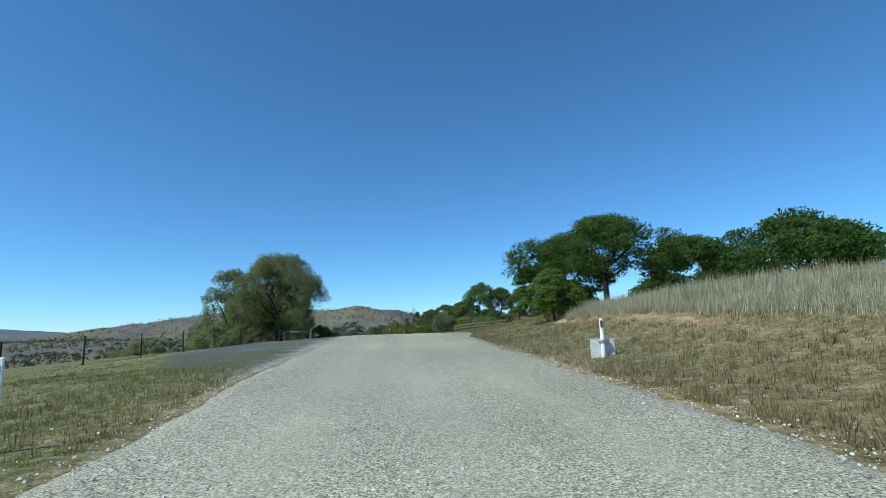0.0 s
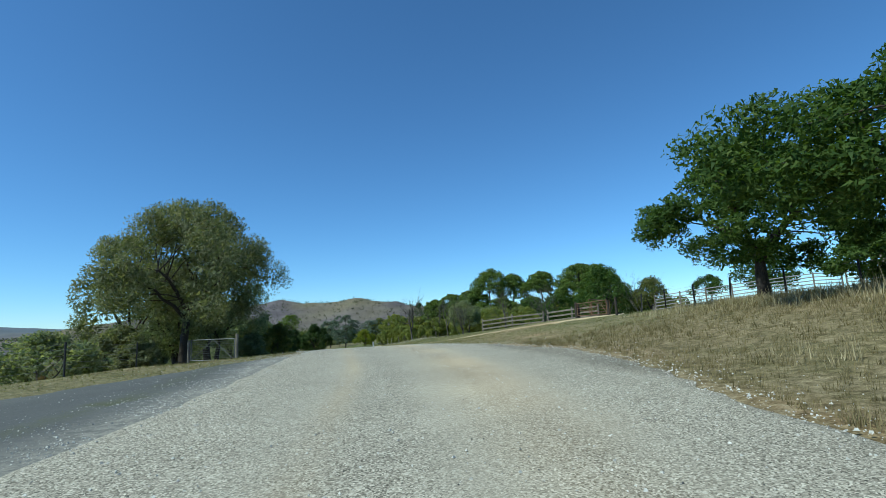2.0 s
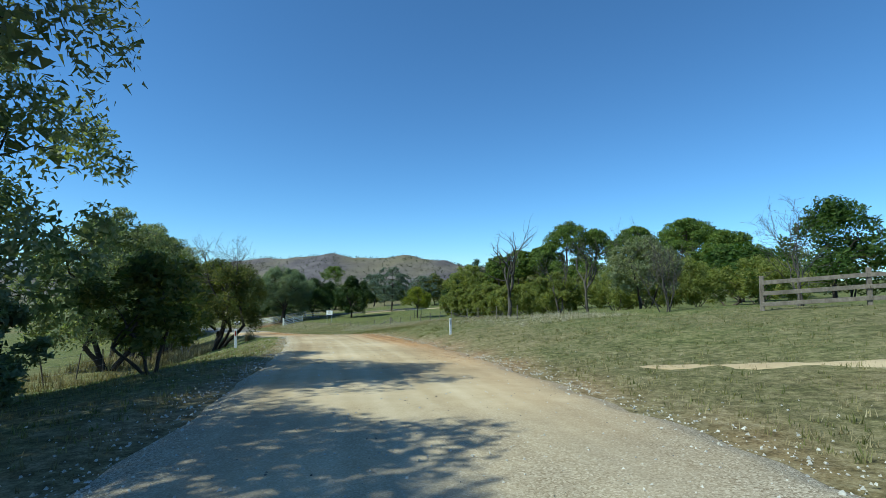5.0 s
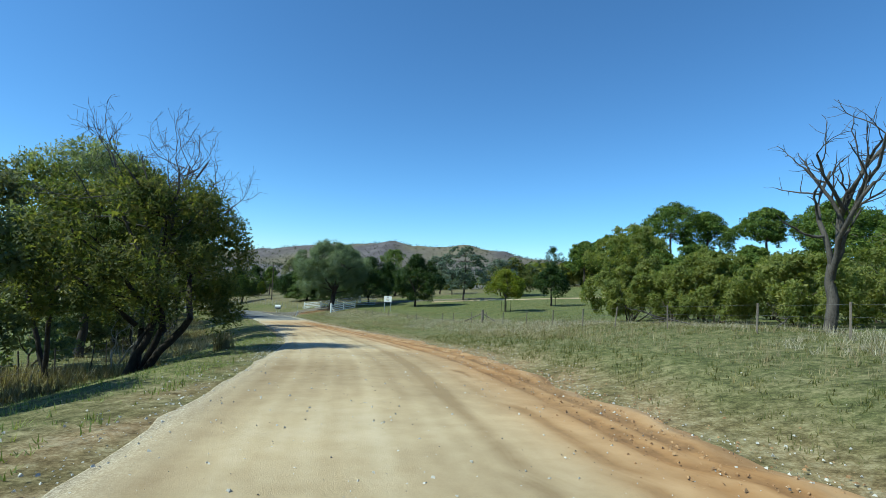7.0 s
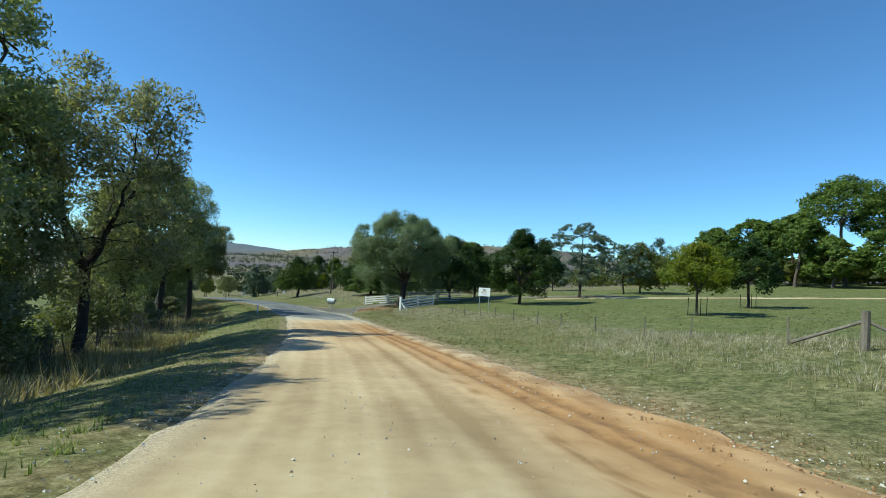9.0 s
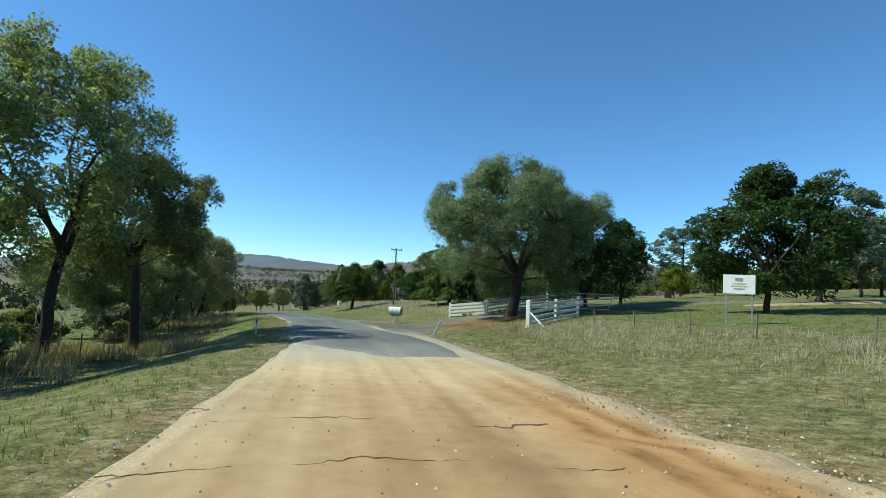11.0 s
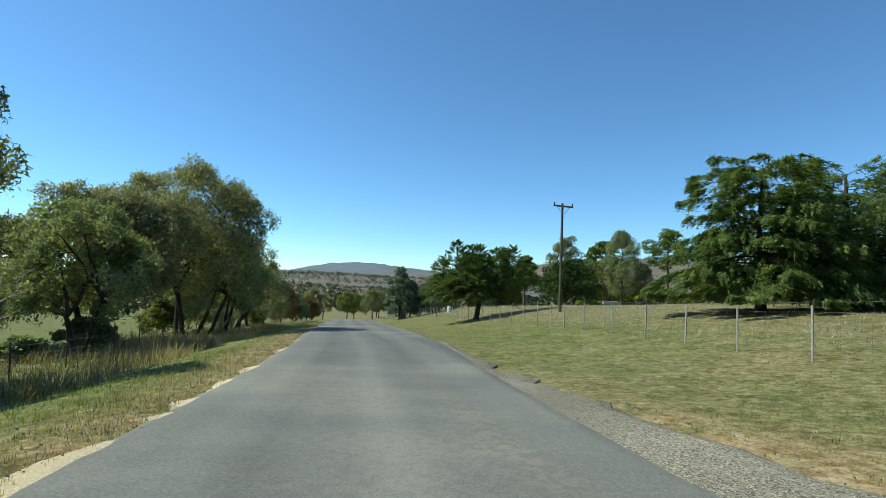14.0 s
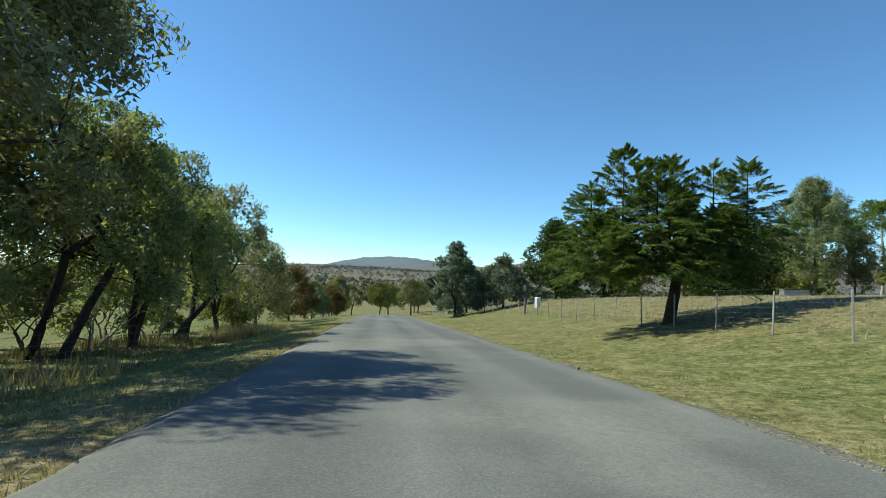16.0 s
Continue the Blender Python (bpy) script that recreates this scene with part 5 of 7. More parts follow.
for s, d, h, r, seed, foliage in ((212, -10.5, 9.6, 3.8, 56, BROWN_GUM), (222, -10.5, 7.6, 3.4, 57, BROWN_GUM), (233, -9.5, 6.0, 3.0, 58, RUSSET), (243, -8.5, 5.0, 2.6, 59, BRIGHT_GUM), (256, -7.5, 4.8, 2.8, 60, RUSSET), (270, -7.5, 7.6, 2.6, 61, BROWN_GUM)):
    tree("gum_tree", *p(s, d), "roadside tree with brownish leaves on the fence line", "tree", "gum", h, r, DARK_BARK, foliage, 12000, (0.22, 0.07), seed, group="gum trees on the fence line", foot=0.08)

for k, (s, d, h, r) in enumerate(((268, 6.0, 6.8, 3.0), (276, 0.5, 6.4, 2.8), (283, 9.0, 7.0, 3.2), (290, -5.0, 7.2, 3.2), (296, 4.0, 7.4, 3.4), (304, 12.0, 7.4, 3.4), (280, -9.0, 6.6, 2.8))):
    tree("valley_tree", *p(s, d), "brownish-green roadside tree in the dip beyond the crest", "tree", "gum", h, r, DARK_BARK, (GREY_GUM, SCRUB, BROWN_GUM)[k % 3], 7000, (0.24, 0.08), 660 + k, group="trees in the dip", foot=0.22)
rng = np.random.default_rng(77)
for k, s in enumerate((99, 107.5, 110, 115, 119.5, 125, 129, 132.5, 138, 141, 146, 151.5, 155, 159.5, 165.5, 170, 175.5, 180, 191, 197, 202, 208.5, 216)):
    h = rng.uniform(1.7, 3.6) * (0.5 if 158 < s < 186 else 1.0)
    tree("understory_shrub", *p(s, rng.uniform(-13.2, -10.6)), "scrubby shrub in long dead grass under the gums", "bush", "bush", h, h * rng.uniform(0.55, 0.8), BROWN_BARK, (DARK_GUM, GREY_GUM, SCRUB, BROWN_GUM)[k % 4], 4200, (0.19, 0.055), 600 + k, group="shrubs under the gums", stems=4, gaps=0.15)

for s, d, h, seed in ((196.0, -10.2, 3.4, 21), (202.0, -10.4, 3.8, 22), (170.5, -10.9, 4.2, 23), (97.2, -8.2, 3.0, 24), (146.0, -11.8, 3.6, 25)):
    dead_tree(*p(s, d), h, 1.5, seed, "pale crooked dead limbs under gum trees", bark=PALE_BARK, levels=3, stems=2, girth=0.06)
for s, d, h, seed in ((124.0, -10.4, 1.9, 31), (127.0, -9.9, 2.3, 32), (130.5, -10.2, 2.0, 33), (117.0, -9.9, 1.8, 34), (135.5, -9.9, 1.7, 35)):
    dead_tree(*p(s, d), h, 1.3, seed, "leafless grey twiggy shrub in long dead grass", levels=3, stems=5, girth=0.03)

# right of the sandy stretch
dead_tree(-7.6, 87.0, 6.6, 1.5, 66, "tall bare grey dead tree over green scrub", girth=0.2, stems=1)
dead_tree(-2.8, 83.9, 5.6, 1.0, 62, "bare grey dead tree over green scrub", girth=0.12, stems=1)
dead_tree(-0.6, 80.5, 5.2, 0.9, 63, "slender bare dead tree over green scrub", girth=0.07, stems=2)
dead_tree(-4.2, 86.2, 4.8, 1.1, 64, "leaning bare dead tree over green scrub", girth=0.1, stems=2)
rng = np.random.default_rng(5)
for k, (s, d) in enumerate(((96.4, 15.6), (95, 14.4), (92.5, 14.6), (90, 14.2), (87.4, 14.8), (84.4, 16.5), (81, 18.5), (78, 20), (95.5, 19), (92, 19.5), (88, 19.5), (84.5, 21.5), (80, 24), (75, 23))):
    tall = 1.7 if k == 0 else 1.0
    tree("scrub_tree", *p(s, d), "yellow-green scrub tree behind the fence", "bush", "gum", tall * rng.uniform(2.4, 3.2), rng.uniform(1.7, 2.3), BROWN_BARK, BUSH_LEAF, 18000 if k < 6 else 12000, (0.11, 0.032), 70 + k, group="scrub behind the fence", stems=5, gaps=0.2, foot=0.06, clumps=48, lobe=0.23, girth=0.045, even=1.8)
for s, d, turn, size, seed in ((91.5, 12.6, 0.3, 2.2, 81), (89.0, 12.3, 2.6, 2.4, 82), (86.0, 12.4, 0.5, 2.6, 83), (84.0, 12.2, 3.0, 2.2, 84)):
    fallen = np.random.default_rng(seed)
    t = thing("fallen_branch", *p(s, d), "grey fallen leafless branch lying along the fence", "dead branch", "fallen branches")
    lines = []
    bare_branch(fallen, (0, 0, 0.05), (math.cos(turn + facing(s)), math.sin(turn + facing(s)), 0.12), size, 0.05, 2, lines)
    wood("branch", [(pt * np.array([1, 1, 0.35]), rr * 0.7) for pt, rr in lines], GREY_BARK, t, 5)
tree("locust_tree", *p(75.5, 16.0), "dark green feathery tree at the end of the scrub", "tree", "gum", 3.7, 1.8, DARK_BARK, DARK_GUM, 20000, (0.11, 0.035), 90, stems=2, foot=0.2)

# the paddock with single trees
tree("shade_tree", -46.4, 143.6, "big spreading bright green gum tree beside a driveway", "tree", "dome", 10.1, 5.5, DARK_BARK, BRIGHT_GUM, 230000, (0.12, 0.023), 101, foot=0.3, girth=0.42, fork_at=2.5, lean=(0.1, 0.0), clumps=56, lobe=0.285, even=0.7, extra=[(-1.65, 1.3, 2.5), (-1.2, 1.9, 3.2), (-3.9, 0.4, 3.5), (-3.2, -2.2, 3.6), (2.4, 2.2, 2.7)])
tree("oak_tree", -42.6, 150.2, "dark dense tree behind a bright gum", "tree", "oak", 7.6, 3.7, DARK_BARK, OAK, 20000, (0.17, 0.06), 102, foot=0.1)
tree("oak_tree", -32.4, 140.7, "dark green rounded oak standing in a paddock", "tree", "oak", 7.3, 3.3, DARK_BARK, OAK, 34000, (0.18, 0.07), 103, girth=0.17, foot=0.14, group="paddock trees")
tree("oak_tree", -40.6, 154.3, "dark rounded tree standing in a paddock", "tree", "oak", 6.8, 2.6, DARK_BARK, OAK, 11000, (0.2, 0.08), 104, foot=0.25, group="paddock trees")
tree("young_tree", -18.8, 126.8, "small yellow-green tree with stakes round it", "tree", "oak", 4.7, 2.35, BROWN_BARK, LIME, 12000, (0.14, 0.05), 105, foot=0.3, girth=0.09, group="paddock trees")
tree("oak_tree", -13.6, 136.8, "small dark green rounded tree in a paddock", "tree", "oak", 5.6, 2.4, DARK_BARK, OAK, 9000, (0.18, 0.07), 106, foot=0.22, group="paddock trees")
tree("cedar_tree", -27.4, 154.4, "open grey-green cedar with flat tiers", "tree", "flat_cedar", 9.0, 3.9, DARK_BARK, BLUE_CEDAR, 20000, (0.26, 0.06), 107, gaps=0.2, group="paddock trees")
for x, y, h, r, seed in ((-19.7, 169.2, 7.2, 4.0, 142),):
    tree("paddock_tree", x, y, "low rounded dark green tree beyond the paddock", "tree", "oak", h, r, DARK_BARK, SCRUB, 12000, (0.26, 0.1), seed, foot=0.08, group="paddock trees")
tree("cedar_tree", -36.0, 178.0, "open flat-topped pale green cedar", "tree", "flat_cedar", 8.4, 3.6, DARK_BARK, BLUE_CEDAR, 16000, (0.24, 0.06), 141, foot=0.4, group="paddock trees")
tree("cedar_tree", -32.6, 174.0, "grey-green cedar with flat tiers on a dark trunk", "tree", "flat_cedar", 5.2, 2.3, DARK_BARK, BLUE_CEDAR, 12000, (0.24, 0.06), 143, foot=0.3, group="paddock trees")
tree("young_tree", -36.6, 166.0, "small yellow-green tree in a paddock", "tree", "oak", 3.2, 1.6, BROWN_BARK, LIME, 8000, (0.14, 0.05), 144, foot=0.2, group="paddock trees")
t = thing("dark_bin", -37.3, 171.3, "small black square bin in a paddock", "bin")
part("body", box(0.7, 0.6, 0.85, (0, 0, 0.4), 0.03), BLACK_STEEL, t)
part("lid", box(0.76, 0.66, 0.06, (0, 0, 0.86), 0.02), BLACK_STEEL, t)
tree("cedar_tree", -22.0, 166.0, "grey-green cedar in a far paddock", "tree", "flat_cedar", 7.0, 3.6, DARK_BARK, BLUE_CEDAR, 7000, (0.3, 0.08), 108, group="paddock trees")

# cedars, conifers and other trees beyond the driveway
cedar(-56.5, 167.3, "wide dark green cedar with drooping tiers and a thick dark trunk", 6.5, 5.2, [1.0, 0.98, 0.9, 0.85, 0.75, 0.35], 80000, (0.21, 0.055), 111, 0.38, count=84, foot=0.16, hang=0.34)
cedar(-51.0, 172.5, "wide spreading green cedar with low drooping boughs", 7.2, 6.2, [1.0, 1.0, 0.9, 0.8, 0.66, 0.3], 36000, (0.24, 0.055), 112, count=76, foot=0.12)
cedar(-45.5, 176.0, "green cedar with level boughs in a paddock", 6.8, 5.0, [1.0, 1.0, 0.85, 0.7, 0.5, 0.2], 22000, (0.28, 0.07), 113, 0.26, count=54)
cedar(-59.5, 162.6, "dark green flat-topped cedar with drooping boughs down to the grass", 6.6, 4.1, [1.0, 0.9, 0.72, 0.68, 0.66, 0.42], 84000, (0.2, 0.055), 109, 0.22, count=80, foot=0.1, hang=0.36)
many_topped_tree("cedar_tree", -80.4, 173.4, "bushy green cedar with several pointed tops behind a wire fence", "tree", [(-1.7, 0.0, 6.5, 2.2, 1.8), (-0.6, 0.5, 6.2, 2.0, 2.0), (0.2, 0.4, 6.3, 2.0, 2.0), (1.6, -0.1, 6.0, 1.9, 2.1), (3.1, 0.3, 6.3, 1.6, 3.0), (-2.8, 0.3, 5.2, 1.6, 1.7), (-1.0, -1.3, 5.2, 2.2, 1.7), (0.7, 1.5, 5.6, 2.2, 1.9), (2.3, 0.8, 4.6, 1.7, 2.4), (-2.9, -0.6, 3.7, 2.0, 1.4), (2.4, 0.9, 2.5, 1.7, 1.2)], DARK_BARK, CEDAR, 200000, (0.135, 0.034), 114, "cedars", lean=(0.26, 0.24), girth=0.24, across=(0.76, 0.65))
tree("conifer", -107.0, 194.0, "dense blue-grey conifer with hanging sprays", "tree", "oak", 7.8, 2.7, DARK_BARK, BLUE_CEDAR, 15000, (0.26, 0.07), 115, foot=0.03)
tree("conifer", -103.5, 197.5, "low blue-grey conifer among dark trees", "tree", "oak", 5.6, 3.0, DARK_BARK, BLUE_CEDAR, 9000, (0.26, 0.07), 116, foot=0.03)
for x, y, h, r, seed, foliage in ((-99.2, 200.5, 8.4, 3.5, 117, OAK), (-95.0, 203.0, 8.6, 3.6, 118, OAK), (-101.5, 205.0, 7.4, 3.4, 119, OAK), (-111.0, 201.0, 6.0, 2.6, 120, OAK), (-83.1, 198.4, 6.0, 3.9, 121, OAK)):
    tree("broad_tree", x, y, "dark green broad tree in a belt beyond the fence", "tree", "oak", h, r, DARK_BARK, foliage, 9000, (0.28, 0.1), seed, group="tree belt", foot=0.06)
tree("she_oak", -78.1, 205.1, "tall wispy grey-green she-oak in a dry paddock", "tree", "wispy", 10.0, 3.0, BROWN_BARK, DARK_GUM, 30000, (0.3, 0.03), 122, girth=0.14)
tree("she_oak", -75.6, 206.5, "lower wispy grey-green she-oak in a dry paddock", "tree", "wispy", 5.2, 2.0, BROWN_BARK, GREY_GUM, 9000, (0.34, 0.035), 123, girth=0.12)
for x, y, h, r, ft, bark, seed in ((-72.9, 268.0, 18.8, 5.2, 0.66, PALE_BARK, 124), (-79.9, 240.1, 15.0, 4.4, 0.48, BROWN_BARK, 126), (-88.6, 228.1, 12.0, 3.6, 0.45, BROWN_BARK, 127), (-99.5, 219.0, 9.6, 3.0, 0.4, BROWN_BARK, 128)):
    tree("stone_pine", x, y, "stone pine with an umbrella crown on a bare trunk", "tree", "pine", h, r, bark, NEEDLES, 20000, (0.3, 0.08), seed, foot=ft, girth=0.26, group="stone pines")
tree("grey_gum", -91.9, 219.7, "rounded blue-grey gum tree behind dark trees", "tree", "gum", 12.0, 3.6, BROWN_BARK, GREY_GUM, 14000, (0.26, 0.07), 129, foot=0.3, group="tree belt")
tree("she_oak", -75.3, 246.5, "wispy pale tree under a tall stone pine", "tree", "wispy", 9.6, 3.2, BROWN_BARK, GREY_GUM, 12000, (0.34, 0.05), 148, girth=0.14)
t = thing("water_trough", -79.4, 204.6, "low pale metal water trough under a she-oak", "trough", turn=0.6)
part("tank", box(2.0, 0.7, 0.42, (0, 0, 0.33), 0.04), GALVANISED, t)
part("rim", box(2.08, 0.78, 0.05, (0, 0, 0.56), 0.015), PALE_STEEL, t)
for q in (-0.8, 0.8):
    part("leg", box(0.12, 0.6, 0.3, (q, 0, 0.0), 0.01), PALE_STEEL, t)
tree("yellow_tree", -91.8, 200.9, "small yellow-green tree before a dark belt", "tree", "oak", 4.2, 1.5, BROWN_BARK, LIME, 3500, (0.18, 0.07), 125, foot=0.1, group="tree belt")
for k, (x, y, h, r) in enumerate(((-86.0, 208.0, 6.0, 3.4), (-82.0, 212.5, 6.6, 3.8), (-68.0, 216.5, 6.2, 3.8), (-62.0, 219.0, 6.6, 3.6), (-54.5, 221.0, 6.4, 4.0), (-46.0, 222.0, 6.8, 4.2), (-37.0, 222.5, 6.0, 3.8), (-28, 224, 6.6, 4.4), (-17.0, 226, 7.0, 4.4), (-6, 228, 6.4, 4.2))):
    tree("broad_tree", x, y, "green broad tree in a belt at the paddock's far side", "tree", "oak", h * 1.12, r * 1.25, DARK_BARK, (OAK, SCRUB, DARK_GUM)[k % 3], 7000, (0.32, 0.12), 130 + k, group="tree belt", foot=0.04)
for k, (x, y, h, r, ft) in enumerate(((-3.0, 208.0, 11.6, 5.2, 0.32), (3.0, 204.0, 13.2, 5.4, 0.36), (9.0, 200.0, 14.0, 5.6, 0.38), (13.5, 196.0, 9.0, 4.4, 0.15), (17.8, 204.0, 20.5, 8.4, 0.52), (56.0, 208.0, 20.0, 9.0, 0.55), (26.4, 206.0, 18.0, 7.0, 0.52), (20.5, 192.0, 10.0, 5.6, 0.2), (33.6, 190.0, 17.4, 6.8, 0.52), (45.2, 185.7, 18.2, 7.6, 0.5), (13.0, 214.0, 14.4, 5.6, 0.45), (0.5, 222.0, 11.0, 5.4, 0.3), (29.0, 186.0, 9.0, 5.0, 0.2), (40.0, 176.0, 12.0, 6.0, 0.4), (48.0, 170.0, 13.0, 6.6, 0.4))):
    tree("stone_pine", x, y, "tall stone pine with a rounded dark green umbrella crown", "tree", "pine", h, r, BROWN_BARK, NEEDLES, 26000, (0.42, 0.13), 150 + k, group="stone pines", foot=ft, girth=0.32)
tree("bunya_pine", -9.9, 252.0, "tall dark conifer with a rounded knob of a top", "tree", "oak", 14.5, 4.6, DARK_BARK, OAK, 9000, (0.3, 0.1), 165, foot=0.15)
for k, (x, y, h, r) in enumerate(((6.0, 106.0, 4.6, 3.4), (12.0, 112.0, 5.0, 3.6), (22.0, 108.0, 5.4, 3.6), (4.0, 116.0, 4.6, 3.2), (30.0, 118.0, 6.0, 4.0), (14.5, 99.0, 5.4, 3.4), (24.5, 100.0, 5.6, 3.4), (2.5, 92.0, 4.2, 2.8), (8.5, 90.0, 4.6, 3.0))):
    tree("scrub_tree", x, y, "dark green scrub tree in a thicket", "tree", "bush", h, r, BROWN_BARK, (SCRUB, DARK_GUM, LOCUST)[k % 3], 5000, (0.26, 0.1), 170 + k, group="scrub thicket", stems=3)


# ---- trees and woods far off, too many to count ----
def sheet_height(x, y):
    """Height of the ground's sheet as it is meshed."""
    i, j = np.clip(np.searchsorted(GRID_X, x) - 1, 0, len(GRID_X) - 2), np.clip(np.searchsorted(GRID_Y, y) - 1, 0, len(GRID_Y) - 2)
    u, v = (x - GRID_X[i]) / (GRID_X[i + 1] - GRID_X[i]), (y - GRID_Y[j]) / (GRID_Y[j + 1] - GRID_Y[j])
    z = [ground(GRID_X[i + a], GRID_Y[j + b]) for a, b in ((0, 0), (1, 0), (0, 1), (1, 1))]
    return z[0] * (1 - u) * (1 - v) + z[1] * u * (1 - v) + z[2] * (1 - u) * v + z[3] * u * v


def far_woods(name, label, count, sector, reach, size, quads, foliage, seed, clump=0.0):
    rng = np.random.default_rng(seed)
    a = np.radians(rng.uniform(*sector, count))
    r = np.sqrt(rng.uniform(reach[0] ** 2, reach[1] ** 2, count))
    x, y = -30 - np.sin(a) * r, 90 + np.cos(a) * r
    keep = waves(x * clump + 1, y * clump) > -0.05 if clump else np.ones(count, bool)
    x, y = x[keep], y[keep]
    s, d = along(x, y)
    ok = (np.abs(d) > 16) | (s > 470)
    x, y = x[ok], y[ok]
    z = sheet_height(x, y)
    h = rng.uniform(*size, len(x))
    n = len(x)
    q = rng.normal(size=(n, quads, 3))
    q /= np.linalg.norm(q, axis=2)[:, :, None]
    q *= rng.uniform(0.5, 1.0, (n, quads, 1)) ** 0.6
    at = np.stack([x, y, z + h * 0.56], 1)[:, None] + q * np.stack([h * 0.55, h * 0.55, h * 0.44], 1)[:, None]
    leafs = blades(rng, at.reshape(-1, 3), 1.0, 0.8, 0.2, 4).reshape(n, quads, 4, 3)
    mid = leafs.mean(axis=2, keepdims=True)
    leafs = mid + (leafs - mid) * (h * 0.34)[:, None, None, None]
    trunk = np.stack([np.stack([x - h * 0.03, y, z - 0.3], 1), np.stack([x + h * 0.03, y, z - 0.3], 1), np.stack([x + h * 0.02, y, z + h * 0.5], 1), np.stack([x - h * 0.02, y, z + h * 0.5], 1)], 1)
    allq = np.concatenate([leafs.reshape(-1, 3), trunk.reshape(-1, 3)])
    tagged(part(name, fast_mesh(name, allq, 4), foliage), label, "trees", kind="stuff")


far_woods("valley_trees", "scattered dark trees over the valley's paddocks", 900, (-12, 100), (190, 520), (4, 8.5), 42, FAR_LEAF, 201, 0.22)
far_woods("far_trees", "scattered trees on distant slopes", 2600, (-12, 100), (500, 1500), (5, 10), 20, FAR_LEAF, 202, 0.06)
far_woods("hill_trees", "small dark trees dotted over far hills", 4000, (-14, 62), (1700, 3300), (8, 17), 8, FAR_LEAF, 203)


far_woods("background_wood", "close green trees under the stone pines", 190, (-45, -4), (126, 178), (4.5, 7.5), 60, SCRUB, 204)
far_woods("background_scrub", "low green scrub at the paddock's far side", 60, (-4, 24), (134, 180), (2.6, 4.4), 50, SCRUB, 205)


# ---- fences, posts, gates ----
def wire_line(pts, r=0.006, sag=0.0):
    v, f = tubes([(np.array(pts, float), np.full(len(pts), r))], 4)
    return mesh("wire", v, f, True)


def fence(name, label, pts, post, heights, wire=WIRE, group="", r=0.006, lean=0.0, seed=1):
    """Posts at given places, each on the land, with wires strung between."""
    rng = np.random.default_rng(seed)
    f = thing(name, *pts[0], label, "fence", group, z=0.0)
    f.matrix_basis = Matrix.Identity(4)
    me, material = post
    tops = []
    for x, y in pts:
        z = ground_at(x, y)
        part("post", me, material, f, place=Matrix.LocRotScale((x, y, z - 0.1), Euler((rng.normal(0, lean), rng.normal(0, lean), rng.uniform(0, 3))), None))
        tops.append((x, y, z))
    for h in heights:
        line = []
        for a, b in zip(tops, tops[1:]):
            line += [(a[0], a[1], a[2] + h), ((a[0] + b[0]) / 2, (a[1] + b[1]) / 2, (a[2] + b[2]) / 2 + h - 0.015)]
        line.append((tops[-1][0], tops[-1][1], tops[-1][2] + h))
        part("wire", wire_line(line, r), wire, f)
    return f


def post_mesh(bm):
    me = bpy.data.meshes.new("post")
    bm.to_mesh(me)
    bm.free()
    return me


STEEL_POST = (post_mesh(box(0.07, 0.06, 1.55, (0, 0, 0.72), 0.008)), BLACK_STEEL)
SHORT_POST = (post_mesh(box(0.065, 0.06, 1.3, (0, 0, 0.5), 0.008)), BLACK_STEEL)
PALE_POST = (post_mesh(box(0.042, 0.04, 1.3, (0, 0, 0.6), 0.006)), PALE_STEEL)
LOW_POST = (post_mesh(box(0.042, 0.04, 0.95, (0, 0, 0.33), 0.006)), WEATHERED)
THIN_POST = (post_mesh(box(0.04, 0.035, 1.2, (0, 0, 0.55), 0.005)), BROWN_BARK)


def run(a, b, step):
    a, b = np.array(a, float), np.array(b, float)
    n = max(1, round(np.linalg.norm(b - a) / step))
    return [tuple(a + (b - a) * k / n) for k in range(n + 1)]


def beside(s0, s1, step, d0, d1, jitter=0.0, seed=2):
    rng = np.random.default_rng(seed)
    s = np.arange(s0, s1, step)
    return [p(a + rng.uniform(-jitter, jitter), d0 + (d1 - d0) * (a - s0) / (s1 - s0)) for a in s]


fence("wire_fence", "wire fence on black steel posts at the edge of the valley", run((-21.5, 1), (-19.6, 46.5), 4.4), STEEL_POST, (0.35, 0.6, 0.85, 1.1, 1.28), lean=0.02)
fence("wire_fence", "wire fence on black steel posts along the top of the bank", run((6.7, 49.4), (7.6, 42.4), 2.3) + run((8.6, 40.4), (13.4, 32), 2.4) + run((14.6, 29.6), (22, 14), 2.7), SHORT_POST, (0.35, 0.65, 0.95), r=0.003, lean=0.02, seed=3)
fence("wire_fence", "wire fence on pale steel posts along the paddock", beside(76, 104, 2.75, 8.9, 10.7, 0.4) + beside(106.5, 141, 2.75, 10.9, 11.2, 0.4, 8), LOW_POST, (0.2, 0.42, 0.66), lean=0.04, seed=4, r=0.0028)
fence("wire_fence", "old sagging wire fence on thin timber posts under the gums", beside(74, 210, 3.1, -9.6, -9.4, 0.8, 6), THIN_POST, (0.35, 0.65, 0.95), lean=0.10, seed=5)


def netting_line(s):
    return float(np.interp(s, [155.8, 160, 170, 181, 190, 260], [8.9, 9.0, 9.8, 10.5, 10.3, 10.6]))


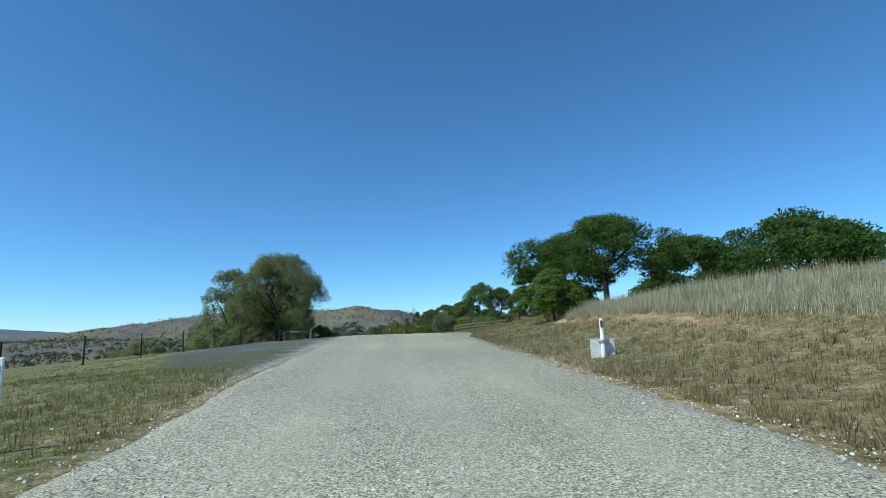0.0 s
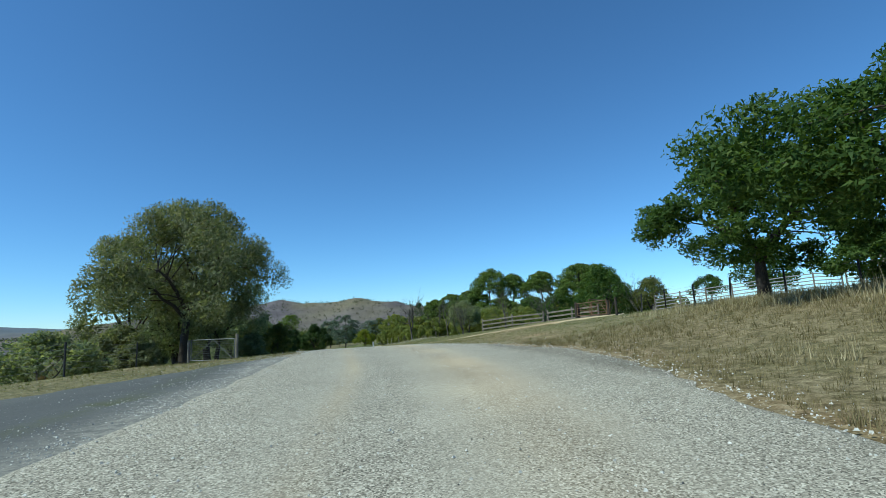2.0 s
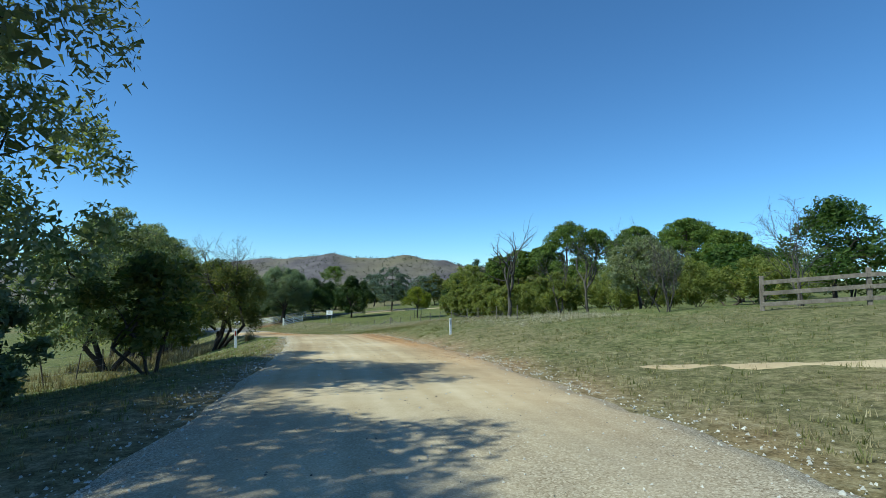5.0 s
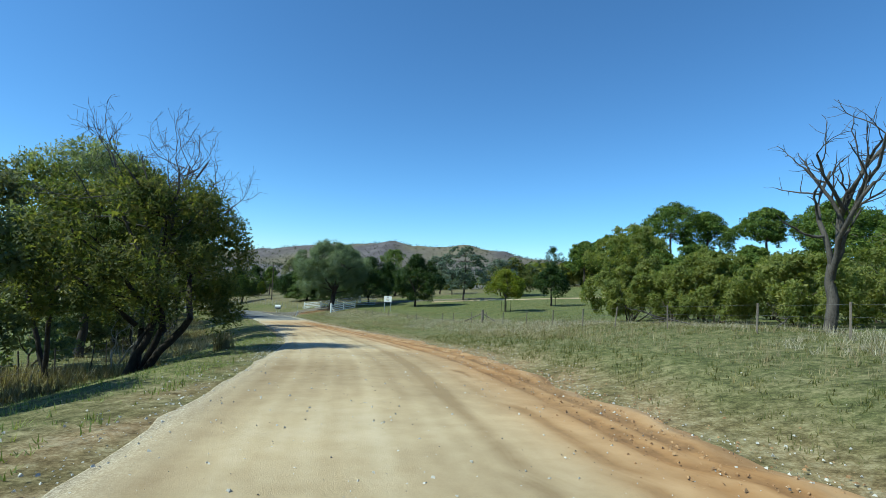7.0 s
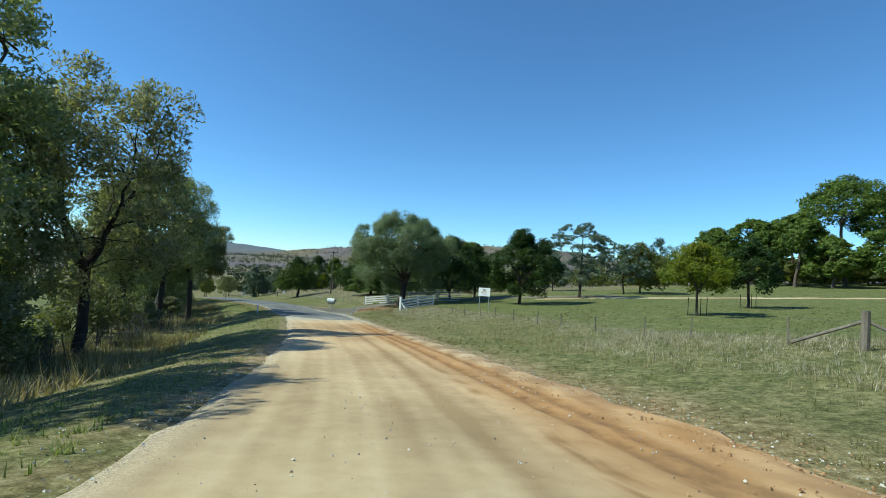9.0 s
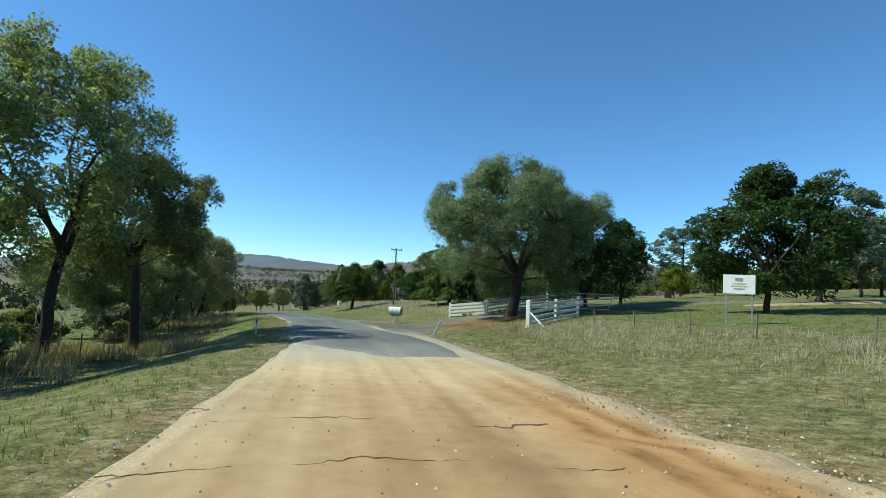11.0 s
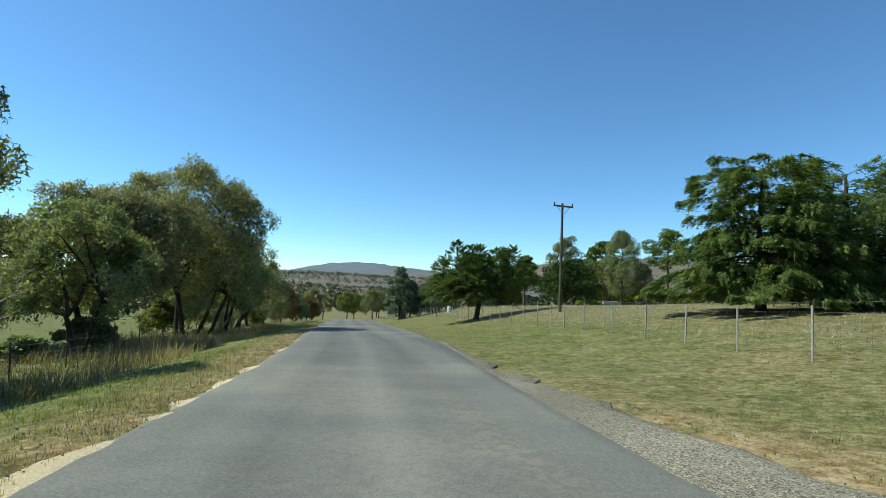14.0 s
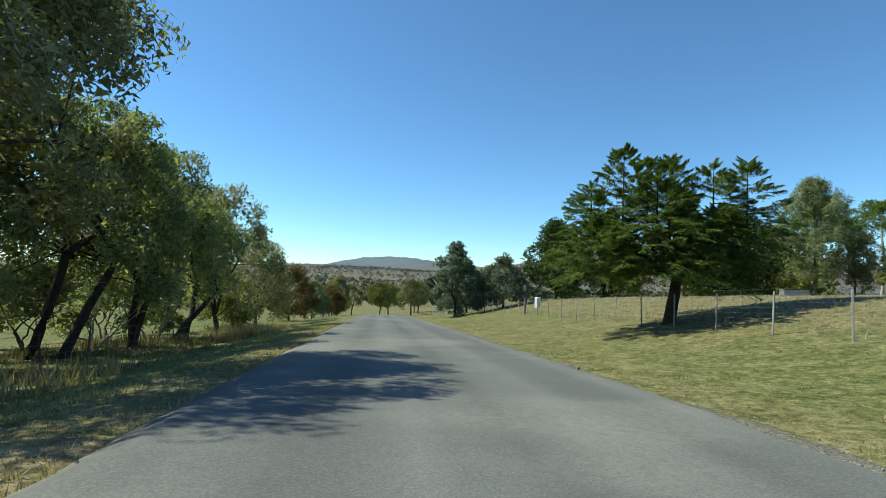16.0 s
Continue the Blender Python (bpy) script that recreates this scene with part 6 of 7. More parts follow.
net = fence("netting_fence", "netting fence on pale steel posts beside the sealed road", [p(q, netting_line(q)) for q in np.arange(155.8, 246, 2.2)], PALE_POST, (0.12, 0.27, 0.42, 0.57, 0.72, 0.87, 1.02, 1.22), lean=0.015, seed=6, r=0.0025)
stay = []
for s in np.arange(156, 205, 0.32):
    x, y = p(s, netting_line(s))
    z = ground_at(x, y)
    stay.append(([(x, y, z + 0.12), (x, y, z + 0.57), (x, y, z + 1.02)], [0.0016] * 3))
v, f = tubes(stay, 3)
part("netting", mesh("netting", v, f), WIRE, net)
for s in (211.9, 225.9, 239.9):
    x, y = p(s, netting_line(s) + 0.14)
    part("timber_post", rod((x, y, ground_at(x, y) - 0.1), (x, y, ground_at(x, y) + 1.25), 0.07, 0.06, 8), WEATHERED, net)


def strainer(x, y, label, material=WEATHERED, reach=1.3):
    t = thing("strainer_post", x, y, label, "fence post", turn=radians(160))
    part("post", rod((0, 0, -0.2), (0, 0, 0.85), 0.09, 0.08, 9), material, t)
    for way in (-1, 1):
        part("stay", rod((way * reach, 0, 0.0), (way * 0.07, 0, 0.6), 0.04, 0.035, 7), material, t)


strainer(*p(104.6, 10.9), "weathered timber strainer post with two leaning stays")
t = thing("fence_stay", -52.5, 146.5, "thin white stay leaning against the end of a rail fence", "fence stay")
part("stay", rod((0, 0, -0.05), (0.86, -1.08, 0.66), 0.04, 0.035, 7), GREY_PAINT, t)


def rail_fence(name, label, a, b, rails, height, board, material, spacing=2.4, posts=(0.13, 0.13), group="", post_material=None, z_a=None, z_b=None, cap=False):
    """Posts with boards nailed across, following the land."""
    a, b = np.array(a, float), np.array(b, float)
    f = thing(name, a[0], a[1], label, "fence", group, z=0.0)
    f.matrix_basis = Matrix.Identity(4)
    n = max(1, round(np.linalg.norm(b - a) / spacing))
    pts = [a + (b - a) * k / n for k in range(n + 1)]
    zs = [ground_at(*q) for q in pts]
    side = np.array([(b - a)[1], -(b - a)[0]]) / np.linalg.norm(b - a) * (posts[1] / 2 + board[1] / 2 + 0.003)
    turn = math.atan2(b[1] - a[1], b[0] - a[0])
    for q, z in zip(pts, zs):
        m = Matrix.LocRotScale((q[0], q[1], z), Euler((0, 0, turn)), None)
        part("post", box(posts[0], posts[1], height + 0.35, (0, 0, height / 2 - 0.12), 0.012), post_material or material, f, place=m)
    for k in range(n):
        for i in range(rails):
            h = height * (i + 0.62) / (rails + 0.1)
            c, e = pts[k] + side, pts[k + 1] + side
            ax = (e - c) / np.linalg.norm(e - c) * 0.004
            part("rail", plank((c[0] + ax[0], c[1] + ax[1], zs[k] + h), (e[0] - ax[0], e[1] - ax[1], zs[k + 1] + h), board[0], board[1]), material, f)
    return f


def metal_gate(label, a, b, height, bars, material=GALVANISED, brace=True, z=None, lean=0.0, bar_r=0.018, group=""):
    """A pipe frame with level bars and a slanting brace."""
    a, b = np.array(a, float), np.array(b, float)
    g = thing("metal_gate", a[0], a[1], label, "gate", group, z=(ground_at(*((a + b) / 2)) if z is None else z), turn=math.atan2(b[1] - a[1], b[0] - a[0]))
    w = float(np.linalg.norm(b - a))
    lo = 0.15
    for q, r in (((0, 0, lo), (lean, 0, height)), ((w, 0, lo), (w + lean, 0, height)), ((0, 0, lo), (w, 0, lo)), ((lean, 0, height), (w + lean, 0, height))):
        part("frame_pipe", rod(q, r, 0.024, sides=8), material, g)
    for k in range(1, bars):
        h = lo + (height - lo) * k / bars
        u = lean * k / bars
        part("bar", rod((0.02 + u, 0, h), (w - 0.02 + u, 0, h), bar_r, sides=6), material, g)
    if brace:
        part("brace", rod((0.03, 0.03, lo), (w * 0.5, 0.03, height), 0.016, sides=6), material, g)
        part("brace", rod((w - 0.03, 0.03, lo), (w * 0.5, 0.03, height), 0.016, sides=6), material, g)
    return g


# farm gate under the gums
metal_gate("wide wire-filled metal farm gate, closed, on rough grass", (-17.75, 48.15), (-15.2, 47.3), 1.2, 9, WIRE, bar_r=0.005)
for x, y in ((-17.9, 48.2), (-15.06, 47.25)):
    t = thing("gate_post", x, y, "thick weathered timber gate post", "gate post", "farm gate posts")
    part("post", rod((0, 0, -0.2), (0, 0, 1.3), 0.075, 0.07, 9), WEATHERED, t)

# stock yards on the rise
rail_fence("timber_fence", "weathered grey timber fence with three rails", (-0.2, 69.6), (5.2, 67.4), 3, 1.15, (0.14, 0.04), WEATHERED, 2.7)
rail_fence("timber_fence", "weathered grey timber fence behind bare shrubs", (5.6, 67.2), (9.0, 63.4), 3, 1.15, (0.14, 0.04), WEATHERED, 2.4)
rail_fence("timber_fence", "dark weathered close-boarded timber panel", (6.7, 61.2), (5.45, 57.8), 4, 1.1, (0.2, 0.04), DARK_BARK, 1.2)
metal_gate("metal farm gate with slanting braces", (5.5, 57.6), (5.76, 55.3), 1.02, 5, RUST, bar_r=0.01)
metal_gate("metal farm gate with slanting braces", (5.78, 55.2), (6.0, 52.95), 1.02, 5, RUST, bar_r=0.01)
metal_gate("inner metal gate of the stock yard", (9.5, 62.0), (6.2, 57.0), 1.3, 5, RUST)
for x, y, h in ((6.04, 52.8, 1.0), (5.46, 57.75, 1.05), (5.57, 50.2, 1.05)):
    t = thing("gate_post", x, y, "dark heavy timber yard post", "gate post", "yard posts")
    part("post", rod((0, 0, -0.2), (0, 0, h), 0.075, 0.07, 9), DARK_BARK, t)
t = thing("post_stay", 5.62, 50.3, "slanting dark steel stay of the yard gate post", "fence post", turn=radians(81))
part("stay", rod((0.05, 0, 0.95), (2.4, 0, 0.06), 0.03, sides=7), BLACK_STEEL, t)


def pipe_fence(label, pts, height, rails):
    f = thing("pipe_fence", *pts[0], label, "fence", "stock yard fences", z=0.0)
    f.matrix_basis = Matrix.Identity(4)
    zs = [ground_at(*q) for q in pts]
    for q, z in zip(pts, zs):
        part("post", rod((q[0], q[1], z - 0.2), (q[0], q[1], z + height + 0.12), 0.06, sides=8), WEATHERED, f)
    for k in range(len(pts) - 1):
        for i in range(rails):
            h = height * (i + 1) / rails
            part("rail", rod((*pts[k], zs[k] + h), (*pts[k + 1], zs[k + 1] + h), 0.042, sides=6), PALE_STEEL, f)


pipe_fence("grey pipe rail fence of the stock yard", run((14.9, 65.5), (29.5, 62.2), 2.1), 1.45, 5)
pipe_fence("grey pipe rail fence across the yard", run((29.7, 62.0), (34.0, 50.0), 2.6), 1.5, 5)
t = thing("loading_ramp", 24.0, 52.0, "weathered timber stock loading ramp with side rails", "loading ramp", turn=radians(15))
part("deck", box(3.6, 1.1, 0.14, (0, 0, 0.75), 0.01, Matrix.Rotation(radians(-16), 4, "Y")), WEATHERED, t)
for k in (-1.6, -0.5, 0.6, 1.7):
    for q in (-0.6, 0.6):
        part("post", box(0.11, 0.11, 2.5, (k, q, 1.1), 0.01), WEATHERED, t)
for q in (-0.68, 0.68):
    for h in (1.2, 1.55, 1.9):
        part("rail", plank((-1.8, q, h - 0.4), (1.8, q, h + 0.55), 0.13, 0.035), WEATHERED, t)


# white entrance by the driveway
def white_panel(label, a, b, spacing, rails=4, height=1.22, material=WHITE_PAINT):
    return rail_fence("white_fence", label, a, b, rails, height, (0.14, 0.035), material, spacing, (0.12, 0.12), "white entrance fence")


white_panel("white painted timber fence with four rails by the driveway", (-51.57, 145.3), (-48.97, 145.64), 2.7, 4, 1.02)
white_panel("white painted timber fence leading back to the gate", (-48.84, 145.8), (-45.6, 150.6), 2.7, 4, 1.05)
white_panel("white painted timber wing fence beside the entrance", (-43.0, 136.0), (-41.6, 141.2), 2.7, 4, 1.1, GREY_PAINT)
t = thing("entrance_post", -43.05, 135.85, "stout white square entrance post with a white stay", "gate post")
part("post", box(0.2, 0.2, 1.45, (0, 0, 0.6), 0.02), WHITE_PAINT, t)
part("stay", rod((1.0, -0.5, 0.0), (0.08, -0.04, 0.75), 0.04, sides=7), WHITE_PAINT, t)
metal_gate("open white leaning farm gate", (-45.5, 150.9), (-43.2, 152.6), 1.15, 3, GREY_PAINT, False, lean=-0.35, bar_r=0.035, group="entrance gates")
metal_gate("open white leaning farm gate", (-42.9, 145.3), (-40.6, 147.2), 1.15, 3, GREY_PAINT, False, lean=0.35, bar_r=0.035, group="entrance gates")
t = thing("gate_post", -44.7, 151.6, "stout pale blue-grey gate post", "gate post")
part("post", box(0.34, 0.34, 1.2, (0, 0, 0.5), 0.03), GREY_PAINT, t)


def strap_plant(x, y, size, seed):
    """A clump of arching strap leaves."""
    rng = np.random.default_rng(seed)
    t = thing("strap_leaf_plant", x, y, "clump of green strap leaves before a white fence", "plant", "plants along the white fence")
    vs, fs = [], []
    for k in range(26):
        a, lean = rng.uniform(0, 6.28), rng.uniform(0.15, 0.9)
        h, w = size * rng.uniform(0.6, 1.1), 0.018 * rng.uniform(0.8, 1.3)
        b = len(vs)
        for u in (0.0, 0.35, 0.7, 1.0):
            r = 0.04 + lean * h * u ** 1.6 * 0.8
            z = h * (u - 0.45 * lean * u ** 2.5)
            ww = w * (1 - 0.9 * u ** 3)
            for q in (-1, 1):
                vs.append((r * math.cos(a) - q * ww * math.sin(a), r * math.sin(a) + q * ww * math.cos(a), z - 0.02))
        fs += [(b + i, b + i + 1, b + i + 3, b + i + 2) for i in (0, 2, 4)]
    part("leaves", mesh("leaves", vs, fs, True), LIME, t)


for k, (u, size) in enumerate(((0.42, 0.42), (0.49, 0.36), (0.60, 0.4))):
    strap_plant(-51.57 + 2.62 * u + 0.1, 145.3 + 0.34 * u - 0.3, size, 900 + k)
for k, (u, size) in enumerate(((0.05, 0.4), (0.16, 0.5), (0.26, 0.42))):
    strap_plant(-48.8 + 3.2 * u + 0.25, 145.8 + 4.8 * u - 0.25, size, 910 + k)

# drum mailbox on a stand
t = thing("mailbox", -54.0, 141.55, "white steel drum laid on a stand as a mailbox", "mailbox", turn=radians(12))
for x in (-0.17, 0.17):
    part("leg", box(0.05, 0.035, 0.72, (x, 0, 0.2), 0.004), GREY_PAINT, t)
part("cradle", box(0.72, 0.36, 0.04, (0, 0, 0.56), 0.005), DRUM_GREY, t)
drum = bmesh.new()
prof = [(-0.44, 0.0), (-0.44, 0.26), (-0.43, 0.285), (-0.415, 0.285), (-0.405, 0.272), (-0.155, 0.272), (-0.145, 0.288), (-0.13, 0.288), (-0.12, 0.272), (0.12, 0.272), (0.13, 0.288), (0.145, 0.288), (0.155, 0.272), (0.405, 0.272), (0.415, 0.285), (0.43, 0.285), (0.435, 0.262)]
rings = []
for x, r in prof[1:]:
    rings.append([drum.verts.new((x, r * math.cos(k * math.pi / 14), 0.865 + r * math.sin(k * math.pi / 14))) for k in range(28)])
for a, b in zip(rings, rings[1:]):
    for k in range(28):
        drum.faces.new((a[k], a[(k + 1) % 28], b[(k + 1) % 28], b[k]))
drum.faces.new(rings[0][::-1])
drum_part = part("drum", drum, DRUM_WHITE, t)
part("end_plate", rod((0.40, 0, 0.865), (0.428, 0, 0.865), 0.262, sides=28), DRUM_GREY, drum_part, "dark grey end plate")
part("slot_flap", box(0.006, 0.3, 0.16, (-0.446, 0, 0.9), 0.002), DRUM_GREY, drum_part)


# guide posts
def guide_post(x, y, label, tilt=0.0, turn=0.0, red=RED, height=0.78):
    g = thing("guide_post", x, y, label, "guide post", "roadside guide posts")
    m = Matrix.Rotation(turn, 4, "Z") @ Matrix.Rotation(tilt, 4, "Y")
    body = part("post", box(0.105, 0.028, height + 0.25, (0, 0, height / 2 - 0.125), 0.008, m), WHITE_PAINT, g)
    part("reflector", box(0.05, 0.006, 0.2, (0, -0.0185, height - 0.17), 0.002, m), red, body, "small upright reflector")
    return g


guide_post(*p(74.0, 4.92), "white roadside guide post with a small reflector", turn=facing(74), tilt=-0.03, red=GALVANISED, height=0.68)
guide_post(*p(76.2, -3.75), "white roadside guide post with a dark red reflector", turn=facing(74), tilt=-0.04)
guide_post(*p(144.0, -3.4), "grey-white guide post with a dark reflector on a shaded verge", turn=facing(144), red=BROWN_REFLECTOR)
guide_post(*p(143.3, 4.9), "white guide post leaning far over in long grass", turn=facing(143), tilt=0.42, red=GALVANISED)
guide_post(*p(5.5, -3.93), "white guide post with a red band in the grass", turn=facing(4), red=RED, height=0.92)

# culvert board with a guide post behind it
x, y = p(12.0, 5.22)
t = thing("culvert_marker", x, y, "white culvert plate with a guide post held before it", "culvert marker", z=ground_at(x, y) - 0.12, turn=facing(12.0) - 0.2)
plate = part("plate", box(0.58, 0.035, 0.56, (0, 0.06, 0.27), 0.008), CONCRETE, t)
part("rim", box(0.6, 0.05, 0.02, (0, 0.06, 0.555), 0.004), CONCRETE, plate)
marker = part("post", rod((0.0, -0.02, -0.1), (0.0, -0.02, 1.06), 0.055, 0.05, 12), WHITE_PAINT, t)
part("reflector", box(0.05, 0.012, 0.17, (-0.012, -0.069, 0.92), 0.002), BROWN_REFLECTOR, marker, "small dark reflector")
part("bracket", rod((0, -0.01, 0.5), (0, -0.01, 0.55), 0.11, 0.13, 16), CONCRETE, t)

# sign board in the paddock
t = thing("property_sign", -34.3, 133.4, "white property sign board on two grey legs", "sign", turn=radians(-5))
for x in (-0.42, 0.42):
    part("leg", box(0.06, 0.06, 2.0, (x, 0.05, 0.85), 0.005), GALVANISED, t)
board = part("board", box(1.05, 0.03, 0.72, (0, 0, 1.5), 0.006), WHITE_PAINT, t)
part("lettering_bar", box(0.26, 0.004, 0.13, (0, -0.019, 1.68)), GREY_TEXT, board)
part("lettering_bar", box(0.44, 0.004, 0.05, (0, -0.019, 1.53)), GOLD_TEXT, board)
part("lettering_bar", box(0.52, 0.004, 0.05, (0, -0.019, 1.43)), GOLD_TEXT, board)
part("lettering_bar", box(0.36, 0.004, 0.04, (0, -0.019, 1.33)), GREY_TEXT, board)

# stakes about young trees
for cx, cy in ((-18.8, 126.8), (-13.6, 136.8)):
    for dx, dy in ((0.55, 0.1), (-0.5, 0.3), (0.1, -0.5)):
        t = thing("tree_stake", cx + dx, cy + dy, "thin dark timber stake beside a young tree", "stake", "tree stakes")
        part("stake", box(0.04, 0.04, 1.25, (0, 0, 0.5), 0.004), BLACK_STEEL, t)


# power pole with cross-arm
def power_pole(x, y, height, label, turn):
    t = thing("power_pole", x, y, label, "power pole", "power poles", turn=turn)
    part("pole", rod((0, 0, -0.3), (0, 0, height), 0.125, 0.085, 10), BROWN_BARK, t)
    arm = part("cross_arm", box(1.7, 0.1, 0.12, (0, -0.12, height - 0.22), 0.01), WEATHERED, t)
    for q in (-0.55, 0.55):
        part("arm_brace", rod((q, -0.12, height - 0.26), (0, -0.11, height - 0.85), 0.018, sides=6), GALVANISED, t)
    for q in (-0.78, 0.78):
        part("insulator", rod((q, -0.12, height - 0.16), (q, -0.12, height + 0.04), 0.05, 0.035, 10), BROWN_REFLECTOR, arm, "dark brown insulator")
    return t


power_pole(-72.5, 172.4, 7.9, "timber power pole with a short cross-arm", radians(58))
power_pole(*p(262, -9), 7.5, "far timber power pole among roadside trees", radians(40))

# white gate, trough and tank beyond the fence
metal_gate("white metal gate at the far end of the fence", p(243, 7.2), p(243.5, 10.8), 1.3, 5, WHITE_PAINT, False, bar_r=0.03)
for x, y, label in ((-95.5, 190.5, "small white box beyond the fence"),):
    t = thing("white_box", x, y, label, "box")
    part("body", box(0.34, 0.4, 0.9, (0, 0, 0.42), 0.03), WHITE_PAINT, t)
t = thing("farm_shed", *p(182, -72), "long low white farm shed beyond the field", "shed", turn=radians(30))
part("wall", box(14, 6, 2.6, (0, 0, 1.2), 0.05), GREY_PAINT, t)
roof = bmesh.new()
rv = [roof.verts.new(c) for c in ((-7.3, -3.4, 2.5), (7.3, -3.4, 2.5), (7.3, 0, 3.7), (-7.3, 0, 3.7), (-7.3, 3.4, 2.5), (7.3, 3.4, 2.5))]
for q in ((0, 1, 2, 3), (3, 2, 5, 4), (0, 3, 4), (1, 5, 2), (0, 4, 5, 1)):
    roof.faces.new([rv[k] for k in q])
part("roof", roof, WHITE_PAINT, t)


# ---- grass, stones and litter: nobody could count them ----
def tufts(name, label, count, s_range, side, d_range, height, foliage, seed, blades_each=7, width=0.012, splay=0.35, thin=None, lump=0.0):
    rng = np.random.default_rng(seed)
    count, width = int(0.75 * count), 1.2 * width
    s = rng.uniform(*s_range, count)
    le, ri = edges(s)
    out = d_range[0] + (d_range[1] - d_range[0]) * rng.uniform(0, 1, count) ** 1.35
    d = np.where(side > 0, ri + out, le - out) if side else rng.uniform(*d_range, count)
    x, y = at_road(s, d)
    w = waves(x * 4, y * 4) * 0.6 + waves(x * 11, y * 11) * 0.4
    keep = rng.uniform(size=count) < (0.85 + 0.35 * w)
    if thin is not None:
        keep &= thin(s, d, x, y)
    x, y, w, s, d = x[keep], y[keep], w[keep], s[keep], d[keep]
    z = ground(x, y)
    n, k = len(x), blades_each
    h = height * rng.uniform(0.45, 1.25, n) * (1 + lump * w)
    ang = rng.uniform(0, 2 * np.pi, (n, k))
    lean = splay * rng.uniform(0.2, 2.2, (n, k))
    bh = h[:, None] * rng.uniform(0.55, 1.15, (n, k))
    rx, ry = np.cos(ang), np.sin(ang)
    spread = 0.05 + 0.22 * h[:, None]
    bx, by = x[:, None] + rng.normal(0, 1, (n, k)) * spread * 0.5, y[:, None] + rng.normal(0, 1, (n, k)) * spread * 0.5
    tip = np.stack([bx + rx * lean * bh, by + ry * lean * bh, z[:, None] + bh * np.cos(np.minimum(lean, 1.2))], -1)
    wx, wy = -ry * width * (1 + h[:, None]), rx * width * (1 + h[:, None])
    zb = np.repeat((z - 0.03)[:, None], k, 1)
    tri = np.stack([np.stack([bx - wx, by - wy, zb], -1), np.stack([bx + wx, by + wy, zb], -1), tip], 2)
    tagged(part(name, fast_mesh(name, tri.reshape(-1, 3), 3), foliage), label, "grass", kind="stuff")


def off_drive(s, d, x, y):
    near = np.ones(len(x), bool)
    for a, b in zip(DRIVE, DRIVE[1:]):
        a, b = np.array([float(v) for v in a]), np.array([float(v) for v in b])
        u = np.clip(((x - a[0]) * (b - a)[0] + (y - a[1]) * (b - a)[1]) / ((b - a) @ (b - a)), 0, 1)
        near &= np.hypot(x - a[0] - u * (b - a)[0], y - a[1] - u * (b - a)[1]) > 2.1
    near &= ((s - 148.4) / 1.7) ** 2 + ((d - 9.2) / 2.8) ** 2 > 0.6 + 0.5 * waves(x * 9, y * 9)
    return near & ~((s > 143.5) & (s < 155) & (d > 0) & (d < 6.2))


def off_apron(s, d, x, y):
    inside = (s > 17) & (s < 41) & (d > np.interp(s, [12.5, 16, 22, 28, 33, 36, 39, 41], [-4.2, -7.2, -9.6, -10.2, -9.0, -7.2, -4.6, -3.2]))
    return ~inside


tufts("bank_grass", "tall dry straw-coloured grass on the bank", 12000, (-2, 44), 1, (0.9, 15), 0.34, STRAW_BLADES, 301, 8, 0.006, 0.4, lambda s, d, x, y: (d > np.where(s < 29, cut_line(s) + 0.4, 6.0)) & (d < 20) & (bank_cut(s, d) < 0.35) & ((s < 31) | (d > 11)), 0.5)
tufts("bank_grass", "brownish dry grass on the lower bank", 19000, (-2, 40), 1, (0.25, 11), 0.17, BROWN_BLADES, 302, 8, 0.005, 0.45, lambda s, d, x, y: (s < 13) | (s > 27) | (np.abs(d - cut_line(s) - 0.05) > 0.32 + 0.3 * waves(x * 9, y * 9)), 0.4)
tufts("bank_straw", "dense tall pale straw above the cut in the bank", 6500, (2, 29), 0, (9.2, 12.6), 0.5, PALE_BLADES, 335, 9, 0.0055, 0.3, lambda s, d, x, y: d > cut_line(s) + 0.45, 0.6)
tufts("bank_grass", "pale seeding grass along the top of the bank", 3500, (0, 34), 0, (12.0, 17), 0.5, STRAW_BLADES, 303, 8, 0.006, 0.28, None, 0.6)
tufts("verge_grass", "green and brown grass on the left verge", 9500, (-2, 15), -1, (0.3, 12), 0.10, BROWN_BLADES, 304, 8, 0.005, 0.5, off_apron, 0.4)
tufts("verge_grass", "short dull grass by the farm gate", 9000, (13, 74), -1, (0.5, 14), 0.08, GREEN_BLADES, 305, 6, 0.008, 0.5, off_apron, 0.4)
tufts("apron_grass", "thin short grass creeping over the worn apron", 7000, (13, 40), 0, (-9.5, -3.4), 0.05, GREEN_BLADES, 330, 5, 0.006, 0.9, lambda s, d, x, y: (waves(x * 5, y * 5) + 0.5 * waves(x * 15, y * 15) > 0.05 + 0.045 * (s - 22)) | ((np.abs(d + 4.6) < 0.6) & (waves(x * 13, y * 13) > 0)), 0.3)
tufts("verge_grass", "short green grass below the stock yards", 11000, (38, 100), 1, (0.5, 13), 0.09, GREEN_BLADES, 306, 6, 0.007, 0.5, None, 0.4)
tufts("verge_grass", "mixed green and straw grass on the right verge", 13500, (76, 143), 1, (0.4, 9), 0.09, GREEN_BLADES, 307, 6, 0.0065, 0.5, off_drive, 0.4)
tufts("fence_grass", "tall dry grass along the paddock fence", 9000, (72, 141), 0, (7.4, 12.6), 0.27, PALE_BLADES, 308, 9, 0.0045, 0.75, lambda s, d, x, y: waves(x * 3, y * 3) > -0.35, 0.6)
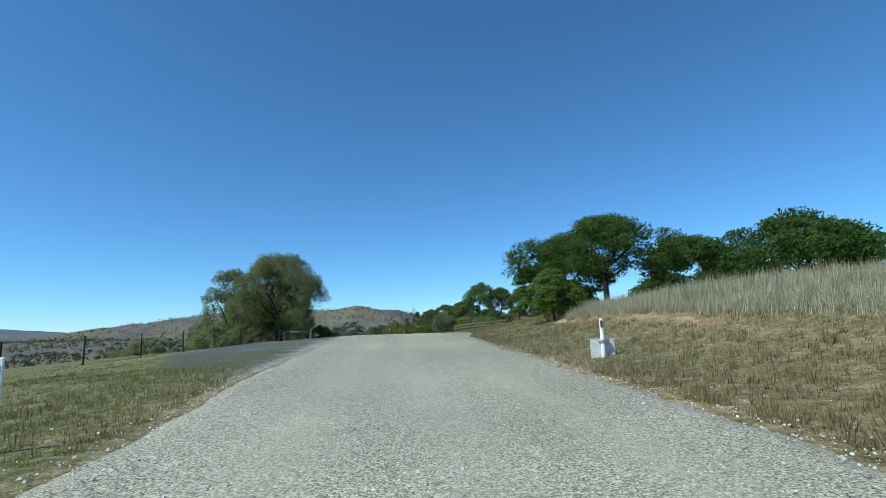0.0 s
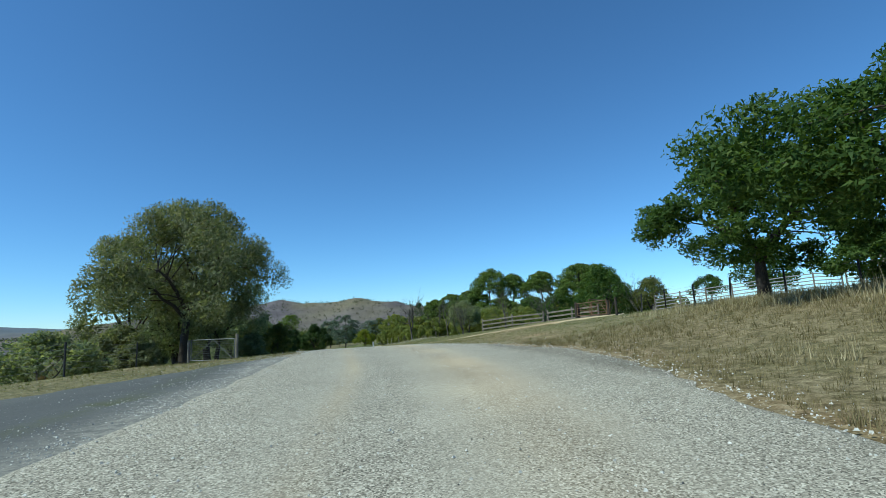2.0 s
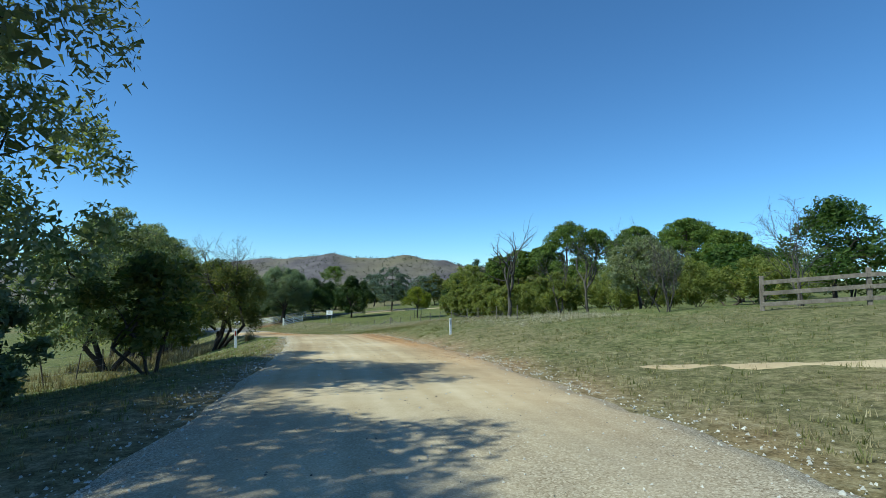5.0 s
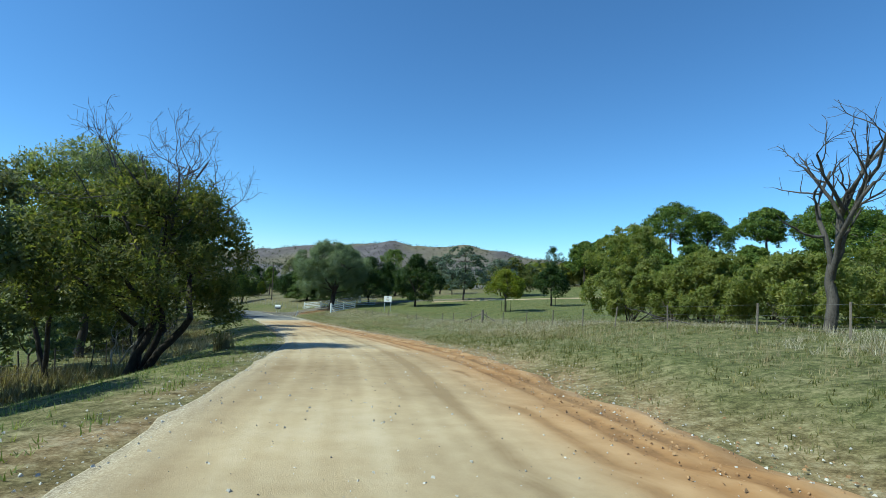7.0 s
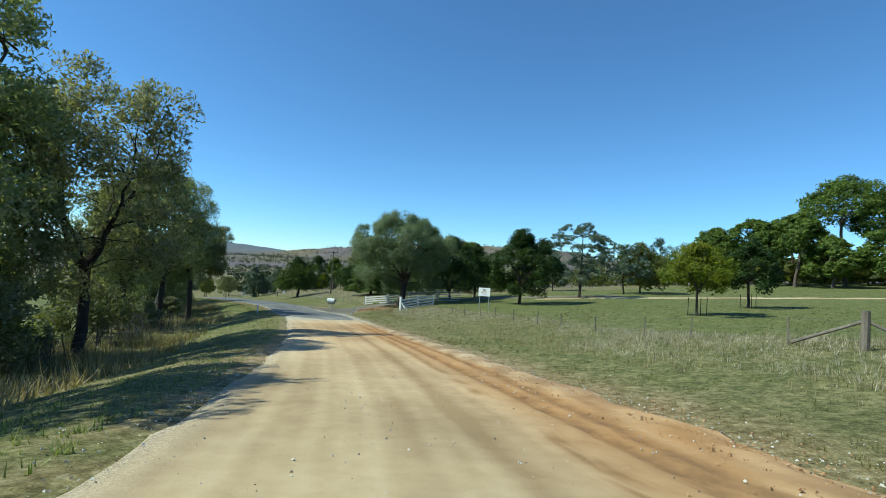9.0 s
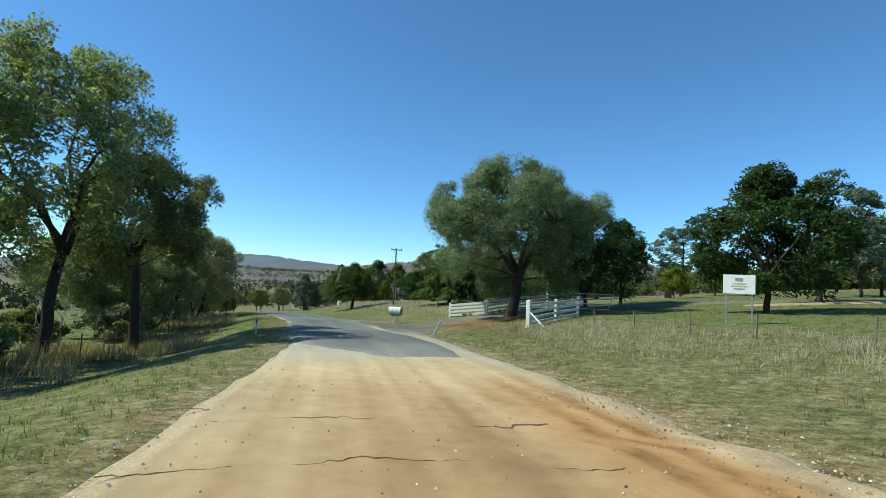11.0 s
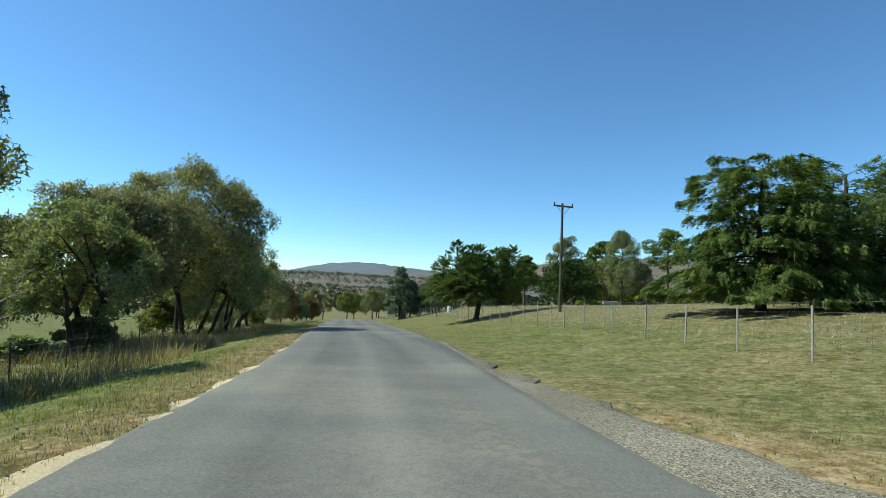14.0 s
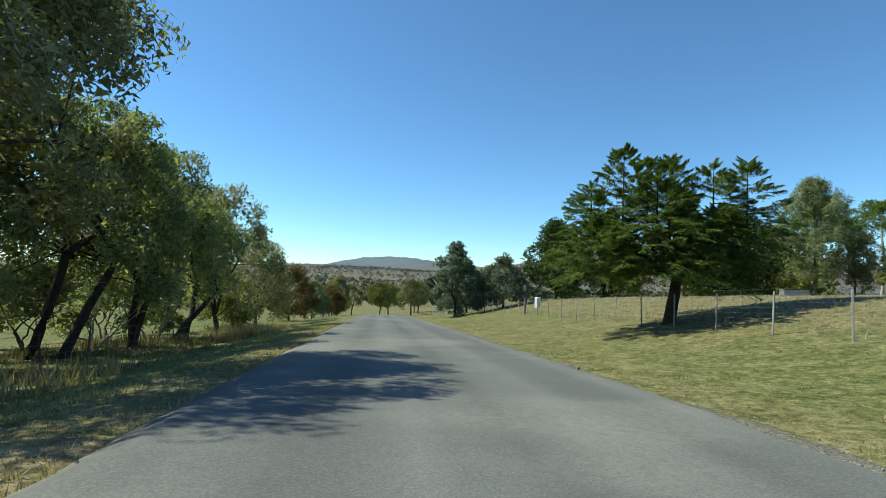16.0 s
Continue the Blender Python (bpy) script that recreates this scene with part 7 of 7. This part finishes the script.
tufts("verge_straw", "straw stems among the green on the right verge", 5000, (76, 146), 1, (2.5, 9), 0.26, STRAW_BLADES, 309, 6, 0.004, 0.4, off_drive, 0.5)
tufts("verge_grass", "green grass on the left verge under the gums", 12000, (66, 165), -1, (0.4, 8), 0.085, LIME_BLADES, 310, 6, 0.0065, 0.65, None, 0.4)
tufts("fence_grass", "tall dead grass along the old fence under the gums", 10000, (70, 215), 0, (-12.5, -6.2), 0.42, BROWN_BLADES, 311, 8, 0.008, 0.4, lambda s, d, x, y: waves(x * 3, y * 3) > -0.4, 0.6)
tufts("fence_straw", "pale dry grass in clumps along the old fence", 6000, (80, 225), 0, (-11.5, -5.6), 0.62, STRAW_BLADES, 312, 8, 0.008, 0.4, lambda s, d, x, y: waves(x * 2.3, y * 2.3) > 0.0, 0.6)
tufts("verge_grass", "fresh green grass beside the sealed road", 18000, (150, 225), 1, (0.15, 7.2), 0.05, LIME_BLADES, 313, 5, 0.008, 0.8, off_drive, 0.4)
tufts("verge_grass", "green grass on the left of the sealed road", 12000, (148, 228), -1, (1.3, 7.5), 0.085, LIME_BLADES, 314, 6, 0.008, 0.6, None, 0.5)
tufts("paddock_grass", "dry yellow paddock grass behind the netting fence", 14000, (153, 235), 0, (10.8, 26), 0.15, PALE_BLADES, 315, 7, 0.007, 0.7, off_drive, 0.4)
tufts("paddock_grass", "short green paddock grass", 9000, (95, 155), 0, (11.8, 40), 0.11, GREEN_BLADES, 316, 6, 0.012, 0.6, off_drive, 0.3)
tufts("verge_straw", "golden dry grass along the sealed road's rim", 13000, (138, 215), -1, (-0.1, 1.9), 0.085, STRAW_BLADES, 331, 6, 0.005, 0.8, None, 0.5)
tufts("verge_straw", "dull dry grass among the lawn by the sealed road", 10000, (152, 215), 1, (0.4, 7.2), 0.045, STRAW_BLADES, 332, 5, 0.007, 0.8, off_drive, 0.4)
tufts("verge_straw", "short dry grass over the verge by the stock yards", 7000, (24, 70), 1, (0.4, 10), 0.08, STRAW_BLADES, 333, 6, 0.005, 0.6, None, 0.4)
tufts("verge_straw", "short dry grass on the verge by the farm gate", 5000, (36, 74), -1, (0.2, 7), 0.09, BROWN_BLADES, 334, 6, 0.006, 0.6, off_apron, 0.4)
tufts("reed_clump", "tall pale reed clump by the verge", 5, (139.6, 140.0), 0, (7.6, 8.0), 0.8, STRAW_BLADES, 317, 70, 0.005, 0.3)
tufts("reed_clump", "tall pale reed clump by the shaded verge", 4, (93.0, 93.3), 0, (-4.0, -3.6), 0.9, STRAW_BLADES, 318, 60, 0.007, 0.22)


def stones(name, label, count, s_range, place, size, material, seed):
    """Loose stones as small uneven lumps."""
    rng = np.random.default_rng(seed)
    s = rng.uniform(*s_range, count)
    le, ri = edges(s)
    d = place(rng, s, le, ri)
    x, y = at_road(s, d)
    r = size[0] + (size[1] - size[0]) * rng.uniform(0, 1, count) ** 2.5
    lift = np.where((d > le + 0.3) & (d < ri - 0.3), 0.06, 0.03)
    z = ground(x, y) + lift + r * 0.25
    corner = np.array([[1, 0, -0.3], [-0.6, 0.8, -0.3], [-0.6, -0.8, -0.3], [0.5, 0.3, 0.55], [-0.4, -0.1, 0.6]], float)
    tri = np.array([[0, 1, 3], [1, 4, 3], [1, 2, 4], [2, 0, 4], [0, 3, 4]])
    turn = rng.uniform(0, 6.28, count)
    c = corner[None] * rng.uniform(0.6, 1.3, (count, 5, 1)) * r[:, None, None]
    cx = c[..., 0] * np.cos(turn)[:, None] - c[..., 1] * np.sin(turn)[:, None]
    cy = c[..., 0] * np.sin(turn)[:, None] + c[..., 1] * np.cos(turn)[:, None]
    v = np.stack([x[:, None] + cx, y[:, None] + cy, z[:, None] + c[..., 2]], -1)
    tagged(part(name, fast_mesh(name, v[:, tri].reshape(-1, 3), 3), material), label, "stones", kind="stuff")


def rims(rng, s, le, ri):
    side = rng.uniform(size=len(s)) < 0.5
    off = np.where(rng.uniform(size=len(s)) < 0.5, rng.normal(0.1, 0.22, len(s)), -rng.exponential(0.45, len(s)))
    return np.where(side, le + off, ri - off)


def all_over(rng, s, le, ri):
    return le + (ri - le) * rng.uniform(0, 1, len(s))


def on_apron(rng, s, le, ri):
    return le - rng.exponential(0.55, len(s)) * np.where(rng.uniform(size=len(s)) < 0.55, 1.0, 3.2)


def washed_rim(rng, s, le, ri):
    return ri - 0.35 + rng.normal(0, 0.42, len(s)) + 0.25 * np.sin(s * 1.3) * np.sin(s * 0.31)


def on_drive(rng, s, le, ri):
    return 3.0 + (ri - 3.0) * rng.uniform(0, 1, len(s))


stones("apron_stones", "loose pale gravel strewn over the worn apron", 11000, (10, 42), on_apron, (0.005, 0.015), STONE, 406)
stones("driveway_gravel", "loose grey gravel over the driveway's mouth", 12000, (141, 154), on_drive, (0.004, 0.012), GREY_STONE, 407)
stones("driveway_stones", "pale stones over the driveway's mouth", 2600, (133, 154), on_drive, (0.004, 0.012), STONE, 408)
stones("loose_gravel", "loose pale gravel heaped along the road's rims", 10000, (0, 66), rims, (0.007, 0.024), STONE, 401)
stones("loose_gravel", "loose pale stones scattered over the road", 9000, (0, 58), all_over, (0.006, 0.019), STONE, 402)
stones("dark_gravel", "loose dark stones scattered over the road", 4000, (0, 130), all_over, (0.005, 0.014), DARK_STONE, 403)
stones("verge_stones", "loose pale stones along the sandy road's rims", 8000, (64, 150), rims, (0.006, 0.022), STONE, 404)
stones("verge_gravel", "dark loose gravel along the sealed road's ragged rim", 3500, (150, 185), rims, (0.006, 0.02), GREY_STONE, 410)
stones("earth_crumbs", "crumbs and clods of orange earth along the washed rim", 9000, (64, 127), washed_rim, (0.005, 0.024), CLOD, 409)
stones("road_stones", "pale stones bedded in the sandy road", 3500, (58, 131), all_over, (0.006, 0.02), STONE, 405)


def crack(name, s0, d0, d1, seed, width=0.03):
    """A washed-out crack across the road, with crumbled lips."""
    rng = np.random.default_rng(seed)
    d = np.arange(d0, d1, 0.05)
    s = s0 + np.cumsum(rng.normal(0, 0.03, len(d))) + 0.16 * np.sin(d * 1.7 + seed)
    w = width * (0.25 + np.abs(np.sin(d * 2.3 + seed)) * rng.uniform(0.4, 1.3, len(d)))
    rows = []
    for k, h in ((-1.0, 0.060), (-0.4, 0.0645), (0.4, 0.0645), (1.0, 0.060)):
        x, y = at_road(s + k * w, d)
        rows.append(np.stack([x, y, ground(x, y) + h + rng.normal(0, 0.0015, len(d))], 1))
    v = np.stack(rows, 1).reshape(-1, 3)
    tagged(part(name, mesh(name, v, lattice(len(d), 4)), RUST), "dark crumbled crack across the sandy road", "crack", kind="structure")


crack("road_crack", 123.3, -1.6, 2.2, 1, 0.011)
crack("road_crack", 124.8, -1.3, 0.4, 2, 0.014)
crack("road_crack", 124.6, 1.3, 2.2, 3, 0.03)
crack("road_crack", 125.3, -1.9, -1.4, 4, 0.02)


def litter(name, label, count, centre, radius, seed):
    rng = np.random.default_rng(seed)
    x, y = centre[0] + rng.normal(0, radius, count), centre[1] + rng.normal(0, radius, count)
    z = ground(x, y) + 0.02
    q = blades(rng, np.stack([x, y, z], 1), 0.09, 0.03, 0.0, 4).reshape(-1, 4, 3)
    q[..., 2] = q[..., 2] * 0.2 + z[:, None] * 0.8 + 0.012
    tagged(part(name, fast_mesh(name, q.reshape(-1, 3), 4), LITTER), label, "leaf litter", kind="stuff")


litter("leaf_litter", "fallen brown leaves and bark under the big gum", 9000, (-46.4, 141.6), 1.3, 501)
litter("leaf_litter", "fallen brown leaves along the driveway's corner", 5000, (-48.2, 139.4), 0.8, 502)
litter("leaf_litter", "fallen leaves thinning out over the lawn", 2500, (-46.8, 137.2), 2.0, 503)
